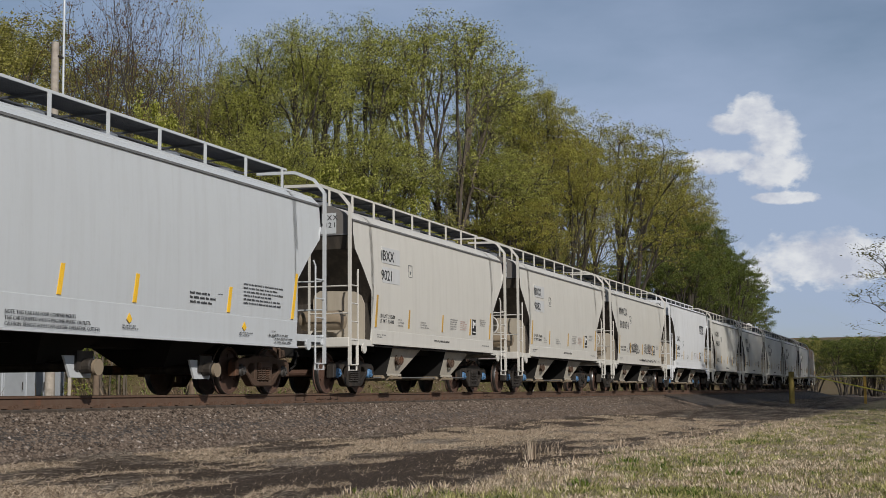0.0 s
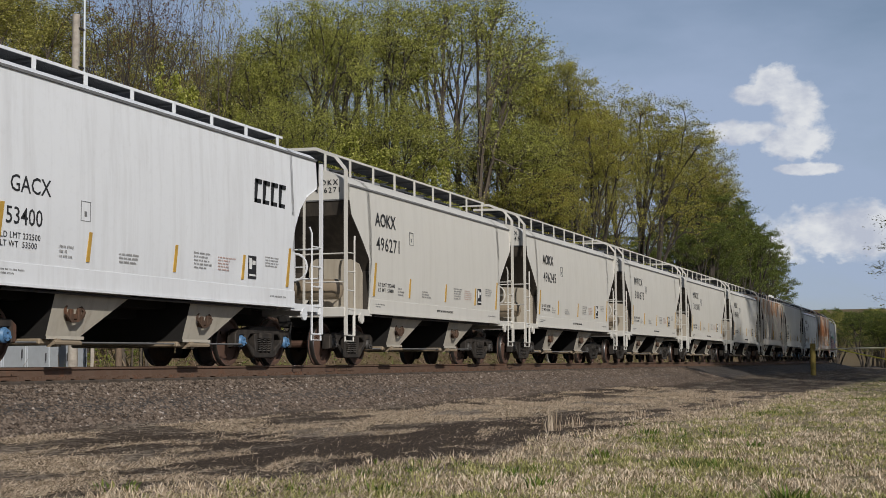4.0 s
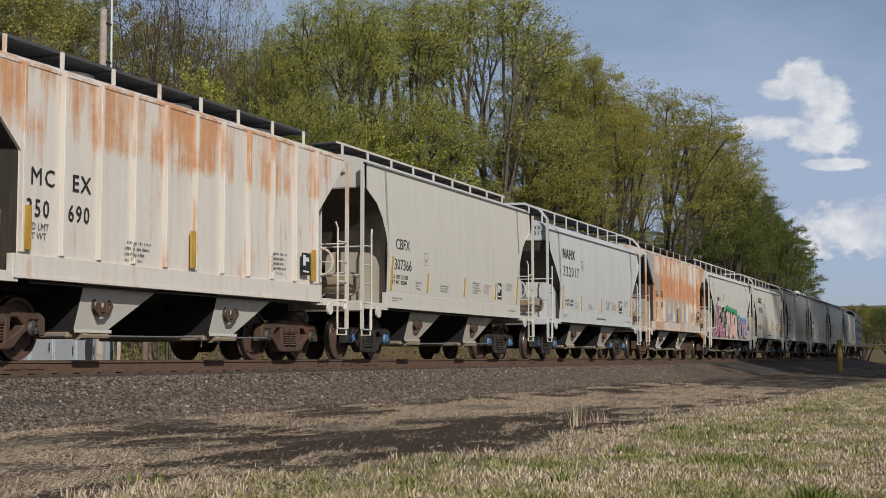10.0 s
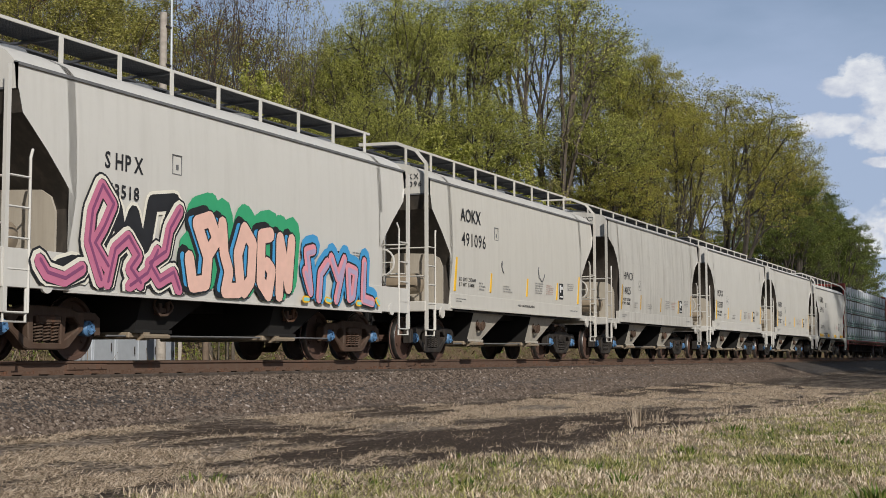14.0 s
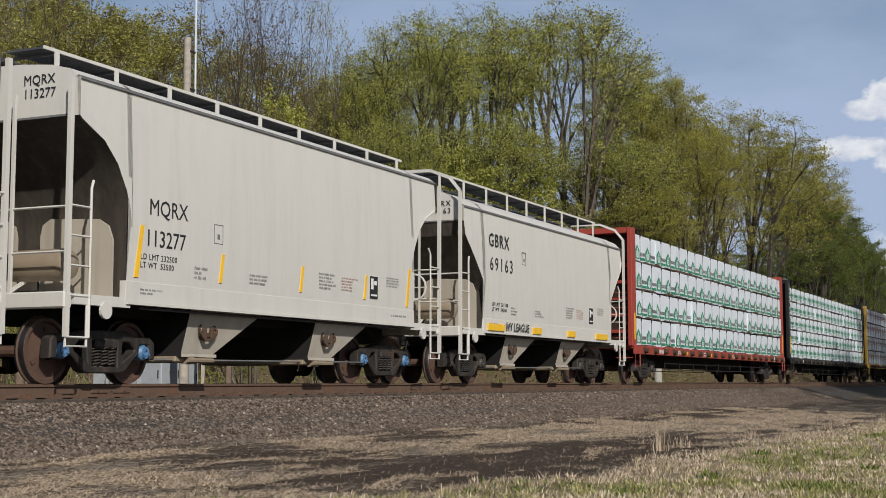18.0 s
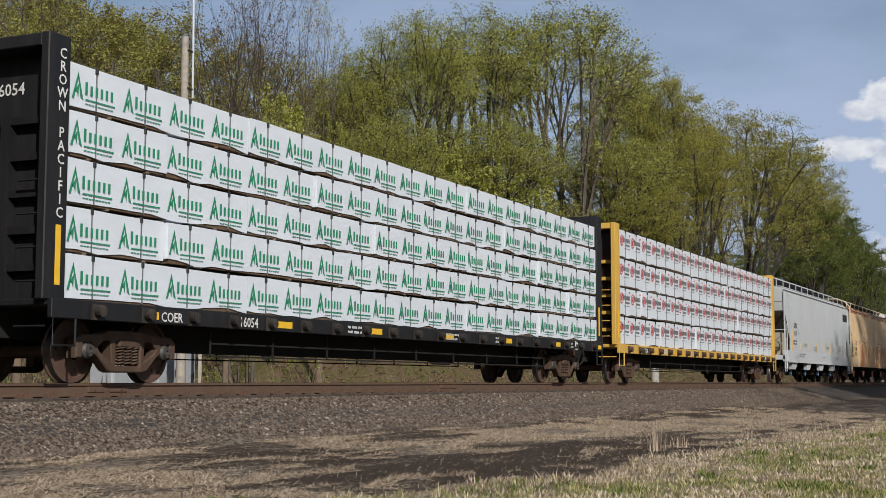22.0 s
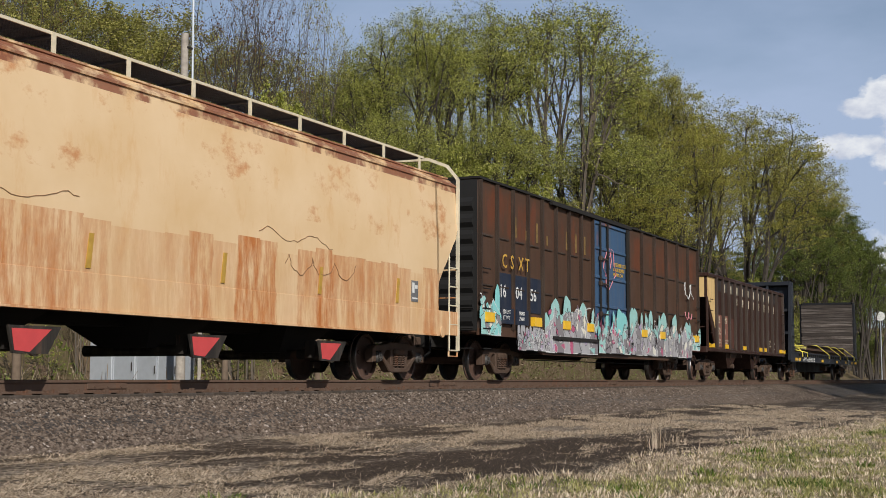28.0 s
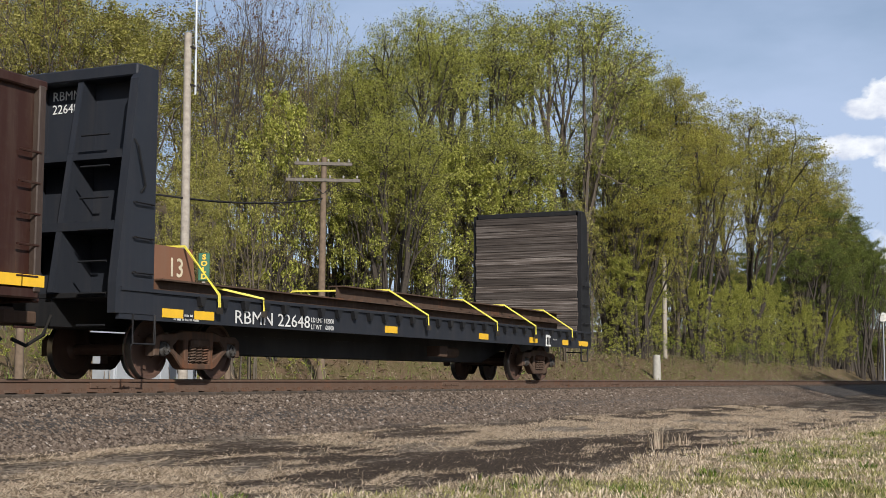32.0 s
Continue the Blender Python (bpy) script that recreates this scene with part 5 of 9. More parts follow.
def bundle_mesh(length, height, seed):
    """A wrapped bundle: a box of many faces with a slack, creased skin."""
    rnd = random.Random(seed)
    bm = bmesh.new()
    nx, nz = max(6, int(length / 0.22)), 5
    grid = {}
    ph = [rnd.random() * 20 for _ in range(3)]
    for side in (0, 1):
        for i in range(nx + 1):
            for j in range(nz + 1):
                x, z = -length / 2 + length * i / nx, height * j / nz
                w = noise.noise(Vector((x * 1.7 + ph[0], z * 2.6 + ph[1], side * 9.0))) * 0.012
                grid[side, i, j] = bm.verts.new((x, (0.012 - abs(w)) if side == 0 else 1.24, z + (0.016 if j else 0.07) * noise.noise(Vector((x * (0.9 if j else 1.6), ph[2], j * 3.0))) + (0.0 if j else 0.012)))
    for i in range(nx):
        for j in range(nz):
            bm.faces.new((grid[0, i, j], grid[0, i + 1, j], grid[0, i + 1, j + 1], grid[0, i, j + 1]))
            bm.faces.new((grid[1, i, j + 1], grid[1, i + 1, j + 1], grid[1, i + 1, j], grid[1, i, j]))
        for j in (0, nz):
            bm.faces.new((grid[0, i, j], grid[1, i, j], grid[1, i + 1, j], grid[0, i + 1, j]))
    for i in (0, nx):
        for j in range(nz):
            bm.faces.new((grid[0, i, j], grid[1, i, j], grid[1, i, j + 1], grid[0, i, j + 1]))
    bmesh.ops.recalc_face_normals(bm, faces=bm.faces)
    me = bpy.data.meshes.new("lumber_bundle")
    bm.to_mesh(me)
    bm.free()
    me.materials.append(WRAP)
    me.shade_smooth()
    me.set_sharp_from_angle(angle=radians(40))
    return me


def lumber_load(centre, h, style, colour, pitch, label, tiers=4):
    rnd = random.Random(style)
    inner = 2 * h - 0.72
    n = 5
    ln = inner / n
    hs = 0.655 if tiers == 5 else 0.858
    mk = shared(("marks", style), lambda: mark_meshes(style, colour))
    for j in range(tiers):
        # every other tier starts with a half pack, so that the joints are staggered
        widths = [ln] * n if j % 2 == 0 else [ln * 0.5] + [ln] * (n - 1) + [ln * 0.5]
        x0 = -inner / 2
        for i, wd in enumerate(widths):
            key = (style, j % 2, i % 3, round(wd, 2))
            th = tagged(new("wrapped_lumber_pack", shared(("bundle",) + key, lambda: bundle_mesh(wd - 0.02, hs - 0.055, i * 7 + j))), label, "lumber bundle", "wrapped lumber bundles on the cars")
            count = max(1, round(wd / pitch))
            step = wd / count
            for q in range(count):
                xx = -wd / 2 + q * step + (0.012, 0.03, 0.02)[(i + j) % 3]
                pr = tagged(part("wrap_print", mk[0], th, pose(xx, 0, 0) @ Matrix.Diagonal((min(1.0, (step - 0.04) / 1.1), 1, 1, 1))), kind="stuff")
                tagged(part("wrap_lettering", mk[2], pr), kind="stuff")
                if mk[1]:
                    part("print_gap", mk[1], pr)
            bands = 4 if wd > 3 else 2
            for q in range(bands):
                part("band", shared(("band", style), lambda: Shape().box(-0.007, 0.007, -0.006, 0.02, 0.005, hs - 0.04).mesh("band", INKGREY)), th, pose(-wd / 2 + wd * (q + 0.5) / bands, 0, 0))
                part("corner_protector", shared(("protector", style), lambda: Shape().chamfer(-0.024, 0.024, -0.016, 0.1, hs - 0.125, hs - 0.045, 0.006).mesh("corner_protector", BLACKINK)), th, pose(-wd / 2 + wd * (q + 0.5) / bands, 0, 0))
            MOVING.append((th, centre, pose(x0 + wd / 2, -1.36 + rnd.uniform(-0.05, 0.025), 1.135 + j * hs)))
            part("lumber_core", shared(("boards", style, round(wd, 2)), lambda: Shape().box(-wd / 2 + 0.06, wd / 2 - 0.06, 0.03, 1.2, -0.01, hs - 0.06).mesh("lumber_core", BOARDS)), th)
            if j:
                for q in (-0.3, 0.3):
                    part("dunnage", shared(("dun",), lambda: Shape().box(-0.04, 0.04, 0.03, 1.2, -0.035, 0.0).mesh("dunnage", POSTWOOD)), th, pose(wd * q, 0, 0))
            x0 += wd


# ---- boxcar ----
def boxcar(k, centre, length):
    car = tagged(new("boxcar"), "weathered brown boxcar with a blue plug door and graffiti", "freight car", "freight cars of the train")
    h = length / 2 - 0.62
    top, bot = 4.52, 1.05
    part("body", Shape().chamfer(-h, h, -1.5, 1.5, bot, top, 0.02).mesh("body", BROWN), car)
    part("roof", Shape().prism([(-h - 0.03, top), (h + 0.03, top), (h + 0.03, top + 0.05), (-h - 0.03, top + 0.05)], -1.56, 1.56).mesh("roof", UNDER), car)
    # side sill, deeper in the middle
    sill = [(-h, 1.0), (-h + 3.0, 1.0), (-h + 4.0, 0.62), (h - 4.0, 0.62), (h - 3.0, 1.0), (h, 1.0), (h, 1.16), (-h, 1.16)]
    part("side_sill", Shape().prism(sill, -1.53, -1.47).prism(sill, 1.47, 1.53).mesh("side_sill", BROWN), car)
    door0, door1 = -1.75, 1.4
    posts = [-h + 0.06 + i * (door0 + h - 0.1) / 8 for i in range(9)] + [door1 + 0.1 + i * (h - door1 - 0.16) / 6 for i in range(7)]
    for x in posts:
        part("side_post", shared("boxpost", lambda: Shape().prism([(-0.05, 1.16), (0.05, 1.16), (0.05, 4.5), (-0.05, 4.5)], -1.54, -1.49).prism([(-0.03, 1.16), (0.03, 1.16), (0.03, 4.5), (-0.03, 4.5)], -1.585, -1.53)
                                 .mesh("side_post", BOXPOST)), car, pose(x, 0, 0))
    for a, b in zip(posts[:-1], posts[1:]):
        if b - a > 2.5:
            continue
        for z in (2.12, 3.25):
            part("panel_seam", Shape().chamfer(a + 0.22, b - 0.22, -1.53, -1.49, z, z + 0.045, 0.01).mesh("panel_seam", BOXPOST), car)
    door = part("plug_door", Shape().chamfer(door0, door1, -1.57, -1.5, 1.2, 4.42, 0.02).mesh("plug_door", DOORBLUE), car, None, "blue steel plug door")
    for z in (1.25, 2.05, 2.85, 3.65, 4.35):
        part("door_rib", Shape().chamfer(door0 + 0.05, door1 - 0.05, -1.61, -1.56, z - 0.04, z + 0.04, 0.01).mesh("door_rib", DOORBLUE), door)
    for x in (door0 + 0.35, door0 + 1.0, door0 + 2.9, door1 - 0.35):
        part("lock_rod", Shape().tube([(x, -1.63, 1.22), (x, -1.63, 4.4)], 0.032, 6).mesh("lock_rod", UNDER, 40), door)
    lettering("CLOSE AND LOCK\nDOORS BEFORE\nMOVING CAR", 0.145, TAPE, door, -0.1, -1.576, 3.25, bold=0.02)
    for z in (1.75, 2.6, 3.3):
        part("door_latch", Shape().chamfer(door0 + 0.3, door0 + 0.42, -1.68, -1.58, z, z + 0.14, 0.02).box(door0 + 0.36, door0 + 1.0, -1.655, -1.62, z + 0.05, z + 0.09).mesh("door_latch", BOXPOST), door)
    part("door_track", Shape().box(door0 - 3.4, door1 + 0.2, -1.64, -1.56, 1.02, 1.1).box(door0 - 3.4, door1 + 0.2, -1.62, -1.54, 4.44, 4.51).mesh("door_track", UNDER), car)
    # ribbed ends
    for d in (-1, 1):
        e = Shape()
        for i in range(8):
            z = 1.35 + i * 0.37
            e.prism([(d * h, z - 0.17), (d * (h + 0.1), z - 0.05), (d * (h + 0.1), z + 0.05), (d * h, z + 0.17)][::d], -1.4, 1.4)
        e.box(*sorted((d * h, d * (h + 0.012))), -1.49, 1.49, 1.1, 4.5)
        part("end_rib", e.mesh("end_rib", BOXEND), car)
        for z in (0.7, 1.15, 1.6, 2.05, 2.5):
            part("grab_iron", shared("boxgrab_a", lambda: Shape().tube([(0, -0.42, 0), (0, 0, 0)], 0.016, 5).mesh("grab_iron", UNDER)), car, pose(d * (h + 0.09), -1.0, z))
            part("grab_iron", shared("boxgrab_b", lambda: Shape().tube([(-0.21, 0, 0), (0.21, 0, 0)], 0.016, 5).mesh("grab_iron", UNDER)), car, pose(d * (h - 0.29), -1.6, z))
        coupler(car, d * h, d)
        truck(car, d * (h - 2.4), TRUCK_R)
    part("centre_sill", Shape().box(-h, h, -0.3, 0.3, 0.75, 1.06).mesh("centre_sill", UNDER), car)
    rig = Shape()
    rig.tube([(-h + 4, -1.0, 0.5), (h - 4, -1.0, 0.5)], 0.02, 4).tube([(-h + 4, -1.0, 0.62), (h - 4, -1.0, 0.62)], 0.02, 4)
    part("brake_rigging", rig.mesh("brake_rigging", UNDER), car)
    y = -1.592
    for ch, x in zip("CSXT", (1.2, 1.72, 2.22, 2.66)):
        lettering(ch, 0.46, GOLDINK, car, -h + x, y, 2.6)
    for i, (w, x) in enumerate((("16", -h + 1.2), ("04", -h + 2.2), ("56", -h + 3.15))):
        part("number_panel", Shape().box(x - 0.1, x + 0.74, -1.52, -1.495, 1.62, 2.48).mesh("number_panel", NAVY), car)
        lettering(w, 0.42, WHITEINK, car, x, -1.525, 1.92)
    part("data_panel", Shape().box(-h + 1.15, -h + 1.9, -1.6, -1.5, 1.3, 1.66).box(-h + 2.12, -h + 2.85, -1.6, -1.5, 1.3, 1.66).mesh("data_panel", NAVY), car)
    lettering("LD LMT\nLT WT", 0.14, WHITEINK, car, -h + 1.22, -1.605, 1.53)
    lettering("180400\n 79600", 0.13, WHITEINK, car, -h + 2.2, -1.605, 1.53)
    for x in (-h + 0.2, -h + 3.2, -h + 5.3, -h + 7.2, 0.2, 2.6, 4.6, h - 0.8):
        part("reflector_strip", Shape().box(x, x + 0.5, -1.625, -1.5, 1.3, 1.52).mesh("reflector_strip", TAPE), car)
    lettering("CSXT 160456", 0.2, CREAMINK, car, -h - 0.02, 0.5, 4.22, -90)
    fade = Shape()      # what is left of a row of faded letters
    rnd = random.Random(8)
    for i in range(10):
        x = -h + 2.2 + i * 0.72
        for z in (3.5, 3.75):
            if rnd.random() < 0.75:
                fade.box(x, x + 0.05 + 0.06 * rnd.random(), -1.515, -1.49, z - 0.12, z + 0.12)
    tagged(part("faded_lettering", fade.mesh("faded_lettering", FADED), car), kind="stuff")
    c = SPRAY
    greys = [c["silver"], c["ash"], c["silver"], c["chrome"]]
    wildstyle(car, -h + 2.2, -h + 4.3, 0.72, 1.34, -1.59, greys, c["silver"], [c["rose"], c["lilac"], c["mint"]], 31)
    wildstyle(car, -h + 4.12, door0 + 0.2, 0.7, 2.25, -1.59, greys, c["mint"], [c["rose"], c["rose"], c["lilac"], c["mint"], c["cream"]], 3)
    wildstyle(car, door0 + 0.2, door1 - 0.1, 0.75, 2.0, -1.642, [c["mint"], c["ash"], c["silver"]], c["aqua"], [c["cream"], c["rose"], c["ash"], c["lilac"]], 5)
    wildstyle(car, door1 + 0.1, h - 1.2, 0.75, 2.1, -1.59, greys, c["mint"], [c["rose"], c["ash"], c["lilac"], c["cream"]], 7)
    wildstyle(car, -h + 0.05, -h + 1.15, 1.02, 2.15, -1.59, [c["mint"], c["aqua"]], c["aqua"], [c["cream"], c["mint"], c["ash"]], 11)
    wildstyle(car, h - 1.2, h - 0.1, 1.02, 1.75, -1.59, [c["mint"]], c["mint"], [c["cream"], c["aqua"]], 13)
    scrawl(car, door0 + 1.0, 2.4, 0.5, 1.5, -1.6, SPRAY["pink"], 21, 4, 0.014)
    scrawl(car, h - 2.2, 2.7, 1.3, 0.6, -1.6, WHITEINK, 4, 5, 0.02)
    scrawl(car, h - 2.1, 2.0, 0.9, 0.3, -1.6, SPRAY["pink"], 6, 6, 0.016)
    MOVING.append((car, centre, Matrix()))


# ---- open hopper ----
def open_hopper(k, centre, length):
    car = tagged(new("open_hopper_car"), "dark red open coal hopper with a yellow end and cream lettering", "freight car", "freight cars of the train")
    h = length / 2 - 0.7
    top, bot = 3.78, 1.12
    low = h - 1.1
    # walls: two sides with slanted ends, sloping floor at both ends
    side = [(-low, bot), (h, bot), (h, top), (-h, top), (-h, 3.0)]
    part("side_wall", Shape().prism(side, -1.5, -1.46).mesh("side_wall", OXIDE), car)
    part("side_wall", Shape().prism(side, 1.46, 1.5).mesh("side_wall", OXIDE), car)
    for d in (-1, 1):
        s = Shape().box(*sorted((d * h, d * (h - 0.06))), -1.46, 1.46, 2.98, top)
        q = [(d * h, 3.0), (d * (h - 0.05), 3.05), (d * 1.2, 0.95), (d * 1.2, 0.85)]
        s.prism(q, -1.46, 1.46)
        part("end_wall", s.mesh("end_wall", OXIDE), car)
    part("top_rim", Shape().chamfer(-h - 0.06, h + 0.06, -1.58, -1.44, top - 0.06, top + 0.08, 0.02).chamfer(-h - 0.06, h + 0.06, 1.44, 1.58, top - 0.06, top + 0.08, 0.02)
         .chamfer(-h - 0.08, -h + 0.06, -1.5, 1.5, top - 0.06, top + 0.08, 0.02).chamfer(h - 0.06, h + 0.08, -1.5, 1.5, top - 0.06, top + 0.08, 0.02).mesh("top_rim", OXIDE), car)
    part("side_sill", Shape().chamfer(-h, h, -1.58, -1.46, 1.02, 1.16, 0.02).chamfer(-h, h, 1.46, 1.58, 1.02, 1.16, 0.02).mesh("side_sill", OXIDE), car)
    posts = [-low + 0.1 + i * (2 * low - 0.45) / 11 for i in range(12)]
    for x in posts + [h - 0.05]:
        z0 = 1.16 if abs(x) < low + 0.2 else 3.0
        part("side_post", Shape().chamfer(x - 0.065, x + 0.065, -1.6, -1.49, 1.1, top, 0.015).mesh("side_post", OXPOST), car)
    # the yellow corner of the end and the frame that carries it
    part("end_corner", Shape().prism([(-h, 3.0), (-low - 0.02, 1.9), (-low - 0.02, top - 0.05), (-h, top - 0.05)], -1.515, -1.505).mesh("end_corner", PALEYEL), car, None, "flaking yellow corner plate")
    part("end_panel", Shape().box(-h - 0.02, -h - 0.005, -1.4, 1.4, 2.98, top - 0.06).mesh("end_panel", PALEYEL), car, None, "rust-stained yellow end panel")
    lettering("RBMN\n8203", 0.22, BLACKINK, car, -h - 0.03, -0.3, 3.3, -90)
    for d in (-1, 1):
        e = Shape()
        for y in (-1.52, 1.46):
            e.chamfer(*sorted((d * (h - 0.1), d * h)), y, y + 0.08, 1.1, 3.0, 0.01)
        e.chamfer(*sorted((d * (h - 0.02), d * (h + 0.12))), -1.5, 1.5, 0.98, 1.2, 0.02)
        e.tube([(d * (h - 0.1), -1.5, 1.9), (d * (h - 0.1), 1.5, 1.9)], 0.025, 5)
        for y in (-0.7, 0.7):
            e.tube([(d * (h - 0.05), y, 1.15), (d * (h - 0.75), y, 2.2)], 0.05, 4)
        part("end_frame", e.mesh("end_frame", OXIDE), car)
        for z in (0.65, 1.3, 1.7, 2.1, 2.5, 2.9):
            part("rung", shared(("oxrung", d), lambda: Shape().tube([(d * (h - 0.05), -1.6, 0), (d * (h - 0.45), -1.6, 0)], 0.016, 5).mesh("rung", OXIDE)), car, pose(0, 0, z))
        coupler(car, d * h, d)
        truck(car, d * (h - 1.55), TRUCK_R)
    part("centre_sill", Shape().box(-h, h, -0.28, 0.28, 0.75, 1.05).mesh("centre_sill", UNDER), car)
    for x in (-2.6, 1.6):
        b = part("discharge_bay", Shape().add([(x - 1.1, -1.4, 1.12), (x + 1.1, -1.4, 1.12), (x + 1.1, 1.4, 1.12), (x - 1.1, 1.4, 1.12), (x - 0.25, -1.25, 0.45), (x + 0.35, -1.25, 0.45), (x + 0.35, 1.25, 0.45), (x - 0.25, 1.25, 0.45)],
                 [(0, 1, 5, 4), (1, 2, 6, 5), (2, 3, 7, 6), (3, 0, 4, 7), (4, 5, 6, 7)]).mesh("discharge_bay", OXIDE), car)
        part("door_gear", Shape().tube([(x - 0.5, -1.42, 1.0), (x - 0.25, -1.42, 0.55), (x + 0.1, -1.42, 0.5)], 0.04, 5).lathe([(0.09, -0.08), (0.09, 0.05)], 10, pose(x - 0.2, -1.42, 0.52)).mesh("door_gear", TRUCK_R), b)
    # lettering that follows the panels; the road's name stays as plain upright bars
    for a, b in zip(posts[:-1], posts[1:]):
        part("top_band", shared(("topband", round(b - a, 3)), lambda: Shape().box(0.07, b - a - 0.07, -1.504, -1.49, top - 0.5, top - 0.06).mesh("top_band", OXTOP)), car, pose(a, 0, 0))
    for z, first, n in ((3.28, 1, 9), (2.86, 3, 8)):
        for i in range(n):
            if first + i + 1 >= len(posts):
                continue
            xm = (posts[first + i] + posts[first + i + 1]) / 2
            part("cream_lettering", shared(("creambar", i % 3), lambda: Shape().prism([(-0.08, 0), (0.03 + 0.03 * (i % 3), 0), (0.06 + 0.03 * (i % 3), 0.3), (-0.05, 0.3)], -1.51, -1.49).mesh("cream_lettering", CREAMINK)), car, pose(xm, 0, z))
    part("repainted_patch", Shape().box(posts[0] + 0.1, posts[2] - 0.1, -1.505, -1.49, 1.2, 2.4).mesh("repainted_patch", SALMON), car)
    part("repainted_patch", Shape().box(posts[2] - 0.098, posts[3] - 0.1, -1.505, -1.49, 1.2, 2.34).mesh("repainted_patch", OXPATCH), car)
    lettering("RB", 0.36, CREAMINK, car, posts[0] + 0.25, -1.51, 2.1)
    lettering("MN", 0.36, CREAMINK, car, posts[1] + 0.15, -1.51, 2.1)
    lettering("82", 0.36, CREAMINK, car, posts[0] + 0.35, -1.51, 1.68)
    lettering("03", 0.36, CREAMINK, car, posts[1] + 0.15, -1.51, 1.68)
    small_print(car, [(posts[0] + 0.2, 1.45, 0.6, 0.06, 3), (posts[1] + 0.2, 1.45, 0.6, 0.06, 3)], CREAMINK, -1.51)
    small_print(car, [(posts[9] + 0.2, 1.6, 0.55, 0.06, 3)], CREAMINK, -1.51)
    panel_sign(car, posts[10] + 0.2, 1.25, OXIDE, 0.4, 0.42, -1.512)
    for x in (-low - 0.9, posts[1] + 0.2, posts[4] + 0.2, posts[7] + 0.2, posts[8] + 0.1, h - 0.75, h - 0.35):
        part("reflector_strip", Shape().box(x, x + 0.42, -1.605, -1.5, 1.17, 1.32).mesh("reflector_strip", TAPE), car)
    MOVING.append((car, centre, Matrix()))


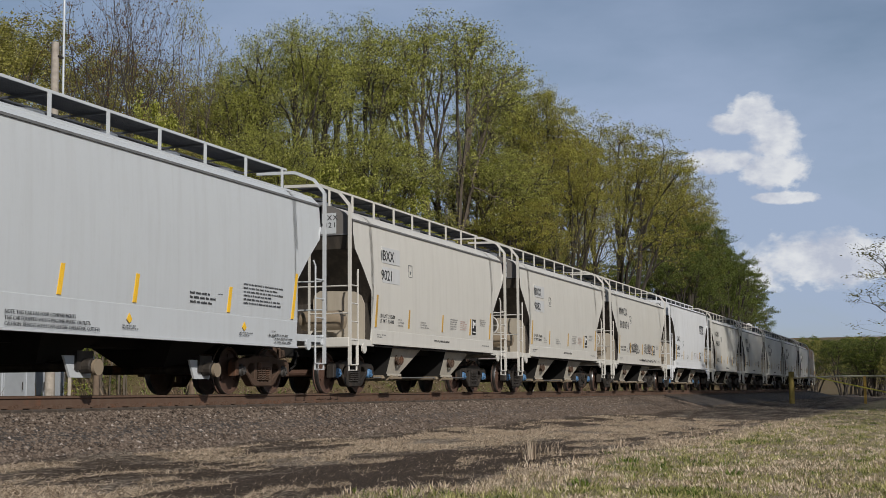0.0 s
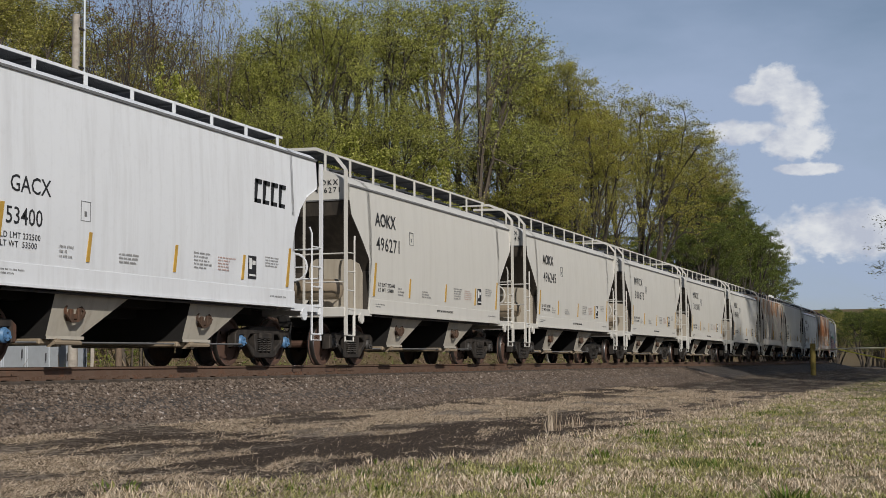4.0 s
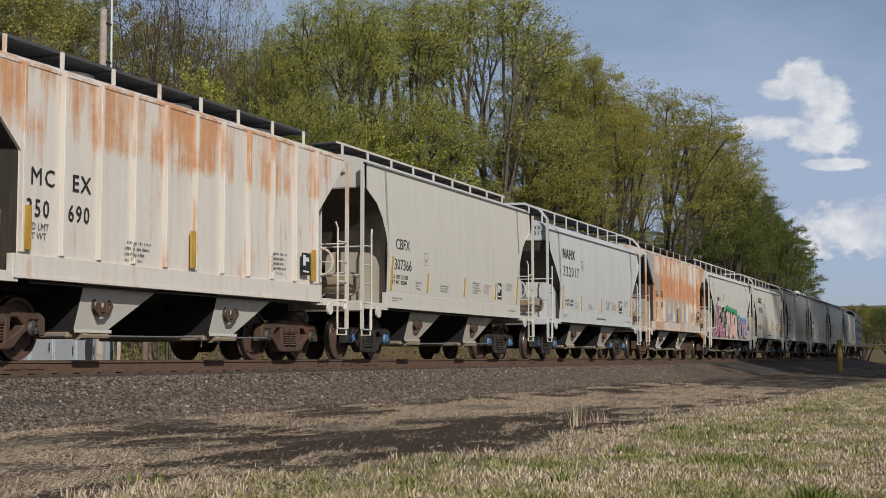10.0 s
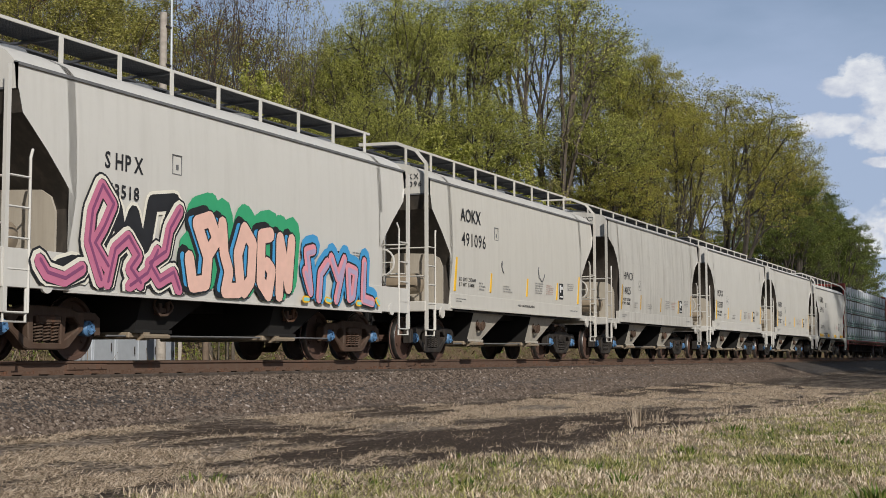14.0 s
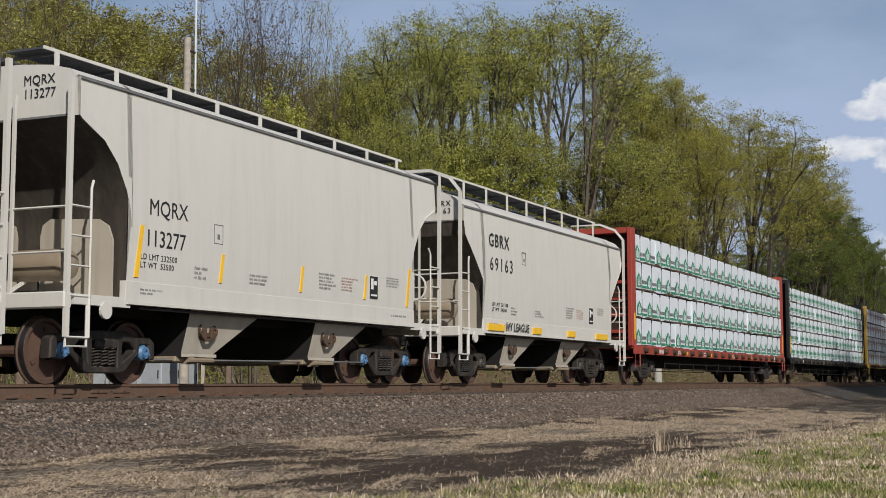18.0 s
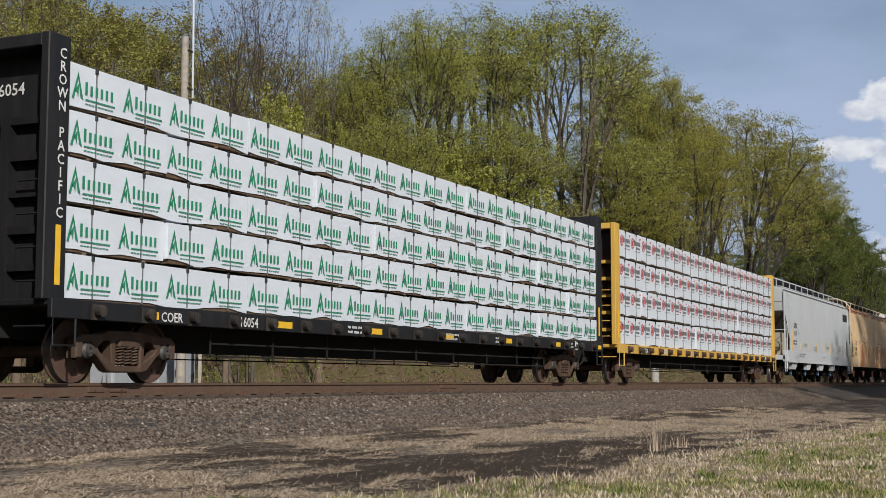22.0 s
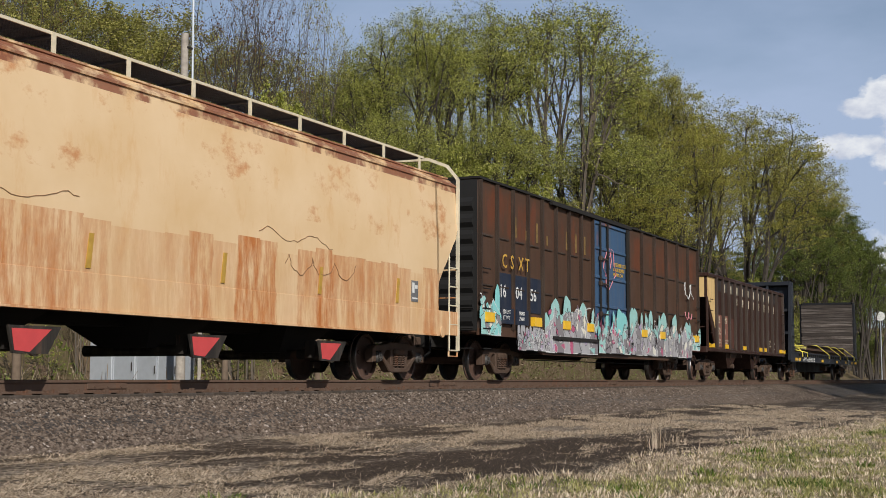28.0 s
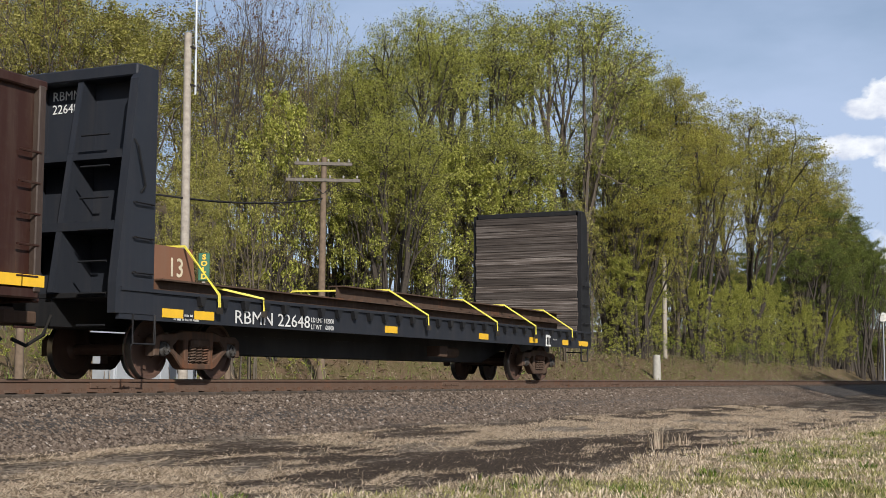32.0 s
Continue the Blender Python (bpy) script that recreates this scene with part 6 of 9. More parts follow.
# ---- bulkhead flat at the train's end, with its load of beams ----
def bulkhead_flat(k, centre, length):
    car = tagged(new("bulkhead_flat_car"), "black bulkhead flat car with white lettering and a timber-faced bulkhead", "freight car", "freight cars of the train")
    h = length / 2 - 0.5
    dk = 1.22
    part("deck", Shape().chamfer(-h, h, -1.5, 1.5, dk - 0.08, dk, 0.01).box(-h, h, -0.35, 0.35, 0.75, dk - 0.08).prism([(-h + 3.3, 0.76), (-h + 4.6, 0.42), (h - 4.6, 0.42), (h - 3.3, 0.76)], -0.34, 0.34).mesh("deck", CARBLACK), car)
    fish = [(-h, 0.84), (h, 0.84), (h, dk + 0.05), (-h, dk + 0.05)]
    part("side_sill", Shape().prism(fish, -1.56, -1.5).prism(fish, 1.5, 1.56).mesh("side_sill", CARNAVY), car)
    part("sill_cap", Shape().box(-h, h, -1.6, -1.5, dk + 0.02, dk + 0.07).box(-h, h, 1.5, 1.6, dk + 0.02, dk + 0.07).mesh("sill_cap", CARNAVY), car)
    for i in range(30):
        x = -h + 1.9 + i * (2 * h - 2.6) / 29
        part("stake_pocket", shared("pocket", lambda: Shape().prism([(-0.04, 1.1), (0.04, 1.1), (0.09, 1.245), (-0.09, 1.245)], -1.64, -1.56).mesh("stake_pocket", CARBLACK)), car, pose(x, 0, 0))
    for d in (-1, 1):
        x = d * h
        inn = x - d * 0.75
        paint_ = CARNAVY if d < 0 else CARBLACK
        bk = part("bulkhead", Shape().box(*sorted((inn, inn + d * 0.08)), -1.44, 1.44, dk, 4.42).mesh("bulkhead", paint_), car)
        for y in (-1.572, 1.432):   # side plates, buttressed outwards
            out = x + d * (0.1 if d < 0 else 0.0)
            o = [(out, 0.92), (inn, 0.92), (inn, 4.5), (inn + d * 0.3, 4.5), (inn + d * 0.46, 4.3), (out, 1.35)]
            part("side_plate", Shape().prism(o, y, y + 0.14).mesh("side_plate", paint_), bk)
        part("bulkhead_cap", Shape().chamfer(*sorted((inn, inn + d * 0.4)), -1.5, 1.5, 4.36, 4.54, 0.02).mesh("bulkhead_cap", paint_), bk)
        for z, e in ((2.1, 0.75), (3.15, 0.55)):
            part("shelf_rib", Shape().box(*sorted((inn, inn + d * e)), -1.42, 1.42, z, z + 0.12).mesh("shelf_rib", paint_), bk)
        for y in (-0.5, 0.4):
            part("buttress", Shape().prism([(inn + d * 0.9, dk), (inn, dk), (inn, 4.4), (inn + d * 0.35, 4.4)], y, y + 0.1).mesh("buttress", paint_), bk)
        for z in (0.75, 1.2, 1.65, 2.1, 2.55, 3.0, 3.45):
            part("rung", shared("flatrung", lambda: Shape().tube([(0, -1.35, 0), (0, -0.85, 0)], 0.016, 5).mesh("rung", CARBLACK)), car, pose(x + d * 0.04, 0, z))
        for z in (1.5, 2.0, 2.5):
            part("grab_iron", shared(("flatgrab", d), lambda: Shape().tube([(-d * 0.25, -1.57, 0), (-d * 0.25, -1.63, 0), (-d * 0.65, -1.63, 0), (-d * 0.65, -1.57, 0)], 0.016, 5).mesh("grab_iron", CARBLACK)), car, pose(x, 0, z))
        part("grab_iron", Shape().tube([(x - d * 0.22, -1.58, 3.4), (x - d * 0.24, -1.64, 3.3), (x - d * 0.42, -1.64, 2.75), (x - d * 0.4, -1.58, 2.65)], 0.018, 5).mesh("grab_iron", CARBLACK), car)
        part("stirrup", Shape().tube([(x - d * 0.3, -1.57, 0.92), (x - d * 0.3, -1.57, 0.5), (x - d * 0.8, -1.57, 0.5), (x - d * 0.8, -1.57, 0.92)], 0.02, 5).mesh("stirrup", CARBLACK), car)
        if d < 0:
            coupler(car, x, d)
        else:
            part("coupler", Shape().chamfer(x, x + 0.7, -0.12, 0.12, 0.76, 0.98, 0.03).mesh("coupler", TRUCK_R), car)
        truck(car, d * (h - 2.6), TRUCK_R)
    rnd = random.Random(6)
    for i in range(17):     # the boards that face the rear bulkhead
        z = dk + 0.04 + i * 0.185
        a = rnd.uniform(-0.02, 0.02)
        part("board", shared(("facing", i % 5), lambda: Shape().chamfer(-0.06, 0.0, -1.47 + a, 1.47 + a, 0, 0.178, 0.008).mesh("board", PLANK)), car, pose(h - 0.76 - rnd.uniform(0, 0.015), 0, z))
    for z in (4.0, 3.0):
        part("reflector_strip", Shape().box(h - 0.3, h - 0.1, -1.57, -1.5, z, z + 0.01).mesh("reflector_strip", CARBLACK), car)
    for x, w in ((-h + 0.98, 0.5), (-h + 1.78, 0.5), (-h + 8.0, 0.5), (-h + 12.5, 0.5), (h - 4.5, 0.5), (h - 2.2, 0.4), (h - 0.95, 0.7)):
        part("reflector_strip", Shape().box(x, x + w, -1.575, -1.5, 0.9, 1.03).mesh("reflector_strip", TAPE), car)
    lettering("RBMN 22648", 0.3, WHITEINK, car, -h + 2.83, -1.575, 0.885, width=1.42)
    lettering("LD LMT 182000\nLT WT    60800", 0.12, WHITEINK, car, -h + 5.2, -1.575, 0.99)
    small_print(car, [(-h + 1.25, 0.93, 0.6, 0.035, 2), (h - 2.9, 1.0, 0.3, 0.04, 1)], WHITEINK, -1.57)
    panel_sign(car, h - 3.4, 0.84, WHITEINK, 0.32, 0.28, -1.578)
    part("stencil_marks", Shape().box(h - 3.37, h - 3.26, -1.585, -1.58, 0.88, 1.06).box(h - 3.2, h - 3.1, -1.585, -1.58, 0.88, 1.06).mesh("stencil_marks", BLACKINK), car)
    lettering("RBMN\n22648", 0.2, WHITEINK, car, -h + 0.66, 0.31, 4.17, -90)
    part("brake_valve", Shape().box(1.2, 1.6, -1.2, -0.9, 0.5, 0.72).lathe([(0.12, -0.3), (0.12, 0.3)], 10, pose(2.1, -1.0, 0.6, 0, 0, 90)).mesh("brake_valve", TRUCK_R), car)
    MOVING.append((car, centre, Matrix()))
    # loads: flat steel beams, a standing end of one, straps over them
    steel = TRUCK_R
    lay = []
    for i, (x0, x1, y, z) in enumerate(((-h + 1.4, -1.0, -1.25, 0.0), (-2.2, h - 1.2, -1.2, 0.0), (-h + 1.8, -0.5, -0.3, 0.0), (-1.2, h - 1.0, 0.2, 0.0), (-h + 2.0, h - 1.5, 0.85, 0.0), (-2.9, h - 1.1, -1.15, 0.26))):
        ln = x1 - x0
        s = Shape().box(0, ln, 0, 0.34, 0, 0.025).box(0, ln, 0, 0.34, 0.225, 0.25).box(0, ln, 0.155, 0.185, 0.02, 0.23)
        b = tagged(new("steel_beam", s.mesh("steel_beam", steel)), "rusty steel I-beam lying on the flat car", "steel beam", "steel beams on the flat car")
        MOVING.append((b, centre, pose(x0, y, dk + 0.03 + z)))
        for d in (0.25, 0.5, 0.75):
            part("spacer", shared("spacer", lambda: Shape().box(-0.05, 0.05, 0.02, 0.32, -0.03, 0.0).mesh("spacer", POSTWOOD)), b, pose(ln * d, 0, 0))
    slab = tagged(new("steel_plate", Shape().prism([(0, 0), (1.97, 0), (1.82, 0.8), (0, 0.8)], 0, 0.9).mesh("steel_plate", RUSTPLATE)), "rusty steel girder end with a chalk mark", "steel girder")
    lettering("13", 0.42, CREAMINK, slab, 1.18, -0.006, 0.34, name="chalk_mark")
    MOVING.append((slab, centre, pose(-h + 0.8, -0.9, dk + 0.03)))
    for i, x in enumerate((-7.73, -6.47, -0.3, 3.3, 5.7, 8.3)):
        z = 0.86 if i == 0 else 0.3 if i == 1 else 0.56
        x2 = x + 0.08 if i == 0 else x - 0.8
        s = Shape().tube([(x, -1.665, 1.05), (x, -1.65, dk + 0.08), (x2, -0.93 if i < 2 else -1.16, dk + z), (x2 - 0.35, 0.85, dk + z), (x2 - 0.4, 1.6, dk)], 0.024, 4)
        st = tagged(new("tie_down_strap", s.mesh("tie_down_strap", STRAP)), "yellow tie-down strap over the steel beams", "strap", "straps on the flat car")
        part("buckle", Shape().box(x - 0.05, x + 0.05, -1.695, -1.64, 1.0, 1.1).mesh("buckle", TRUCK), st)
        MOVING.append((st, centre, Matrix()))


# ---- the train ----
GAPS = [-177.03, -164.12, -151.38, -138.81, -125.96, -113.49, -100.6, -88.0, -75.05, -62.07, -49.95, -37.24, -24.22, -11.76, 0.63, 13.27, 25.88, 38.44, 51.21, 63.87,
        87.74, 112.05, 136.0, 154.95, 175.4, 195.95, 211.4, 232.45]


def middle(k):
    return (GAPS[k - 1] + GAPS[k]) / 2, GAPS[k] - GAPS[k - 1]


N = 12.7
plain_label = "pale grey two-bay covered hopper with black stencilled lettering"
hopper(0, GAPS[0] - 10.0, 20.0, NEWGREY, "", "", "long pale grey covered hopper with pneumatic outlets", bays=4, frame=TRUCK_R, end=False, eave=3.93)
for k, mark, number, body, extra in (
        (1, "IBXX", "9021", GREY, dict(cap=CAPBLUE)), (2, "IBXX", "9082", GREY, dict(cap=CAPBLUE)), (3, "MWCX", "300874", GREY, {}),
        (4, "GACX", "53400", WHITE, dict(bent=False, small=True, cap=CAPBLUE)), (5, "AOKX", "496271", GREY, {}), (6, "AOKX", "496245", GREY, dict(load="232700", light="53300", shift=0.33)),
        (7, "MWCX", "300675", GREY, dict(shift=0.3)), (8, "MWCX", "302041", GREY, dict(load="223500", light="52500", shift=0.2)), (9, "AOKX", "496174", GREY, {}),
        (11, "CBFX", "307366", GREY_B, dict(bent=False, small=True, cap=CAPBLUE)), (12, "NAHX", "322017", BLUEGREY, dict(cap=CAPBLUE, load="232700", light="53300")),
        (15, "AOKX", "491096", GREY_B, dict(cap=CAPBLUE, strip=TAPE, shift=0.25)), (16, "HWCX", "14005", SMOKE, dict(bent=False, small=True, cap=CAPBLUE)),
        (17, "MQRX", "113097", GREY, dict(bent=False, small=True, cap=CAPBLUE, strip=TAPE)), (18, "MQRX", "113277", GREY, dict(bent=False, small=True, cap=CAPBLUE, strip=TAPE)),
        (19, "GBRX", "69163", GREY, dict(load="231700", light="54300", upright=False))):
    c, _ = middle(k)
    car = hopper(k, c - (0.2 if k == 19 else 0.0), N, body, mark, number, {"white car paint": "white two-bay covered hopper with black lettering", "cool grey car paint": "cool grey two-bay covered hopper, lightly rust-stained",
                                               "beige grey car paint": "beige grey two-bay covered hopper with yellow reflector strips", "sooty grey car paint": "soot-stained grey two-bay covered hopper"}.get(body.name, plain_label), **extra)
    if k == 3:
        scrawl(car, -2.4, 1.55, 1.9, 0.45, -1.612, BLACKINK, 1, 22, 0.008)
        scrawl(car, 0.6, 1.55, 1.9, 0.5, -1.612, BLACKINK, 5, 18, 0.008)
        scrawl(car, 0.0, 1.24, 3.2, 0.14, -1.632, BLACKINK, 2, 26, 0.008)
    if k == 4:              # the owner's sign, as plain strokes
        s = Shape()
        for i in range(4):
            x = 2.9 + i * 0.32
            s.prism([(x, 3.0), (x + 0.1, 3.0), (x + 0.16, 3.45), (x + 0.06, 3.45)], -1.6, -1.58).prism([(x + 0.02, 3.0), (x + 0.26, 3.0), (x + 0.27, 3.08), (x + 0.03, 3.08)], -1.6, -1.58)
            s.prism([(x + 0.06, 3.37), (x + 0.3, 3.37), (x + 0.31, 3.45), (x + 0.07, 3.45)], -1.6, -1.58)
        part("owner_sign", s.mesh("owner_sign", BLACKINK), car)
    if k == 15:
        scrawl(car, -1.6, 2.0, 0.3, 0.35, -1.625, INKGREY, 3, 2)
        scrawl(car, 0.9, 1.95, 0.5, 0.4, -1.625, INKGREY, 4, 3)
    if k == 19:
        for x in (-4.3, -1.55, 0.9, 3.15):
            part("reflector_strip", Shape().box(x, x + (0.95 if x < -4 or x > 3 else 0.55), -1.645, -1.6, 1.18, 1.33).mesh("reflector_strip", TAPE), car)
        lettering("IVY LEAGUE", 0.27, BLACKINK, car, -3.25, -1.636, 1.2, name="hand_lettering")
for k, number, body, label in ((10, "350690", RUSTY, "old ribbed grey covered hopper streaked with rust"), (13, "350647", RUSTY2, "old ribbed covered hopper, orange with rust, patched grey")):
    c, _ = middle(k)
    car = hopper(k, c + (0.2 if k == 10 else -0.25), 12.7, body, "MCEX", number, label, kind="ribbed", frame=TRUCK_R, eave=4.06, bent=False)
    if k == 13:
        GP = (2 * 4.42 - 0.1) / 10      # from post to post
        GX = -4.42 + 0.05 + 2 * GP + 0.07
        for i in range(5):
            part("grey_patch", Shape().box(GX + i * GP - 0.03, GX + GP - 0.1 + i * GP, -1.575, -1.55, 1.47, 2.42).mesh("grey_patch", PATCH), car, None, "fresh grey paint patch")
        part("grey_patch", Shape().box(-4.05, -3.2, -1.575, -1.55, 2.5, 3.2).mesh("grey_patch", PATCH), car)
c, _ = middle(14)
car = hopper(14, c, 13.0, GREY, "SHPX", "", "pale grey covered hopper with a graffiti mural along its side", bent=False, frame=TRUCK_R, cap=CAPBLUE, small=False, upright=False)
P = SPRAY
# three sprayed pieces side by side: rose and black, peach with a green cloud, small pink and blue
black = [[(-3.95, 1.75), (-3.7, 2.15), (-3.55, 1.6), (-3.3, 2.1), (-3.15, 1.7)], [(-3.0, 1.7), (-2.85, 2.3), (-2.3, 2.38), (-2.5, 1.95)], [(-4.9, 1.22), (-4.6, 1.3), (-4.4, 1.2)]]
throw_up(car, black, -1.632, 0.13, [(P["cream"], 0.05, (0, 0)), (BLACKINK, 0.0, (0, 0))], 0.98)
rose = [[(-4.05, 1.1), (-4.32, 1.62), (-4.26, 2.05), (-4.05, 2.42), (-3.8, 2.18), (-4.0, 1.85), (-4.2, 1.6), (-3.9, 1.3)], [(-3.9, 1.08), (-3.75, 1.55), (-3.45, 1.75), (-3.2, 1.5), (-3.4, 1.3), (-3.15, 1.1)],
        [(-5.3, 1.3), (-5.15, 1.14), (-4.8, 1.08), (-4.45, 1.25)], [(-2.2, 2.25), (-2.45, 1.95), (-2.55, 1.6), (-2.95, 1.4), (-2.7, 1.15), (-2.35, 1.3), (-2.2, 1.05)], [(-3.4, 1.05), (-3.0, 1.25), (-2.75, 1.6)]]
throw_up(car, rose, -1.64, 0.1, [(BLACKINK, 0.1, (0, 0)), (P["cream"], 0.065, (0, 0)), (BLACKINK, 0.02, (0.02, -0.01)), (P["rosy"], 0.0, (0, 0)), (P["plum"], -0.075, (0.02, 0.02))], 0.98)
peach = [[(-1.95, 1.55), (-1.85, 1.15), (-1.5, 1.2), (-1.45, 1.6), (-1.75, 2.1), (-1.4, 2.2), (-1.2, 1.9), (-1.45, 1.65)], [(-1.05, 2.15), (-1.0, 1.7), (-0.85, 1.4), (-0.95, 1.1), (-0.55, 1.12)], [(-0.5, 1.15), (-0.6, 1.7), (-0.4, 2.12), (-0.15, 1.9), (-0.2, 1.3), (-0.4, 1.12)],
         [(0.4, 2.1), (0.12, 2.05), (0.1, 1.3), (0.35, 1.1), (0.45, 1.5), (0.3, 1.6)], [(0.7, 1.1), (0.72, 2.05), (1.0, 1.25), (1.1, 2.05)]]
throw_up(car, peach, -1.65, 0.125, [(P["green"], 0.16, (0.02, 0.14)), (BLACKINK, 0.045, (-0.14, 0.04)), (P["sky"], -0.06, (-0.17, 0.03)), (BLACKINK, 0.03, (0, 0)), (P["peach"], 0.0, (0, 0))], 0.98)
small = [[(1.55, 1.55), (1.75, 1.2), (1.6, 1.9), (1.85, 1.95)], [(2.05, 1.1), (2.1, 1.55), (2.35, 1.75)], [(2.5, 1.85), (2.75, 1.5), (3.0, 1.85), (2.7, 1.1)], [(3.2, 1.2), (3.15, 1.7), (3.45, 1.65), (3.35, 1.2), (3.2, 1.15)], [(3.8, 1.85), (3.75, 1.15), (4.15, 1.1)]]
throw_up(car, small, -1.666, 0.1, [(P["sky"], 0.11, (0.03, 0.07)), (BLACKINK, 0.035, (0, 0)), (P["pink"], 0.0, (0, 0)), (P["lilac"], -0.055, (0.03, -0.03))], 0.98)
throw_up(car, [[(1.5, 1.06), (1.65, 1.06)], [(2.3, 1.08), (2.45, 1.06)], [(3.5, 1.06), (3.62, 1.06)], [(4.3, 1.15), (4.4, 1.08)]], -1.682, 0.06, [(TAPE, 0.0, (0, 0)), (P["aqua"], -0.03, (0.02, 0))], 0.98)

c, ln = middle(20)
h = lumber_car(20, c, ln, CARRED, "WRWK", "120474", "red centerbeam flat car loaded with wrapped lumber")
lumber_load(c, h, "house", GREENINK, 1.085, "lumber bundle in white wrap printed with green house marks")
c, ln = middle(21)
h = lumber_car(21, c, ln, CARBLACK, "COER", "816054", "black centerbeam flat car loaded with wrapped lumber", "CROWN PACIFIC")
lumber_load(c, h, "peak", GREENINK, 1.085, "lumber bundle in white wrap printed with green peaks", 5)
c, ln = middle(22)
h = lumber_car(22, c, ln, CARYELLOW, "TTZX", "863957", "yellow centerbeam flat car loaded with wrapped lumber")
lumber_load(c, h, "ring", REDPRINT, 1.085, "lumber bundle in white wrap printed with red rings")
c, ln = middle(23)
car = hopper(23, c + 0.3, 19.5, NEWGREY, "GPLX", "76147", "long clean grey covered hopper with four bays", bays=4, small=True, strip=TAPE, bent=False, frame=TRUCK_R)
s = Shape()
for i in range(4):
    x = 7.35 + i * 0.36
    s.prism([(x, 3.36), (x + 0.22, 3.36), (x + 0.3, 3.76), (x + 0.08, 3.76)], -1.6, -1.57)
part("owner_sign", s.mesh("owner_sign", BLACKINK), car)
c, ln = middle(24)
car = hopper(24, c, 20.3, CREAM, "CCBX", "71064", "long cream covered hopper, faded and streaked with rust", bays=4, small=True, frame=TRUCK_R, strip=TAPE)
scrawl(car, 1.6, 2.3, 2.6, 0.24, -1.612, GHOST, 12, 5, 0.007)
scrawl(car, 2.4, 1.75, 2.6, 0.4, -1.612, GHOST, 14, 9, 0.006)
scrawl(car, -5.2, 2.3, 2.6, 0.2, -1.612, GHOST, 9, 4, 0.007)
stripes(car, (-8.42,), 1.46, 2.28, TAPE_D, 0.1, lean=0.14)
stripes(car, (-5.6, -2.6, 0.6, 3.6, 6.6), 1.5, 1.98, TAPE_D, 0.1, lean=0.06)
c, ln = middle(25)
boxcar(25, c, ln)
c, ln = middle(26)
open_hopper(26, c - 0.2, ln - 0.5)
c, ln = middle(27)
bulkhead_flat(27, c, ln)


# ---- ground ----
def smooth(a, b, v):
    t = min(1.0, max(0.0, (v - a) / (b - a)))
    return t * t * (3 - 2 * t)


def off_line(x, y):
    """How far a place lies from the track's middle: + beyond it, - on the camera's side."""
    if x < BEND_X:
        return y - TRACK_Y
    return BEND_R - math.hypot(x - BEND_X, y - TRACK_Y - BEND_R)


def ground_z(x, y):
    d = off_line(x, y)
    if d < 0:
        pts = ((-80, -1.25), (-20, -1.15), (-11.7, -1.1), (-7.7, -0.98), (-5.0, -0.86), (-3.6, -0.78), (-2.2, -0.5), (-1.6, -0.36), (0, -0.36))
        z = pts[0][1] if d < pts[0][0] else 0
        for (a, za), (b, zb) in zip(pts[:-1], pts[1:]):
            if a <= d <= b:
                z = za + (zb - za) * (d - a) / (b - a)
        return z + 0.03 * noise.noise(Vector((x * 0.35, y * 0.35, 0))) * (1 if d < -3.2 else 0.2) + 30 * smooth(420, 800, x) * smooth(-8, -60, d)
    z = -0.36 - 0.25 * smooth(1.6, 3.4, d)
    start = 12.0 - 6.5 * smooth(34, 58, x)
    z += 2.0 * smooth(start, start + 5.5, d)
    far = 1 - 0.75 * smooth(230, 420, x)
    open_ = 1 - 0.93 * smooth(52, 100, x - 0.55 * d)
    z += far * (4.0 * smooth(start + 4, 32, d) * (0.4 + 0.6 * open_) + open_ * (25.0 + 22 * (1 - smooth(30, 120, x))) * smooth(19, 105, d) + 10 * open_ * smooth(100, 260, d))
    return z + 0.12 * noise.noise(Vector((x * 0.2, y * 0.2, 3))) * smooth(3.5, 8, d) + 30 * smooth(420, 800, x)


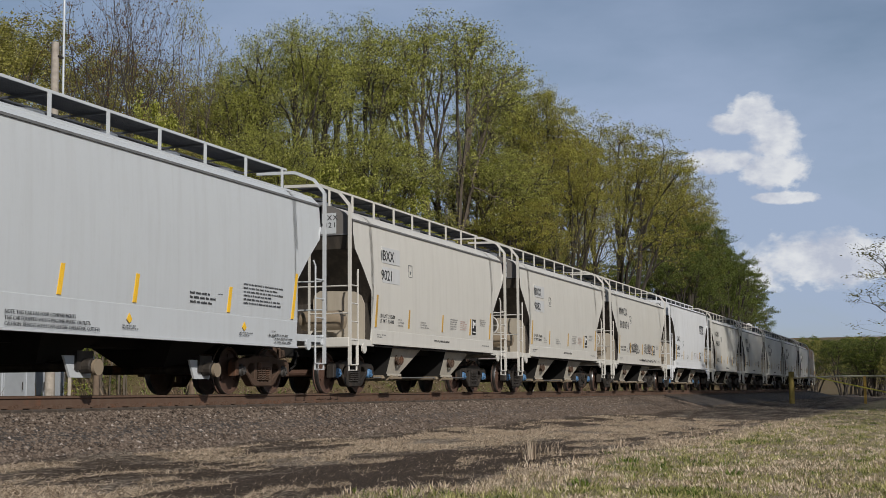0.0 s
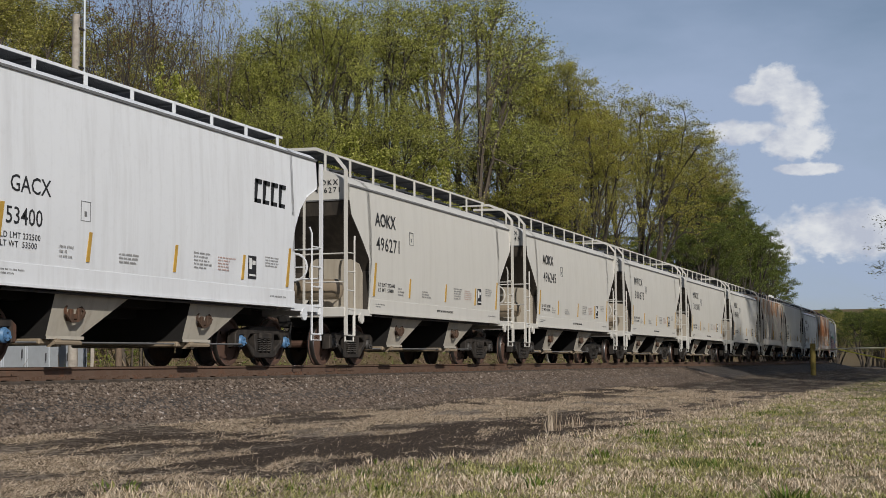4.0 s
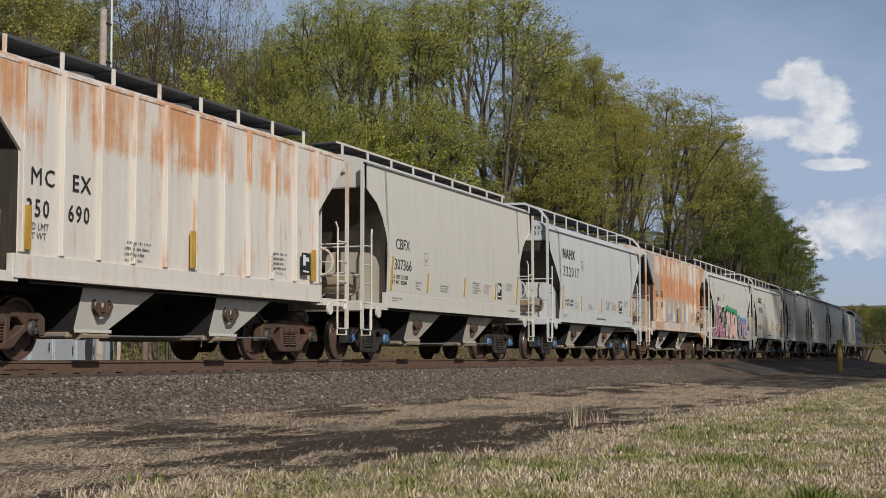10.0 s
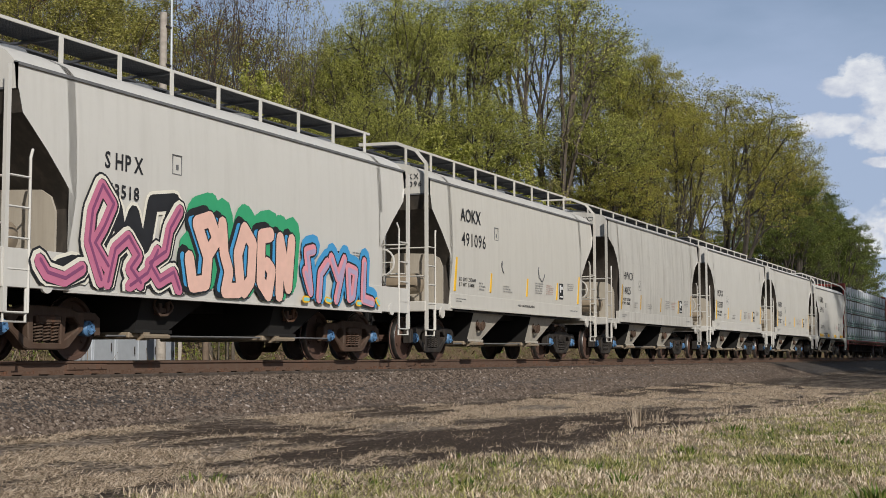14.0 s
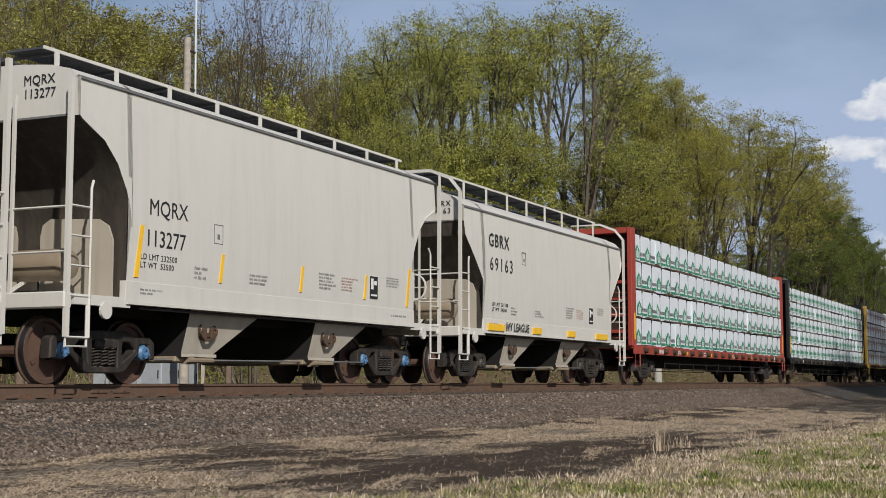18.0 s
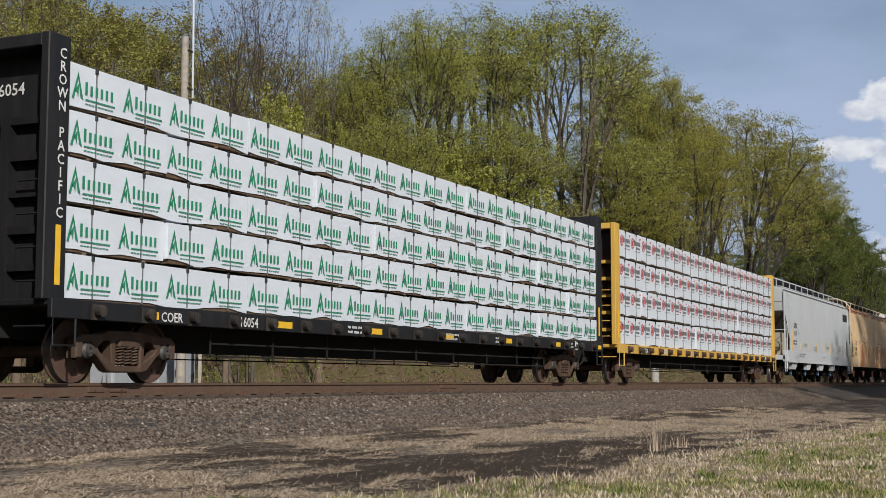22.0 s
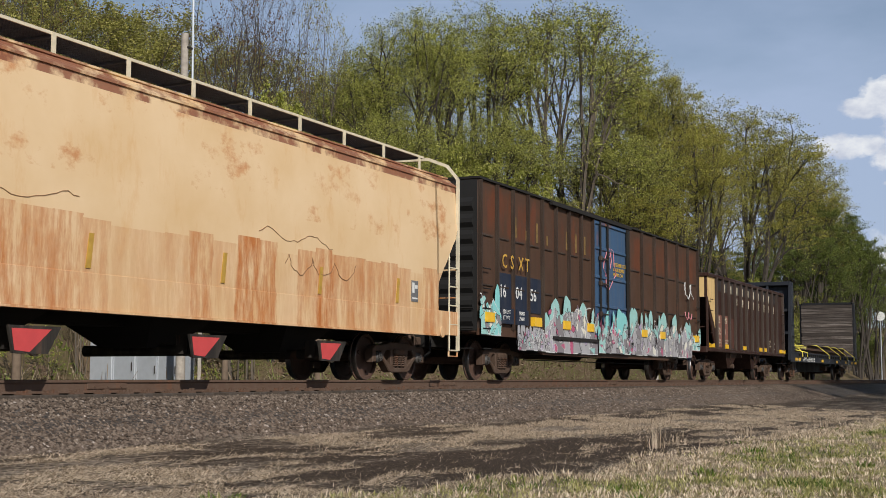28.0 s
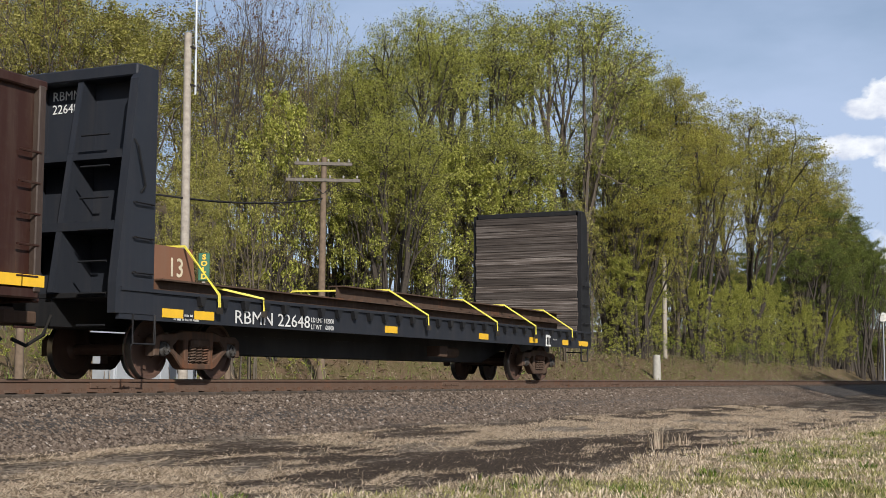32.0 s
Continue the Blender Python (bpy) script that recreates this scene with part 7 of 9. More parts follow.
def ground_material():
    m, nt, b = nodes_of("trackside ground")
    geo = nt.nodes.new("ShaderNodeNewGeometry")
    sep = nt.nodes.new("ShaderNodeSeparateXYZ")
    nt.links.new(geo.outputs["Position"], sep.inputs[0])
    pos = geo.outputs["Position"]
    mp = nt.nodes.new("ShaderNodeMapping")
    mp.inputs["Scale"].default_value = (0.35, 1.5, 1)
    nt.links.new(pos, mp.inputs["Vector"])
    lying = tex_noise(nt, mp.outputs[0], 1.1, 7, 0.62)
    fine = tex_noise(nt, pos, 22.0, 5, 0.7)
    mid = tex_noise(nt, pos, 1.3, 6, 0.6)

    def wob(amount, off):
        a = nt.nodes.new("ShaderNodeMath")
        a.operation = "MULTIPLY_ADD"
        nt.links.new(mid, a.inputs[0])
        a.inputs[1].default_value = amount
        nt.links.new(sep.outputs["Y"], a.inputs[2])
        s = nt.nodes.new("ShaderNodeMapRange")
        s.inputs["From Min"].default_value, s.inputs["From Max"].default_value = off
        nt.links.new(a.outputs[0], s.inputs["Value"])
        return s.outputs[0]

    grit = ramp(nt, tex_noise(nt, pos, 55.0, 3, 0.7), [(0.35, (0, 0, 0)), (0.7, (1, 1, 1))])
    cinder = mixc(nt, grit, (0.018, 0.0135, 0.01), (0.15, 0.112, 0.084))
    mp3 = nt.nodes.new("ShaderNodeMapping")
    mp3.inputs["Scale"].default_value = (5.0, 34.0, 1)
    nt.links.new(pos, mp3.inputs["Vector"])
    fibre = tex_noise(nt, mp3.outputs[0], 1.0, 5, 0.75)
    fib = ramp(nt, fibre, [(0.36, (0, 0, 0)), (0.62, (1, 1, 1))])
    straw = mixc(nt, fib, (0.055, 0.042, 0.03), mixc(nt, fine, (0.33, 0.265, 0.2), (0.62, 0.52, 0.41)))
    mp2 = nt.nodes.new("ShaderNodeMapping")
    mp2.inputs["Scale"].default_value = (3.0, 9.0, 1)
    nt.links.new(pos, mp2.inputs["Vector"])
    wisps = tex_noise(nt, mp2.outputs[0], 2.0, 6, 0.7)
    both = nt.nodes.new("ShaderNodeMath")
    both.operation = "MULTIPLY_ADD"
    nt.links.new(wisps, both.inputs[0])
    both.inputs[1].default_value = 1.3
    sub = nt.nodes.new("ShaderNodeMath")
    sub.operation = "SUBTRACT"
    nt.links.new(lying, sub.inputs[0])
    sub.inputs[1].default_value = 0.65
    nt.links.new(sub.outputs[0], both.inputs[2])
    lying = both.outputs[0]

    def near_place(cx, cy, rx, ry, gain):
        m_ = nt.nodes.new("ShaderNodeMapping")
        m_.inputs["Scale"].default_value = (1 / rx, 1 / ry, 0)
        m_.inputs["Location"].default_value = (-cx / rx, -cy / ry, 0)
        nt.links.new(pos, m_.inputs["Vector"])
        ln = nt.nodes.new("ShaderNodeVectorMath")
        ln.operation = "LENGTH"
        nt.links.new(m_.outputs[0], ln.inputs[0])
        r_ = nt.nodes.new("ShaderNodeMapRange")
        r_.inputs["From Min"].default_value, r_.inputs["From Max"].default_value = 1.2, 0.4
        r_.inputs["To Max"].default_value = gain
        nt.links.new(ln.outputs["Value"], r_.inputs["Value"])
        return r_.outputs[0]

    # a dark cinder patch with little straw, and the drifts of straw round it
    for place in ((18.0, 6.4, 7.5, 1.5, -0.2), (14.2, 8.6, 1.9, 1.5, -0.13), (16.9, 8.3, 1.1, 0.8, 0.2), (25.0, 8.3, 6.5, 0.95, 0.24), (34.0, 7.2, 8.0, 1.0, 0.2), (8.8, 8.2, 3.9, 2.3, 0.1), (36.0, 9.6, 18.0, 0.7, -0.2)):
        ad = nt.nodes.new("ShaderNodeMath")
        ad.operation = "ADD"
        nt.links.new(lying, ad.inputs[0])
        nt.links.new(near_place(*place), ad.inputs[1])
        lying = ad.outputs[0]
    dirt = mixc(nt, ramp(nt, lying, [(0.44, (0, 0, 0)), (0.53, (0.35, 0.35, 0.35)), (0.68, (1, 1, 1))]), cinder, straw)
    green = mixc(nt, ramp(nt, mid, [(0.4, (0, 0, 0)), (0.62, (1, 1, 1))]), mixc(nt, grit, (0.1, 0.075, 0.045), (0.6, 0.48, 0.35)), mixc(nt, grit, (0.06, 0.058, 0.022), (0.44, 0.39, 0.2)))
    litter = mixc(nt, ramp(nt, mid, [(0.4, (0, 0, 0)), (0.7, (1, 1, 1))]), mixc(nt, fine, (0.06, 0.04, 0.025), (0.27, 0.185, 0.12)), mixc(nt, fine, (0.05, 0.05, 0.016), (0.2, 0.18, 0.07)))
    gravel = mixc(nt, fine, (0.05, 0.042, 0.037), (0.17, 0.145, 0.125))
    c = mixc(nt, wob(1.6, (5.3, 6.0)), green, dirt)
    c = mixc(nt, wob(0.9, (10.5, 11.0)), c, gravel)
    c = mixc(nt, wob(1.5, (18.0, 19.0)), c, litter)
    nt.links.new(c, b.inputs["Base Color"])
    b.inputs["Roughness"].default_value = 0.95
    b.inputs["Specular IOR Level"].default_value = 0.08
    bump(nt, b, fine, 1.0, 0.06)
    return m


GROUND = ground_material()


def ground():
    def axis(fine0, fine1, step, lo, hi):
        out = list(np.arange(fine0, fine1 + 1e-6, step))
        s, v = step, fine1
        while v < hi:
            s *= 1.25
            v += s
            out.append(v)
        s, v = step, fine0
        while v > lo:
            s *= 1.25
            v -= s
            out.insert(0, v)
        return out
    xs = axis(-6, 130, 1.0, -2500, 3000)
    ys = axis(-8, 40, 0.45, -2500, 2500)
    vs = [(x, y, ground_z(x, y)) for x in xs for y in ys]
    n = len(ys)
    fs = [(i * n + j, (i + 1) * n + j, (i + 1) * n + j + 1, i * n + j + 1) for i in range(len(xs) - 1) for j in range(n - 1)]
    me = bpy.data.meshes.new("ground")
    me.from_pydata(vs, [], fs)
    me.materials.append(GROUND)
    me.shade_smooth()
    tagged(new("ground", me), "trackside ground of cinders, straw and dry grass below a wooded bank", "ground", kind="structure")


ground()


# ---- track ----
def sweep(name, profile, material, s0, s1, step=4.0):
    """A profile of (offset, z) drawn along the line."""
    vs, fs, n = [], [], len(profile)
    ss = [s0, BEND_X] + list(np.arange(BEND_X + step, s1, step)) if s1 > BEND_X else [s0, s1]
    for s in ss:
        x, y, a = line_at(s)
        vs += [(x - o * math.sin(a), y + o * math.cos(a), z) for o, z in profile]
    for i in range(len(ss) - 1):
        fs += [(i * n + k, (i + 1) * n + k, (i + 1) * n + (k + 1) % n, i * n + (k + 1) % n) for k in range(n)]
    return Shape().add(vs, fs + [tuple(range(n)), tuple(range((len(ss) - 1) * n, len(ss) * n))]).mesh(name, material)


track = tagged(new("track"), "single railway track, rusty rails on wooden ties in stone ballast", "railway track", kind="structure")
for side in (-1, 1):
    o = side * 0.753
    prof = [(o - 0.075, -0.186), (o + 0.075, -0.186), (o + 0.075, -0.172), (o + 0.011, -0.145), (o + 0.011, -0.048), (o + 0.037, -0.036), (o + 0.037, -0.009), (o + 0.026, -0.002), (o - 0.026, -0.002), (o - 0.037, -0.009), (o - 0.037, -0.036), (o - 0.011, -0.048), (o - 0.011, -0.145), (o - 0.075, -0.172)]
    part("rail", sweep("rail", prof, RAILSIDE, -120, 520), track)
    part("rail_head", sweep("rail_head", [(o - 0.024, -0.0035), (o + 0.024, -0.0035), (o + 0.02, 0.0), (o - 0.02, 0.0)], RAILTOP, -120, 520), track)
for x in (16.2, 28.1, 40.0, 51.9):
    part("joint_bar", shared("joint", lambda: Shape().chamfer(-0.45, 0.45, -0.03, 0.03, -0.135, -0.05, 0.01).lathe([(0.016, -0.045), (0.016, -0.03)], 6, pose(-0.3, 0, -0.095)).lathe([(0.016, -0.045), (0.016, -0.03)], 6, pose(0, 0, -0.095))
                             .lathe([(0.016, -0.045), (0.016, -0.03)], 6, pose(0.3, 0, -0.095)).mesh("joint_bar", RAILSIDE)), track, pose(x, TRACK_Y - 0.753, 0))


def ballast():
    prof = [(-3.75, -0.82), (-3.3, -0.72), (-2.6, -0.52), (-1.75, -0.33), (-1.45, -0.27), (1.45, -0.27), (1.9, -0.32), (3.2, -0.62), (3.4, -1.0), (-3.75, -1.0)]
    m, nt, b = nodes_of("crushed stone ballast")
    geo = nt.nodes.new("ShaderNodeNewGeometry")
    v = nt.nodes.new("ShaderNodeTexVoronoi")
    v.inputs["Scale"].default_value = 19.0
    nt.links.new(geo.outputs["Position"], v.inputs["Vector"])
    blot = tex_noise(nt, geo.outputs["Position"], 0.8, 5)
    bw = nt.nodes.new("ShaderNodeSeparateColor")
    nt.links.new(v.outputs["Color"], bw.inputs[0])
    c = ramp(nt, bw.outputs[0], [(0.0, (0.018, 0.014, 0.011)), (0.5, (0.06, 0.047, 0.037)), (0.85, (0.11, 0.088, 0.07)), (1.0, (0.2, 0.165, 0.14))])
    c = mixc(nt, ramp(nt, blot, [(0.4, (0, 0, 0)), (0.75, (0.5, 0.5, 0.5))]), c, (0.06, 0.05, 0.042))
    nt.links.new(c, b.inputs["Base Color"])
    b.inputs["Roughness"].default_value = 0.9
    bump(nt, b, v.outputs["Distance"], 1.0, 0.05)
    tagged(new("ballast", sweep("ballast", prof, m, -120, 520)), "bank of crushed grey brown stone under the track", "ballast", kind="structure")


ballast()


def island_material(name, stops, rough=0.9, translucent=0.0):
    m, nt, b = nodes_of(name)
    geo = nt.nodes.new("ShaderNodeNewGeometry")
    c = ramp(nt, geo.outputs["Random Per Island"], stops)
    nt.links.new(c, b.inputs["Base Color"])
    b.inputs["Roughness"].default_value = rough
    b.inputs["Specular IOR Level"].default_value = 0.12
    if translucent:
        tr, mx = nt.nodes.new("ShaderNodeBsdfTranslucent"), nt.nodes.new("ShaderNodeMixShader")
        nt.links.new(c, tr.inputs["Color"])
        mx.inputs[0].default_value = translucent
        nt.links.new(b.outputs[0], mx.inputs[1])
        nt.links.new(tr.outputs[0], mx.inputs[2])
        nt.links.new(mx.outputs[0], nt.nodes["Material Output"].inputs["Surface"])
    return m


def mesh_from(name, vs, fs, material):
    me = bpy.data.meshes.new(name)
    me.from_pydata(vs, [], fs)
    me.materials.append(material)
    return me


def stones():
    rs = np.random.RandomState(4)
    stone = island_material("loose stones", [(0.0, (0.05, 0.037, 0.028)), (0.5, (0.125, 0.095, 0.074)), (0.96, (0.19, 0.15, 0.118)), (1.0, (0.36, 0.31, 0.27))])
    vs, fs = [], []
    octa = np.array([(1, 0, 0), (-1, 0, 0), (0, 1, 0), (0, -1, 0), (0, 0, 1), (0, 0, -1)], float)
    tri = ((0, 2, 4), (2, 1, 4), (1, 3, 4), (3, 0, 4), (2, 0, 5), (1, 2, 5), (3, 1, 5), (0, 3, 5))
    prof = ((-4.4, -0.85), (-3.75, -0.82), (-3.3, -0.72), (-2.6, -0.54), (-1.75, -0.33), (-1.45, -0.27), (-0.9, -0.27))
    for i in range(62000):
        x = 8 + 56 * rs.rand() ** 1.7
        d = -0.95 - 2.9 * rs.rand() if rs.rand() < 0.94 else -3.2 - 1.2 * rs.rand()
        z = np.interp(d, [p[0] for p in prof], [p[1] for p in prof])
        r = 0.014 + 0.019 * rs.rand() + 0.0002 * x
        p = octa * (0.7 + 0.6 * rs.rand(6, 1)) * r * np.array([1.2, 1.0, 0.8])
        a = rs.rand() * 6.3
        ca, sa = math.cos(a), math.sin(a)
        k = len(vs)
        for q in p:
            vs.append((x + q[0] * ca - q[1] * sa, TRACK_Y + d + q[0] * sa + q[1] * ca, z + 0.008 + q[2]))
        fs += [(k + t[0], k + t[1], k + t[2]) for t in tri]
    tagged(new("ballast_stones", mesh_from("ballast_stones", vs, fs, stone)), "loose crushed stones on the ballast slope", "stones", kind="stuff")


stones()


def grass():
    rs = np.random.RandomState(9)
    mat_ = island_material("dry and fresh grass", [(0.0, (0.84, 0.71, 0.55)), (0.5, (0.66, 0.52, 0.37)), (0.8, (0.34, 0.26, 0.16)), (1.0, (0.12, 0.1, 0.045))], 0.8, 0.15)
    straw = island_material("dead straw", [(0.0, (0.66, 0.54, 0.41)), (0.45, (0.42, 0.33, 0.235)), (0.8, (0.2, 0.15, 0.1)), (1.0, (0.1, 0.075, 0.05))], 0.9, 0.15)
    green = island_material("fresh green weeds", [(0.0, (0.05, 0.1, 0.015)), (0.7, (0.15, 0.21, 0.035)), (1.0, (0.3, 0.28, 0.1))], 0.6, 0.3)

    def blade(vs, fs, x, y, z, h, w, lean, a):
        dx, dy = math.cos(a), math.sin(a)
        px, py = -dy * w, dx * w
        k = len(vs)
        mx, my = x + dx * lean * 0.35, y + dy * lean * 0.35
        vs += [(x - px, y - py, z), (x + px, y + py, z), (mx + px * 0.7, my + py * 0.7, z + h * 0.6), (mx - px * 0.7, my - py * 0.7, z + h * 0.6), (x + dx * lean, y + dy * lean, z + h)]
        fs += [(k, k + 1, k + 2, k + 3), (k + 3, k + 2, k + 4)]

    def edge_at(x):
        return 5.0 + 1.0 * smooth(13, 9, x) + 0.4 * noise.noise(Vector((x * 0.35, 7, 0))) + 0.3 * noise.noise(Vector((x * 1.3, 3, 0))) - 0.02 * max(0, x - 20)

    olive = island_material("half green grass", [(0.0, (0.55, 0.5, 0.24)), (0.5, (0.38, 0.36, 0.13)), (1.0, (0.13, 0.13, 0.04))], 0.8, 0.2)
    kinds = {"dry": ([], []), "olive": ([], []), "green": ([], [])}
    n = 0
    while n < 11500:        # short tufts, dead, half green and fresh by patches
        r = 7.5 + 70 * rs.rand() ** 1.75
        az = radians(0.3 + 44 * rs.rand())
        x, y = r * math.cos(az), r * math.sin(az)
        edge = edge_at(x)
        if y > edge + 0.25 or y < -1.5 or (y > edge - 0.7 and rs.rand() < 0.4):
            continue
        n += 1
        patch = noise.noise(Vector((x * 0.5, y * 0.7, 11))) + 0.5 * noise.noise(Vector((x * 2.1, y * 2.1, 4))) + 0.25 * rs.randn()
        what = "green" if patch > 0.62 else "olive" if patch > 0.02 else "dry"
        vs, fs = kinds[what]
        z0 = ground_z(x, y) - 0.008
        big = (0.035 + 0.06 * rs.rand()) * (1.25 if what == "green" else 1.0)
        rad = 0.05 + 0.07 * rs.rand() + 0.002 * r
        for _ in range(11):
            a, q = rs.rand() * 6.3, rad * rs.rand()
            h = big * (0.35 + 0.65 * rs.rand())
            blade(vs, fs, x + q * math.cos(a), y + q * math.sin(a), z0, h, 0.003 + 0.003 * rs.rand() + 0.00012 * r, h * (0.3 + 1.3 * rs.rand()), a + rs.normal(0, 0.8))
    vs, fs = kinds["dry"]
    for i in range(30000):      # a flat mat of dead blades between them
        r = 7.5 + 50 * rs.rand() ** 1.7
        az = radians(0.3 + 42 * rs.rand())
        x, y = r * math.cos(az), r * math.sin(az)
        if -1.5 < y < edge_at(x) + 0.1:
            blade(vs, fs, x, y, ground_z(x, y) + 0.002, 0.006 + 0.03 * rs.rand() ** 2, 0.0025 + 0.002 * rs.rand() + 0.00009 * r, 0.04 + 0.08 * rs.rand(), rs.rand() * 6.3)
    for i in range(420):        # ragged dead clumps along the edge of the dirt
        x = 8 + 40 * rs.rand() ** 1.4
        y = edge_at(x) + 0.3 - 0.9 * rs.rand()
        hh = 0.06 + 0.09 * rs.rand() ** 2
        for _ in range(14):
            a, r = rs.rand() * 6.3, 0.12 * rs.rand()
            h = hh * (0.4 + 0.6 * rs.rand())
            blade(vs, fs, x + r * math.cos(a), y + r * math.sin(a), ground_z(x, y) - 0.01, h, 0.003 + 0.00012 * x, h * (0.3 + 1.2 * rs.rand()), a + rs.normal(0, 0.6))
    for what, m_, label in (("dry", mat_, "matted dead grass beside the track"), ("olive", olive, "half green grass among the dead"), ("green", green, "fresh green shoots coming through dead grass")):
        tagged(new("grass", mesh_from("grass", *kinds[what], m_)), label, "grass", kind="stuff")
    # straw that lies flat on the cinders, in drifts combed along the line
    vs, fs = [], []
    n = 0
    while n < 130000:
        x, y = 7 + 38 * rs.rand() ** 1.5, 4.4 + 5.6 * rs.rand()
        den = 1.2 * noise.noise(Vector((x * 0.45, y * 1.7, 5))) + 0.9 * noise.noise(Vector((x * 1.3, y * 4.5, 9)))
        for cx, cy, rx_, ry_, gain in ((18.0, 6.4, 7.5, 1.5, -0.4), (14.2, 8.6, 1.9, 1.5, -0.25), (16.9, 8.3, 1.1, 0.8, 0.4), (25.0, 8.3, 6.5, 0.95, 0.45), (34.0, 7.2, 8.0, 1.0, 0.4), (8.8, 8.2, 3.9, 2.3, 0.15)):
            q = ((x - cx) / rx_) ** 2 + ((y - cy) / ry_) ** 2
            if q < 1.3:
                den += gain * min(1.0, 1.7 - 1.3 * q)
        if rs.rand() > 0.02 + 0.98 * min(1.0, max(0.0, 0.25 + 1.6 * den)):
            continue
        a = rs.normal(0, 0.45) + (3.14 if rs.rand() < 0.5 else 0)
        ln, w = 0.025 + 0.06 * rs.rand(), 0.0016 + 0.0016 * rs.rand() + 0.00006 * x
        z = ground_z(x, y) + 0.006 + 0.012 * rs.rand()
        k = len(vs)
        dx, dy = math.cos(a), math.sin(a)
        up = rs.rand() ** 3 * 0.05
        vs += [(x - dy * w, y + dx * w, z), (x + dy * w, y - dx * w, z), (x + dx * ln, y + dy * ln, z + up)]
        vs.append((x + dx * ln * 0.5 - dy * w, y + dy * ln * 0.5 + dx * w, z + up * 0.5 + w))
        fs += [(k, k + 1, k + 2), (k, k + 2, k + 3)]
        n += 1
    tagged(new("straw", mesh_from("straw", vs, fs, straw)), "dead straw lying in drifts on dark cinders", "straw", kind="stuff")
    # tall dead tufts
    for x, y, hh, cnt in ((19.9, 5.8, 0.42, 70), (21.0, 5.75, 0.3, 40), (25.0, 5.6, 0.26, 40), (31.0, 5.2, 0.3, 40)):
        vs, fs = [], []
        for i in range(cnt):
            a = rs.rand() * 6.3
            r = 0.22 * rs.rand()
            h = hh * (0.45 + 0.55 * rs.rand())
            blade(vs, fs, r * math.cos(a), r * math.sin(a) * 0.8, 0, h, 0.005, h * (0.1 + 0.5 * rs.rand()), rs.rand() * 6.3)
        ob = tagged(new("grass_tuft", mesh_from("grass_tuft", vs, fs, straw)), "tall tuft of dead straw-coloured grass", "grass tuft", kind="stuff")
        ob.matrix_basis = pose(x, y, ground_z(x, y) - 0.01)
    for x, y, hh, cnt in ((11.3, 1.35, 0.2, 60), (9.7, 1.6, 0.14, 40), (11.6, 3.5, 0.12, 30), (9.4, 6.3, 0.1, 24), (15.5, 3.9, 0.12, 30), (20.0, 4.4, 0.16, 40), (18.0, 2.6, 0.12, 30), (10.4, 4.5, 0.11, 30)):
        vs, fs = [], []
        for i in range(cnt):
            a = rs.rand() * 6.3
            r = 0.25 * rs.rand()
            h = hh * (0.5 + 0.5 * rs.rand())
            blade(vs, fs, r * math.cos(a), r * math.sin(a), 0, h, 0.013, h * (0.3 + 0.7 * rs.rand()), a + rs.rand() - 0.5)
        ob = tagged(new("green_weed", mesh_from("green_weed", vs, fs, green)), "low clump of fresh green weeds in dry grass", "weed", kind="stuff")
        ob.matrix_basis = pose(x, y, ground_z(x, y) - 0.01)


grass()


# ---- trees ----
BARK = plain("dark grey brown bark", (0.065, 0.053, 0.042), 0.95, var=0.5, scale=5)
BARK_P = plain("pale grey brown bark", (0.13, 0.105, 0.08), 0.95, var=0.45, scale=5)
LEAF = island_material("young yellow green leaves", [(0.0, (0.09, 0.1, 0.02)), (0.35, (0.24, 0.255, 0.045)), (0.75, (0.46, 0.47, 0.1)), (1.0, (0.66, 0.64, 0.22))], 0.5, 0.38)
LEAF_G = island_material("fresh green leaves", [(0.0, (0.045, 0.065, 0.012)), (0.5, (0.16, 0.21, 0.035)), (1.0, (0.42, 0.46, 0.11))], 0.5, 0.3)
LEAF_D = island_material("dark green leaves", [(0.0, (0.035, 0.05, 0.012)), (0.5, (0.11, 0.14, 0.03)), (0.9, (0.2, 0.235, 0.055)), (1.0, (0.38, 0.4, 0.12))], 0.5, 0.32)
LEAF_O = island_material("olive gold young leaves", [(0.0, (0.11, 0.1, 0.022)), (0.45, (0.29, 0.28, 0.05)), (0.93, (0.52, 0.48, 0.1)), (1.0, (0.3, 0.13, 0.06))], 0.5, 0.3)
LEAF_B = island_material("olive brown young leaves", [(0.0, (0.13, 0.125, 0.03)), (0.5, (0.28, 0.265, 0.06)), (1.0, (0.46, 0.42, 0.14))], 0.6, 0.3)
LEAF_R = island_material("red brown buds", [(0.0, (0.1, 0.04, 0.025)), (0.6, (0.17, 0.1, 0.04)), (1.0, (0.2, 0.16, 0.05))], 0.7, 0.3)


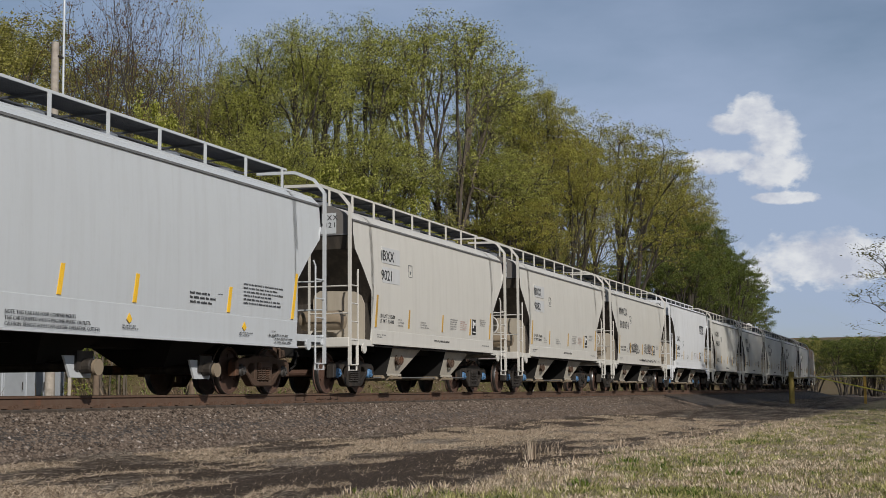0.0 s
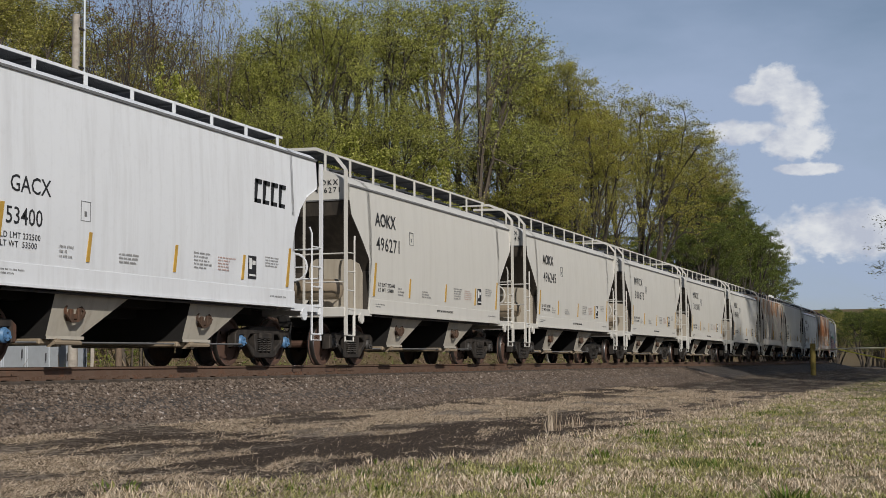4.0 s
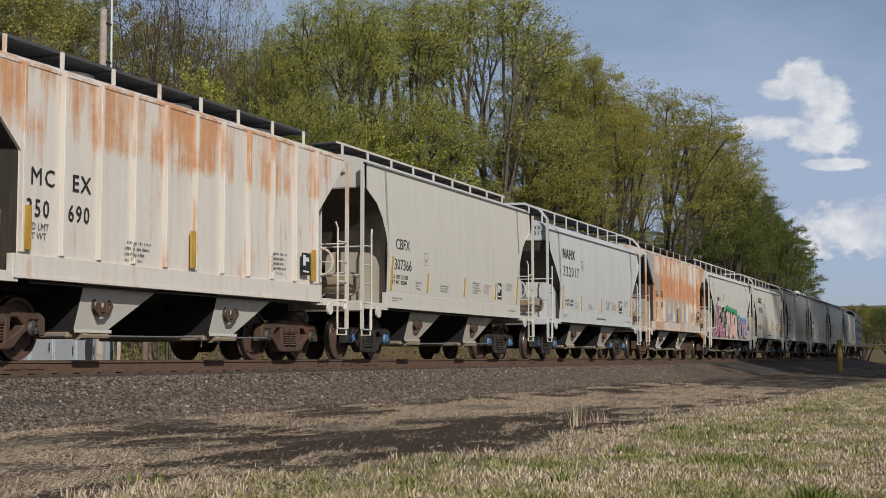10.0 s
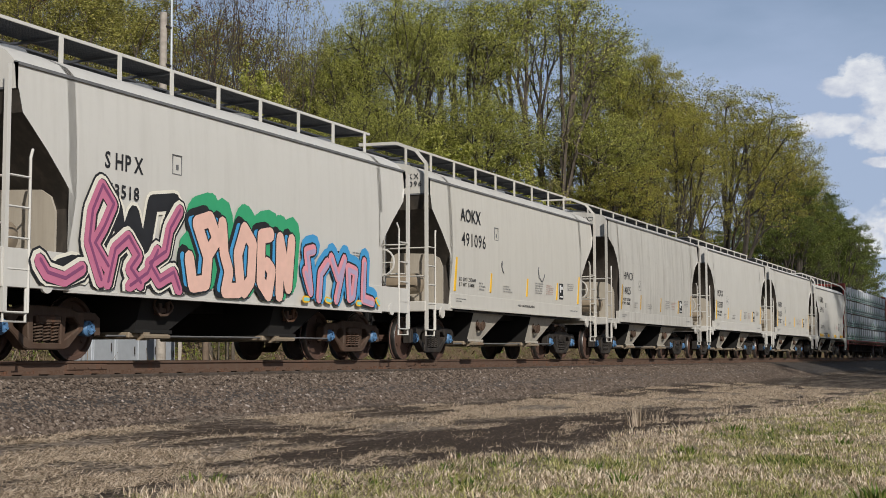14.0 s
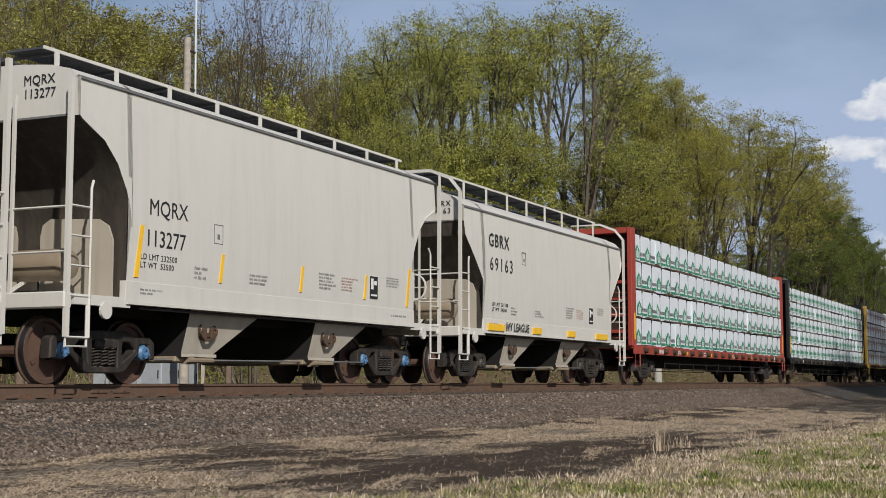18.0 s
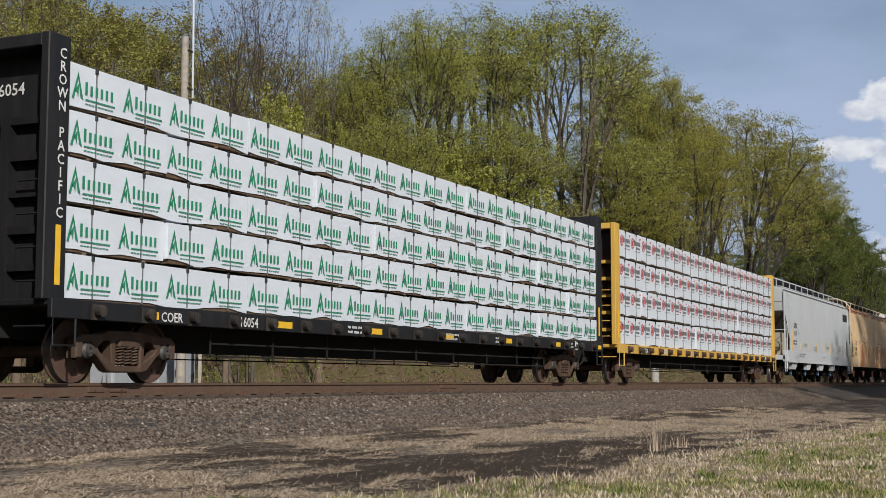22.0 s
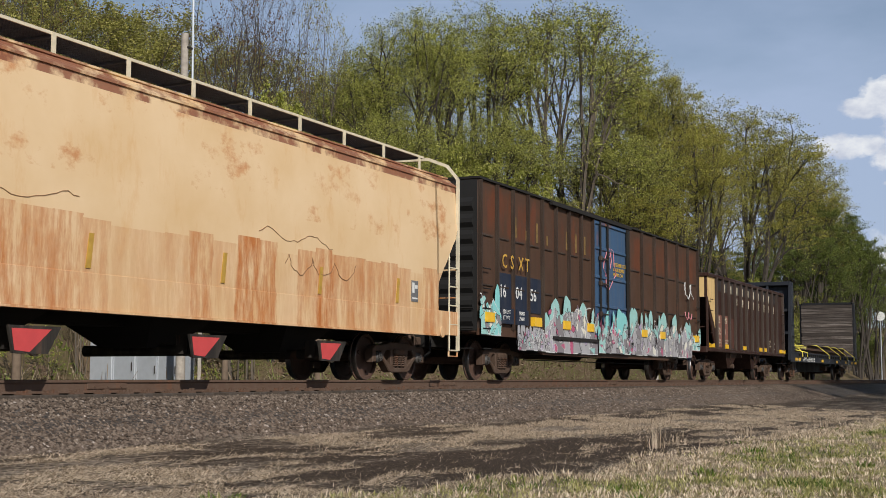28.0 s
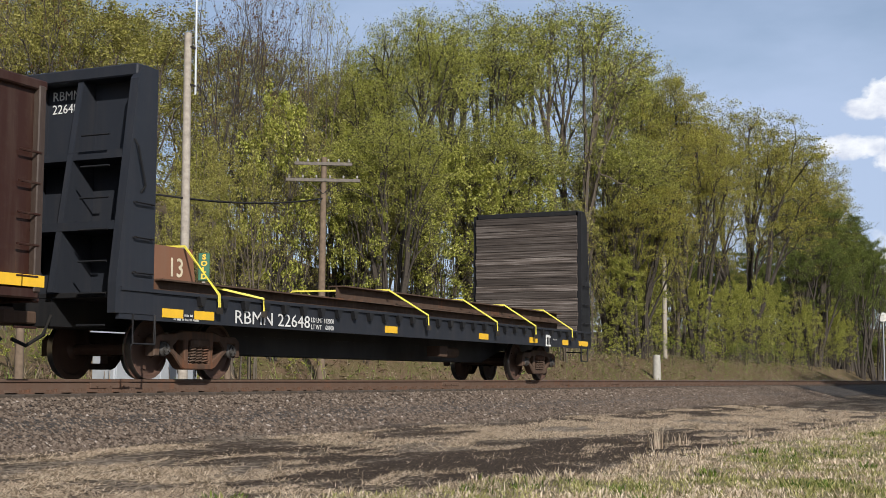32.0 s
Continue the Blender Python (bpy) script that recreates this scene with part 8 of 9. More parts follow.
def tree(name, seed, height, spread, stems, leaves, size, bark, leaf, low=0.3, label="", tips=240, category="tree", thick=1.0, fork=0.16, shell=0.6, loose=1.0, dome=False):
    """Stems that rise from the foot and fork again and again towards the tips of a domed crown; each tip is a spray of
    twigs with small leaves close about them. spread: the crown's half width; low: where the crown begins, both as shares
    of the height; shell: how near the tips keep to the crown's outside."""
    rnd = random.Random(seed)
    wood = Shape()
    rx, rz = spread * height, height * (1 - low) * 0.62
    if dome:
        rz = rx * 1.02
    zc = height - rz
    deep = 0.8 * zc if dome else rz     # how far the crown hangs down below its widest
    tip_r = 0.0011 * height * thick
    ends = []
    while len(ends) < tips:
        d = Vector((rnd.gauss(0, 1), rnd.gauss(0, 1), rnd.gauss(0.25, 1))).normalized()
        if d.z < -0.62:
            continue
        lump = 1 + (0.06 if dome else 0.14) * noise.noise(d * 2.3 + Vector((seed, 0, 0))) + 0.07 * noise.noise(d * 5.5 + Vector((0, seed, 0)))
        k = lump * (1 - (1 - shell) * rnd.random() ** (1.1 if dome else 1.6))
        at = Vector((d.x * rx * k, d.y * rx * k, zc + d.z * (rz if d.z > 0 else deep) * k))
        ends.append(at)
    segs = []       # twig pieces that bear leaves

    def curve(a, b, ra, rb, sides, n, bow=0.0, wild=0.07):
        mid = a.lerp(b, 0.5) + Vector((rnd.gauss(0, 1), rnd.gauss(0, 1), rnd.gauss(0, 0.5))) * (b - a).length * wild + Vector((0, 0, bow))
        pts = [a * (1 - t) ** 2 + mid * 2 * t * (1 - t) + b * t * t for t in (i / n for i in range(n + 1))]
        wood.tube(pts, [ra + (rb - ra) * i / n for i in range(n + 1)], sides, caps=False)
        return pts

    def fork_out(at, group, level):
        thick_here = tip_r * len(group) ** 0.56
        if len(group) == 1:
            e = group[0]
            way = curve(at, e, thick_here, tip_r * 0.35, 3, 3, (0.14 if dome else -0.05) * (e - at).length)
            segs.append((way[2], way[3]))
            reach = 0.06 * height * loose * rnd.uniform(0.6, 1.2)
            for _ in range(8 if dome else 5):
                st = way[1 if dome else 2].lerp(way[3], rnd.random())
                if dome:        # twigs spread flat, in layers
                    d = ((e - at).normalized() * 0.35 + Vector((rnd.gauss(0, 0.9), rnd.gauss(0, 0.9), rnd.gauss(0.05, 0.28)))).normalized()
                else:
                    d = ((e - at).normalized() * 0.5 + Vector((rnd.gauss(0, 0.7), rnd.gauss(0, 0.7), rnd.gauss(0.35, 0.5)))).normalized()
                e2 = st + d * reach * rnd.uniform(0.5, 1.1)
                curve(st, e2, tip_r * (0.36 if dome else 0.5), tip_r * (0.15 if dome else 0.22), 3, 1)
                segs.append((st, e2))
            return
        mid = sum(group, Vector()) / len(group)
        share = rnd.uniform(0.32, 0.46)
        to = at.lerp(mid, share) if level else Vector((mid.x * 0.25, mid.y * 0.25, height * fork))
        if dome and level:      # limbs climb first and spread level later
            to.z = at.z + (mid.z - at.z) * min(0.9, share * 1.25)
        way = curve(at, to, thick_here * (1.0 if level else 1.25), thick_here * 0.86, 6 if len(group) > 30 else 4, 4, 0.03 * (to - at).length, 0.06)
        one, two = rnd.sample(group, 2)
        for _ in range(3):
            ga = [e for e in group if (e - one).length <= (e - two).length]
            gb = [e for e in group if (e - one).length > (e - two).length]
            if not ga or not gb:
                ga, gb = group[:1], group[1:]
                break
            one, two = sum(ga, Vector()) / len(ga), sum(gb, Vector()) / len(gb)
        fork_out(way[-1], ga, level + 1)
        fork_out(way[-1], gb, level + 1)

    sides = [[] for _ in range(stems)]
    turn = rnd.uniform(0, 6.28)
    for e in ends:
        sides[int(((math.atan2(e.y, e.x) + turn) % 6.2832) / 6.2832 * stems) % stems].append(e)
    for i, grp in enumerate(sides):
        a = (i + 0.5) * 6.2832 / stems - turn
        off = 0.018 * height * (stems > 1)
        fork_out(Vector((off * math.cos(a), off * math.sin(a), -0.4)), grp, 0)
    root = tagged(new(name), label, category, "trees along the line" if category == "tree" else "bushes along the line")
    # the mass of the crown, not its longest twig, gives the height and the width
    grow = height / np.percentile([q.z for p, q in segs], 99 if dome else 100)
    wider = spread * height / np.percentile([math.hypot(q.x, q.y) for p, q in segs], 97) if dome else grow
    me = wood.mesh("trunk", bark)
    me.transform(Matrix.Diagonal((wider, wider, grow, 1)))
    part("trunk", me, root)
    rs = np.random.RandomState(seed)
    A = np.array([tuple(p) for p, q in segs])
    B = np.array([tuple(q) for p, q in segs])
    # the sunny top bears more leaves than the shaded inside
    weight = rs.gamma(1.2, 1.0, len(segs)) * ((0.5 if dome else 0.22) + np.clip((B[:, 2] - zc) / deep + 0.5, 0, 1.0))
    idx = rs.choice(len(segs), leaves, p=weight / weight.sum())
    t = 1.15 * rs.rand(leaves, 1) ** 0.7
    c = (A[idx] * (1 - t) + B[idx] * t) * np.array([wider, wider, grow]) + rs.normal(0, 0.0085 * height, (leaves, 3)) * np.array([1.5, 1.5, 0.7] if dome else [1, 1, 1])
    c[:, 2] = np.maximum(c[:, 2], 0.05)
    u = rs.normal(0, 1, (leaves, 3))
    u /= np.linalg.norm(u, axis=1, keepdims=True)
    w = np.cross(u, rs.normal(0, 1, (leaves, 3)))
    w /= np.linalg.norm(w, axis=1, keepdims=True)
    sz = size * rs.uniform(0.55, 1.35, (leaves, 1))
    quad = np.stack([c - u * sz, c - w * sz * 0.62, c + u * sz, c + w * sz * 0.62], 1).reshape(-1, 3)
    lm = bpy.data.meshes.new("crown")
    lm.from_pydata(quad.tolist(), [], np.arange(leaves * 4).reshape(-1, 4).tolist())
    lm.materials.append(leaf)
    part("crown", lm, root)
    return root


PROTO = [
    tree("broad_tree", 11, 18, 0.28, 5, 56000, 0.05, BARK, LEAF, 0.12, "broad domed tree in young yellow-green leaf", 800, fork=0.14, shell=0.4, loose=0.75, thick=0.75, dome=True),
    tree("broad_tree", 12, 18, 0.28, 5, 37000, 0.052, BARK_P, LEAF, 0.14, "many-stemmed tree in young yellow-green leaf", 640, fork=0.1, shell=0.5, loose=0.75, thick=0.85, dome=True),
    tree("broad_tree", 13, 18, 0.34, 5, 62000, 0.052, BARK, LEAF_O, 0.04, "domed tree in olive gold leaf with low layered boughs", 760, fork=0.16, shell=0.42, loose=0.75, thick=0.75, dome=True),
    tree("slender_tree", 14, 14, 0.24, 3, 15000, 0.05, BARK_P, LEAF_B, 0.2, "slender tree with thin olive-brown young leaves", 120, thick=0.75),
    tree("bare_tree", 15, 14, 0.26, 2, 900, 0.05, BARK, LEAF_R, 0.3, "nearly bare tree with red-brown buds", 170, thick=0.55, fork=0.24, shell=0.3),
    tree("bare_tree", 16, 14, 0.22, 3, 2600, 0.05, BARK_P, LEAF_B, 0.26, "nearly bare tree with scattered young leaves", 140, thick=0.6, fork=0.22, shell=0.35),
    tree("bush", 17, 4, 0.6, 6, 7000, 0.036, BARK, LEAF_G, 0.02, "low bush in fresh leaf on the bank", 70, "bush", 1.0),
    tree("bush", 18, 4, 0.55, 7, 4200, 0.036, BARK, LEAF, 0.05, "thin bush with yellow-green leaves on the bank", 70, "bush", 1.0),
    tree("sapling", 19, 8, 0.2, 5, 9000, 0.05, BARK, LEAF, 0.12, "clump of thin young stems in yellow-green leaf", 70, thick=0.75, fork=0.3, shell=0.4),
    tree("sapling", 20, 8, 0.17, 6, 1500, 0.045, BARK_P, LEAF_B, 0.2, "clump of thin grey stems, hardly in leaf", 56, thick=0.8, fork=0.42, shell=0.35),
    tree("broad_tree", 21, 14, 0.36, 4, 44000, 0.055, BARK, LEAF_D, 0.05, "dense rounded tree in dark green leaf", 300, fork=0.12, shell=0.5, loose=0.7, dome=True),
]
BASE = (18, 18, 18, 14, 14, 14, 4, 4, 8, 8, 14)
SPREAD = {0: 0.28, 1: 0.28, 2: 0.34}
used = set()


def plant(kind, x, y, height, turn, wide=1.0, top=None):
    z = ground_z(x, y)
    if top is not None:
        height = top - z
    s = height / BASE[kind]
    m = pose(x, y, z, 0, 0, turn) @ Matrix.Diagonal((s * wide, s * wide, s, 1))
    if kind in used:
        ob = copy_thing(PROTO[kind], m)
        ob.matrix_basis = m         # its own size, whatever the first one's
        return ob
    used.add(kind)
    PROTO[kind].matrix_basis = m
    return PROTO[kind]


def woods():
    rnd = random.Random(31)
    # the big crowns that make the skyline
    for kind, x, y, top, half, turn in (
            (0, 56.8, 28, 16.8, 3.4, 265), (0, 70.7, 31, 20.7, 4.3, 140), (1, 75.9, 27.5, 21.9, 5.5, 40), (0, 103.2, 32, 25.0, 4.7, 200), (2, 103.7, 29, 23.4, 4.9, 100), (0, 55.5, 30, 14.8, 2.6, 20),
            (0, 49.4, 25.5, 10.6, 2.7, 310), (0, 59.4, 25, 12.2, 3.4, 110), (0, 78.8, 25.5, 14.7, 4.4, 15), (2, 117.9, 26.5, 23.0, 7.5, 35), (2, 94.1, 24.5, 17.3, 4.4, 250), (2, 148.8, 28, 24.9, 5.9, 200),
            (2, 156.7, 27, 22.3, 4.9, 160), (2, 78.5, 24, 11.5, 3.7, 300)):
        plant(kind, x, y, 0, turn, half / SPREAD[kind] / (top - ground_z(x, y)), top)
    for kind, x, y, top, turn, wide in (
            (4, 105.0, 29.0, 24.2, 220, 0.75), (10, 150.0, 26.5, 19.5, 95, 1.0), (10, 166.0, 27.0, 18.2, 10, 1.0), (5, 158.0, 27.5, 20.5, 220, 0.9), (10, 184.0, 28.5, 18.5, 120, 1.0), (5, 196.0, 30.0, 20.0, 20, 0.9), (10, 204.0, 31.0, 18.0, 70, 1.0), (10, 160.0, 23.0, 16.5, 150, 0.8), (10, 172.0, 23.0, 15.0, 250, 0.8), (10, 180.0, 24.0, 13.2, 10, 0.8), (5, 177.0, 22.5, 13.6, 300, 0.9), (10, 140.0, 24.5, 14.0, 40, 1.0),
            (3, 43.6, 37, 16.0, 120, 1.5), (3, 46.8, 37, 16.3, 30, 1.5), (3, 55.3, 41, 18.4, 230, 1.5), (3, 58.2, 41, 18.2, 290, 1.5), (3, 60.5, 40, 18.0, 350, 1.4), (3, 60.9, 38, 17.2, 340, 1.4), (3, 62.0, 36, 16.4, 330, 1.3),
            (3, 63.0, 35, 15.3, 285, 1.3), (3, 65.7, 37, 15.2, 240, 1.3)):
        plant(kind, x, y, 0, turn, wide, top)
    # bare trees at the left, against the sky
    for kind, x, y, top, wide in ((4, 43.9, 30.0, 16.4, 0.8), (4, 47.6, 31.0, 18.4, 0.8), (4, 48.3, 30.0, 16.9, 0.6), (5, 52.8, 31.0, 18.0, 0.6), (5, 54.5, 31.5, 17.4, 0.6), (4, 41.0, 36.0, 18.5, 0.9), (4, 50.5, 33.0, 18.6, 0.7)):
        plant(kind, x, y, 0, rnd.uniform(0, 360), wide, top)
    # slender stems on the bank behind the poles
    for i in range(34):
        x = 33 + i * 0.95 + rnd.uniform(-0.6, 0.6)
        plant(rnd.choice((3, 3, 5, 9, 8)), x, 26.0 + rnd.uniform(-1.5, 5.0), rnd.uniform(6.5, 10.5), rnd.uniform(0, 360), 0.75)
    # young growth and thin stems under the tall crowns
    for i in range(56):
        x = 54 + i * 2.1 + rnd.uniform(-0.9, 0.9)
        y = 23.6 + rnd.uniform(-0.8, 3.6) + (max(0, x - 128) ** 2) / 840
        plant(rnd.choice((8, 8, 8, 9) if x < 72 else (9, 8)), x, y, rnd.uniform(5.5, 10.0) if x < 72 else rnd.uniform(4.0, 8.0), rnd.uniform(0, 360), 0.9)
    for i in range(44):
        x = 30 + i * 2.5 + rnd.uniform(-1.0, 1.0)
        y = (22.6 if x > 58 else 25.5) + rnd.uniform(-0.6, 2.5) + (max(0, x - 128) ** 2) / 840
        plant(rnd.choice((7, 7, 6)), x, y, rnd.uniform(0.8, 2.2), rnd.uniform(0, 360), 1.0)
    for i in range(22):     # a second rank behind, seen between the trunks
        x = 60 + i * 5.2 + rnd.uniform(-1.5, 1.5)
        plant(rnd.choice((3, 3, 10)), x, 31.5 + rnd.uniform(0, 4.0) + max(0, x - 128) ** 2 / 840, rnd.uniform(8, 11.5), rnd.uniform(0, 360), 1.3)
        plant(rnd.choice((6, 7)), x + rnd.uniform(-1.5, 1.5), 30 + rnd.uniform(0, 4) + max(0, x - 128) ** 2 / 840, rnd.uniform(3, 5), rnd.uniform(0, 360), 1.5)
    # the wooded hill behind
    n = 0
    while n < 150:
        x, y = (rnd.uniform(12, 120), rnd.uniform(37, 118)) if n < 70 else (rnd.uniform(14, 66), rnd.uniform(34, 88))
        if off_line(x, y) < 14 or y < 30 + 0.12 * x or y < 0.62 * x or (x > 46 and y < 44):
            continue
        plant(rnd.choice((3, 3, 5, 3, 5, 0)) if n < 70 else rnd.choice((3, 3, 3, 5, 5)), x, y, rnd.uniform(9, 13), rnd.uniform(0, 360), 1.05)
        n += 1
    # low trees beyond the bend
    for i in range(120):
        x = rnd.uniform(185, 345)
        y = rnd.uniform(-24, 13.7 + (x - 128) ** 2 / 840 - 9)
        plant(rnd.choice((3, 5, 10, 3, 10)), x, y, rnd.uniform(5.5, 8.5) + (x - 185) * 0.03, rnd.uniform(0, 360), 1.5)
    for x, y, hh in ((212, 33.5, 15), (221, 35.5, 15), (232, 38.5, 14), (244, 42.0, 14), (257, 46.0, 13)):
        plant(rnd.choice((10, 10, 2)), x, y, hh, rnd.uniform(0, 360), 1.2)
    # a tree on the camera's side whose boughs reach into view beyond the gate
    plant(5, 70.0, -0.2, 9.5, 40, 2.3)
    # trees on the camera's side, out of the picture, whose shade lies on the line
    for i in range(20):
        x = 36 + i * 5.3 + rnd.uniform(-1.0, 1.0)
        plant((5, 4, 3, 5)[i % 4] if x < 60 else (3, 1, 3, 5, 3, 0)[i % 6], x, -8.2 + rnd.uniform(-1.0, 0.6), rnd.uniform(17.0, 18.5) if x < 72 else rnd.uniform(21, 25), rnd.uniform(0, 360), 1.0 if x < 60 else 1.15)


def undergrowth():
    """Dead stems and brush on the bank behind the line."""
    rs = np.random.RandomState(17)
    brush = island_material("dead brush", [(0.0, (0.14, 0.1, 0.065)), (0.45, (0.3, 0.23, 0.15)), (0.7, (0.44, 0.35, 0.25)), (0.72, (0.13, 0.19, 0.04)), (1.0, (0.26, 0.33, 0.08))], 0.9, 0.1)
    vs, fs = [], []
    for i in range(11000):
        x = 24 + 116 * rs.rand()
        d = 5.2 + 11 * rs.rand() ** 1.2
        if x < 45:
            d += 2.5 * rs.rand()
        y = TRACK_Y + d + max(0, x - BEND_X) ** 2 / 840
        big = rs.rand() < 0.35
        h = (0.25 + 0.9 * rs.rand() ** 2 if big else 0.08 + 0.28 * rs.rand()) * (0.5 if d < 6.5 else 1.0)
        a, w = rs.rand() * 6.3, 0.008 + 0.012 * rs.rand()
        z = ground_z(x, y) - 0.03
        ln = h * rs.uniform(0.1, 0.9)
        k = len(vs)
        ax, ay = math.cos(a), math.sin(a)
        vs += [(x - w, y, z), (x + w, y, z), (x + ax * ln + w * 0.5, y + ay * ln, z + h), (x + ax * ln - w * 0.5, y + ay * ln, z + h)]
        fs.append((k, k + 1, k + 2, k + 3))
    for i in range(36000):      # fallen leaves and twigs lying on the slope
        x = 24 + 106 * rs.rand() ** 1.3
        y = TRACK_Y + 4.6 + 10 * rs.rand()
        a, ln, w = rs.rand() * 6.3, 0.05 + 0.1 * rs.rand(), 0.02 + 0.035 * rs.rand()
        if rs.rand() < 0.2:
            ln, w = 0.3 + 0.7 * rs.rand(), 0.012
        z = ground_z(x, y) + 0.015 + 0.04 * rs.rand()
        dx, dy, up = math.cos(a), math.sin(a), rs.uniform(0.0, 0.5) * ln
        k = len(vs)
        vs += [(x - dy * w, y + dx * w, z), (x + dy * w, y - dx * w, z), (x + dx * ln + dy * w * 0.6, y + dy * ln - dx * w * 0.6, z + up), (x + dx * ln - dy * w * 0.6, y + dy * ln + dx * w * 0.6, z + up)]
        fs.append((k, k + 1, k + 2, k + 3))
    tagged(new("undergrowth", mesh_from("undergrowth", vs, fs, brush)), "dead brush and leaf litter on the wooded bank", "undergrowth", kind="stuff")


woods()
undergrowth()


# ---- lineside things ----
def utility_pole():
    x, y = 43.1, 25.0
    z = ground_z(x, y)
    p = tagged(new("utility_pole"), "old wooden utility pole with two crossarms and cables", "utility pole")
    p.matrix_basis = pose(x, y, z, 0, 0, -58)
    top = 8.05 - z
    part("pole", Shape().tube([(0, 0, -0.5), (0, 0, top * 0.5), (0.03, 0, top)], [0.16, 0.13, 0.1], 10).mesh("pole", POSTWOOD, 60), p)
    for zz, w in ((top - 0.25, 1.05), (top - 0.85, 1.35)):
        arm = part("crossarm", Shape().chamfer(-w, w, -0.14, -0.06, zz - 0.06, zz + 0.06, 0.01).mesh("crossarm", ARMWOOD), p)
        for i in range(6):
            a = -w + 0.12 + i * (2 * w - 0.24) / 5
            part("insulator", shared("insul", lambda: Shape().lathe([(0.015, -0.06), (0.045, -0.02), (0.03, 0.0), (0.04, 0.03), (0.02, 0.06)], 8, pose(0, 0, 0, 90, 0, 0)).mesh("insulator", CONCRETE, 40)), arm, pose(a, -0.1, zz + 0.12))
    part("brace", Shape().tube([(-0.55, -0.1, top - 0.9), (0, -0.1, top - 1.35)], 0.02, 4).tube([(0.55, -0.1, top - 0.9), (0, -0.1, top - 1.35)], 0.02, 4).mesh("brace", TRUCK), p)


def white_pole():
    x, y = 29.2, 21.0
    z = ground_z(x, y)
    p = tagged(new("wooden_pole"), "tall bare grey wooden pole leaning slightly", "pole")
    p.matrix_basis = pose(x, y, z, 0, -0.6, 0)
    top = 9.0 - z
    part("pole", Shape().tube([(0, 0, -0.5), (0, 0, top * 0.5), (0, 0, top)], [0.13, 0.115, 0.095], 10).mesh("pole", POLEWOOD, 60), p)
    part("mast", Shape().tube([(0.22, -0.1, top - 1.6), (0.22, -0.1, top + 3.4)], 0.03, 6).mesh("mast", SILVER, 60), p, None, "thin metal mast strapped to the pole's top")
    for zz in (top - 1.4, top - 0.4):
        part("clamp", Shape().box(-0.02, 0.24, -0.12, -0.08, zz, zz + 0.05).mesh("clamp", TRUCK), p)


def cable(a, b, sag, r=0.022):
    a, b = Vector(a), Vector(b)
    pts = [a.lerp(b, i / 10) - Vector((0, 0, sag * 4 * (i / 10) * (1 - i / 10))) for i in range(11)]
    tagged(new("overhead_cable", Shape().tube(pts, r, 5).mesh("overhead_cable", UNDER, 60)), "black overhead cable strung between poles", "cable", "overhead cables")


def cabinet(x0, x1, y, ztop, gable, label):
    z = ground_z((x0 + x1) / 2, y) - 0.1
    c = tagged(new("signal_cabinet"), label, "cabinet", "trackside cabinets")
    c.matrix_basis = pose(x0, y, z)
    w, h = x1 - x0, ztop - z
    part("housing", Shape().chamfer(0, w, 0, 0.7, 0.15, h, 0.02).mesh("housing", SILVER), c)
    part("plinth", Shape().box(-0.08, w + 0.08, -0.06, 0.76, 0, 0.16).mesh("plinth", CONCRETE), c)
    n = 2 if w > 1 else 1
    for i in range(n):
        d = part("cabinet_door", Shape().chamfer(0.04 + i * w / n, (i + 1) * w / n - 0.04, -0.035, 0.0, 0.22, h - 0.06, 0.01).mesh("cabinet_door", SILVER), c)
        part("handle", Shape().tube([((i + 0.8) * w / n, -0.08, h * 0.5), ((i + 0.8) * w / n, -0.08, h * 0.62)], 0.015, 6).mesh("handle", TRUCK, 60), d)
        for k in range(4):
            part("louver", Shape().prism([((i + 0.25) * w / n, 0.34 + k * 0.06), ((i + 0.55) * w / n, 0.34 + k * 0.06), ((i + 0.55) * w / n, 0.37 + k * 0.06), ((i + 0.25) * w / n, 0.37 + k * 0.06)], -0.055, -0.03).mesh("louver", SILVER), d)
    if gable:
        part("roof", Shape().prism([(-0.08, h), (w + 0.08, h), (w * 0.5, h + 0.26)], -0.1, 0.8).mesh("roof", SILVER), c)


def sold_sign():
    x, y = 30.6, 21.4
    z = ground_z(x, y)
    s = tagged(new("sale_sign"), "narrow green sign reading SOLD in yellow letters", "sign")
    s.matrix_basis = pose(x, y, z, 0, 0, -52)
    part("post", Shape().box(-0.045, 0.045, 0.02, 0.11, -0.3, 3.3 - z).mesh("post", POLEWOOD), s)
    b = part("board", Shape().chamfer(-0.15, 0.15, -0.03, 0.02, 2.62 - z, 3.36 - z, 0.008).mesh("board", SIGNGREEN), s)
    for i, ch in enumerate("SOLD"):
        lettering(ch, 0.19, TAPE, b, 0, -0.036, 3.19 - z - i * 0.175, align="CENTER", width=1.15, bold=0.04)


def post(name, x, y, h, r, material, label, category, lean=0.0):
    ob = tagged(new(name, Shape().tube([(0, 0, -0.3), (0, 0, h * 0.6), (0, 0, h)], [r, r * 0.95, r * 0.85], 8).mesh(name, material, 50)), label, category)
    ob.matrix_basis = pose(x, y, ground_z(x, y), 0, lean, 0)


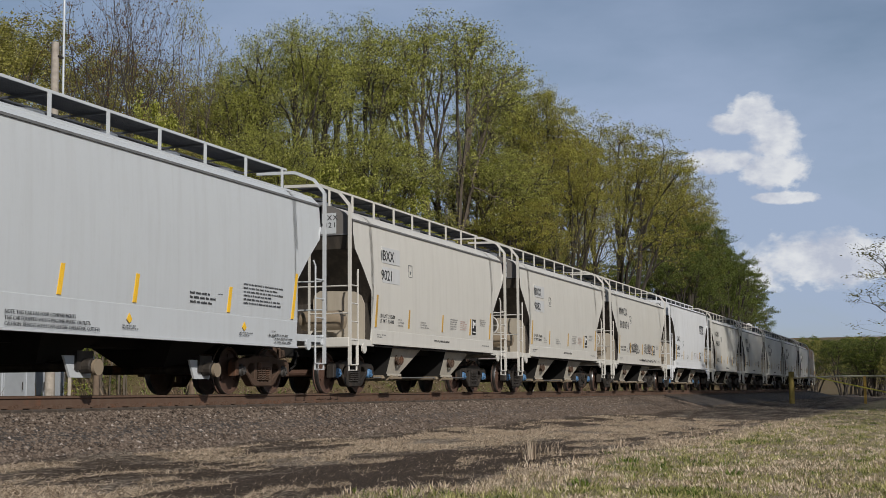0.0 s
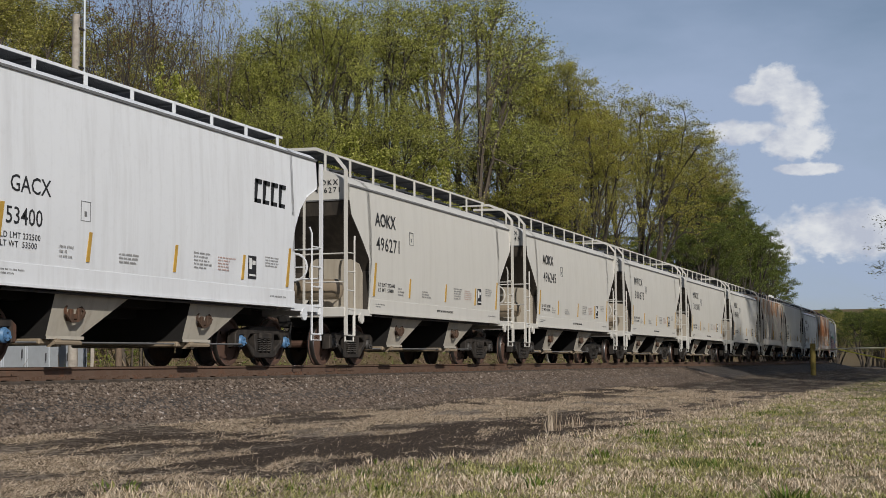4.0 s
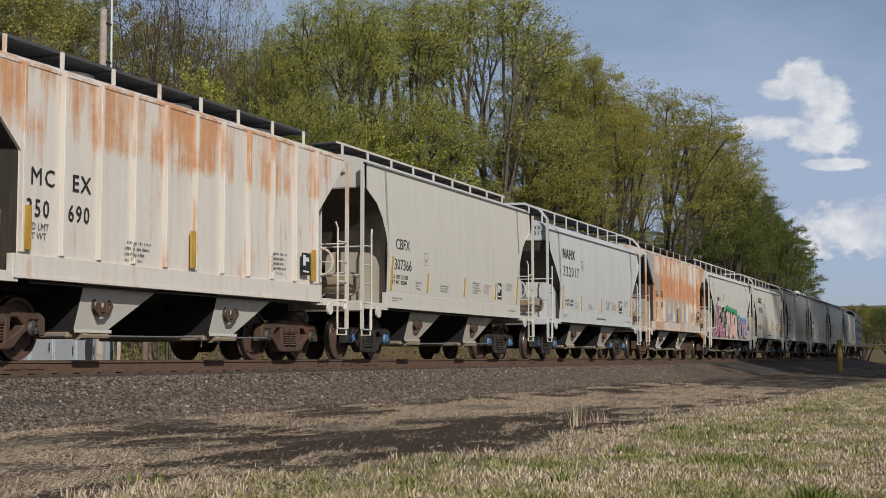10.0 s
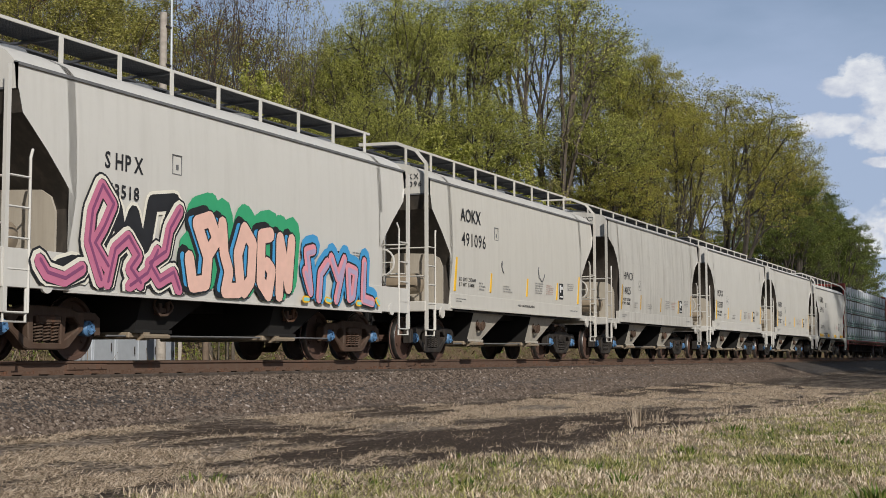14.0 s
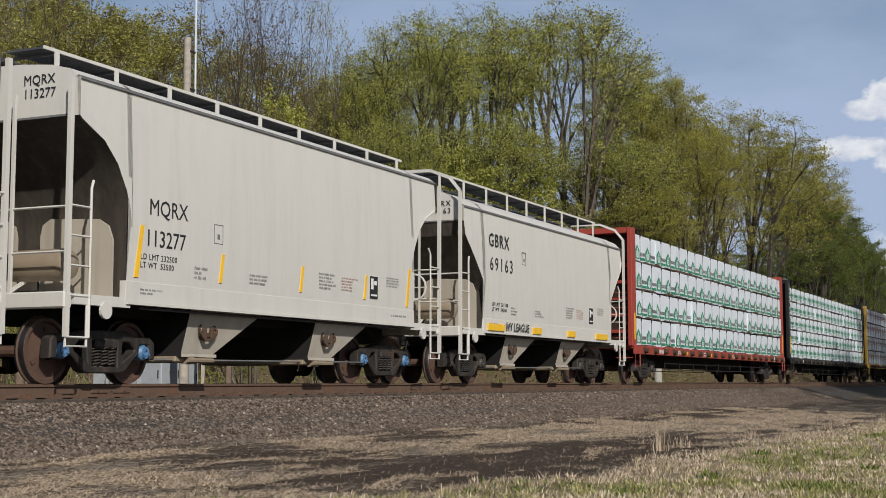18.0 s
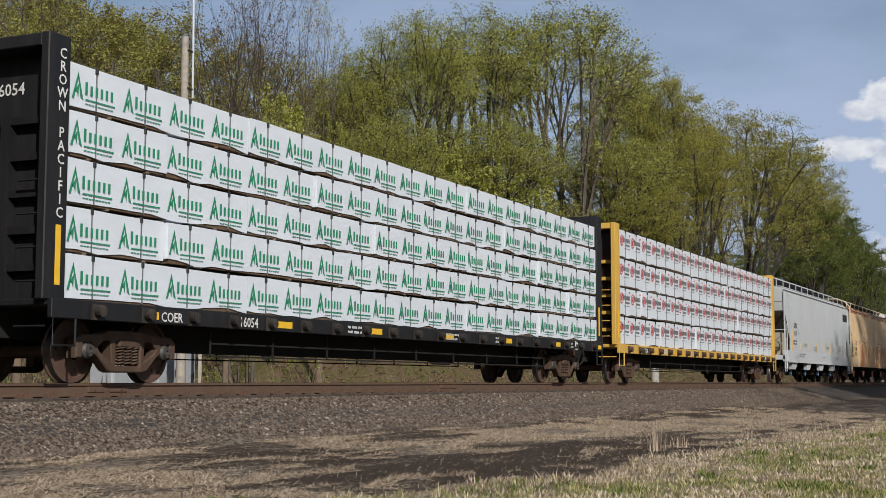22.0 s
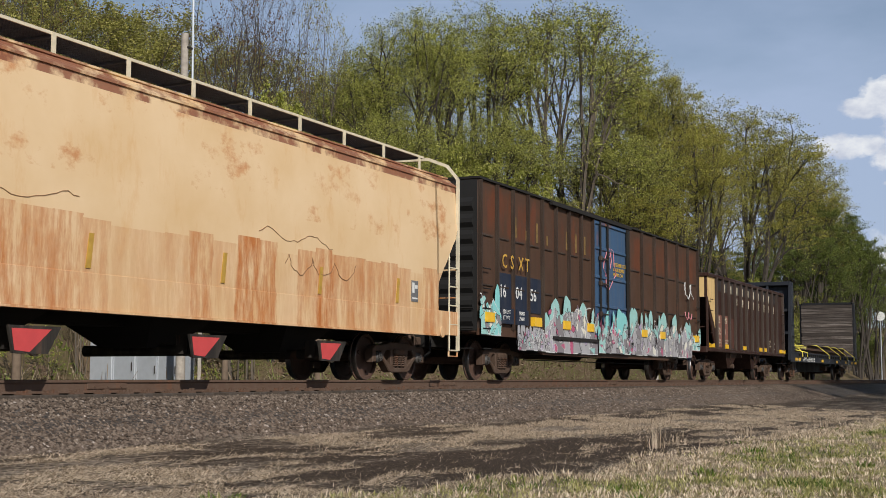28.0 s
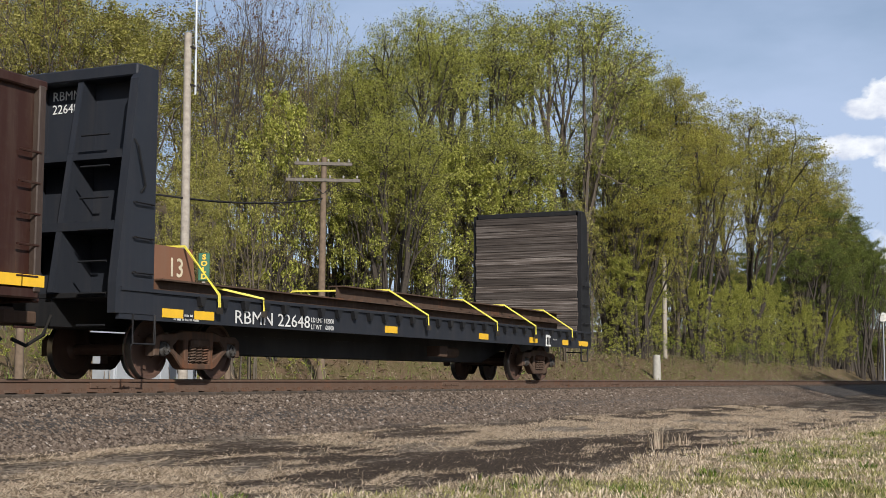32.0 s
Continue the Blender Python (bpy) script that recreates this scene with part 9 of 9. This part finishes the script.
def gate():
    x, y = 86.8, 8.6
    z = ground_z(x, y)
    g = tagged(new("road_gate"), "pipe gate with a yellow post across a track side road", "gate")
    g.matrix_basis = pose(x, y, z)
    # tree shade on the post is put into its dulled yellow
    part("post", Shape().tube([(0, 0, -0.3), (0, 0, 1.95)], 0.17, 10).mesh("post", SHADEYEL, 60), g)
    part("bar", Shape().tube([(0, 0, 1.55), (-1.6, -3.0, 1.62), (-3.4, -6.6, 1.6)], 0.05, 8).mesh("bar", CREAMINK, 60), g)
    part("stay_cable", Shape().tube([(-0.9, -1.6, 1.56), (-3.6, -6.4, 0.5)], 0.04, 6).mesh("stay_cable", STRAP, 60), g)
    part("marker_post", Shape().box(-2.45, -2.2, -4.5, -4.35, 0.0, 1.6).mesh("marker_post", TAPE_D), g)


def signal():
    x, y = 168.0, 21.5
    z = ground_z(x, y)
    s = tagged(new("line_signal"), "white round signal target on a thin mast", "signal")
    s.matrix_basis = pose(x, y, z)
    part("mast", Shape().tube([(0, 0, -0.3), (0, 0, 7.6 - z)], 0.07, 8).mesh("mast", SILVER, 60), s)
    part("target", Shape().lathe([(0.5, -0.05), (0.55, 0.0), (0.5, 0.05)], 20, pose(-0.1, 0, 7.4 - z, 0, 0, -80)).mesh("target", WHITEINK, 40), s)


utility_pole()
white_pole()
cable((29.2, 21.0, 4.65), (43.1, 25.0, 6.55), 0.15, 0.03)
cable((29.2, 21.0, 4.65), (-30.0, 28.0, 6.4), 0.8, 0.03)
cable((43.1, 25.0, 7.2), (95.0, 26.5, 7.6), 0.6, 0.012)
cabinet(27.7, 28.55, 22.0, 1.12, True, "silver metal signal cabinet with a gabled roof")
cabinet(28.75, 30.55, 22.1, 1.0, False, "wide silver metal signal cabinet with louvred doors")
cabinet(30.7, 31.5, 22.2, 0.87, False, "small silver metal relay box beside the track")
sold_sign()
post("fence_post", 32.4, 21.8, 1.3, 0.1, POSTWOOD, "short weathered wooden post beside the cabinets", "post")
post("marker_stone", 72.8, 21.2, 1.35, 0.24, CONCRETE, "pale weathered stone marker on the bank", "marker")
post("wooden_pole", 85.0, 24.2, 6.6, 0.16, POLEWOOD, "old grey wooden pole standing in the trees", "pole")
post("wooden_pole", 24.2, 21.9, 1.8, 0.11, POSTWOOD, "broken wooden pole stump beside the line", "pole")
gate()
signal()

# ---- ties under the rails ----
def ties():
    mesh_a = Shape().chamfer(-0.115, 0.115, -1.3, 1.3, -0.4, -0.2, 0.012).mesh("tie", TIE)
    plate = Shape().box(-0.1, 0.1, -0.96, -0.57, -0.2, -0.18).box(-0.1, 0.1, 0.57, 0.94, -0.2, -0.18).box(0.1, 0.17, -0.88, -0.83, -0.23, -0.13).box(-0.06, -0.02, -0.885, -0.825, -0.19, -0.145).box(0.03, 0.07, -0.885, -0.825, -0.19, -0.145)
    mesh_b = plate.mesh("tie_plate", RAILSIDE)
    rnd = random.Random(3)
    for i in range(210):
        x = -6 + i * 0.535
        t = part("tie", mesh_a, track, pose(x, TRACK_Y + rnd.uniform(-0.05, 0.05), 0, 0, 0, rnd.uniform(-0.8, 0.8)))
        part("tie_plate", mesh_b, t)
    s = Shape()
    for i in range(600):
        x, y, a = line_at(106.5 + i * 0.535)
        s.box(-0.115, 0.115, -1.3, 1.3, -0.4, -0.2, pose(x, y, 0, 0, 0, math.degrees(a)))
    tagged(part("far_ties", s.mesh("far_ties", TIE), track), kind="stuff")


ties()


# ---- everything that moves ----
def motions():
    for thing, at, place in MOVING:
        rows = []
        for i in range(33):
            x, y, a = line_at(at - run_at(i))
            rows.append((i, pose(x, y, 0, 0, 0, math.degrees(a)) @ place))
        walk(thing, rows)
    # the wheels roll; those at one end of a truck share their turning
    rolled = {}
    for w, dx in WHEELSETS:
        if dx not in rolled:
            rows = []
            for i in range(0, 32 * FPS + 1):
                t = i / FPS
                turn = -(run_at(t) - run_at(0)) / 0.457
                rows.append((t, Matrix.Translation((dx, 0, 0.457)) @ Matrix.Rotation(turn, 4, "Y")))
            walk(w, rows)
            rolled[dx] = w
        else:
            keys = w.animation_data_create()
            w.rotation_mode = "QUATERNION"
            keys.action = rolled[dx].animation_data.action
            keys.action_slot = rolled[dx].animation_data.action_slot


motions()
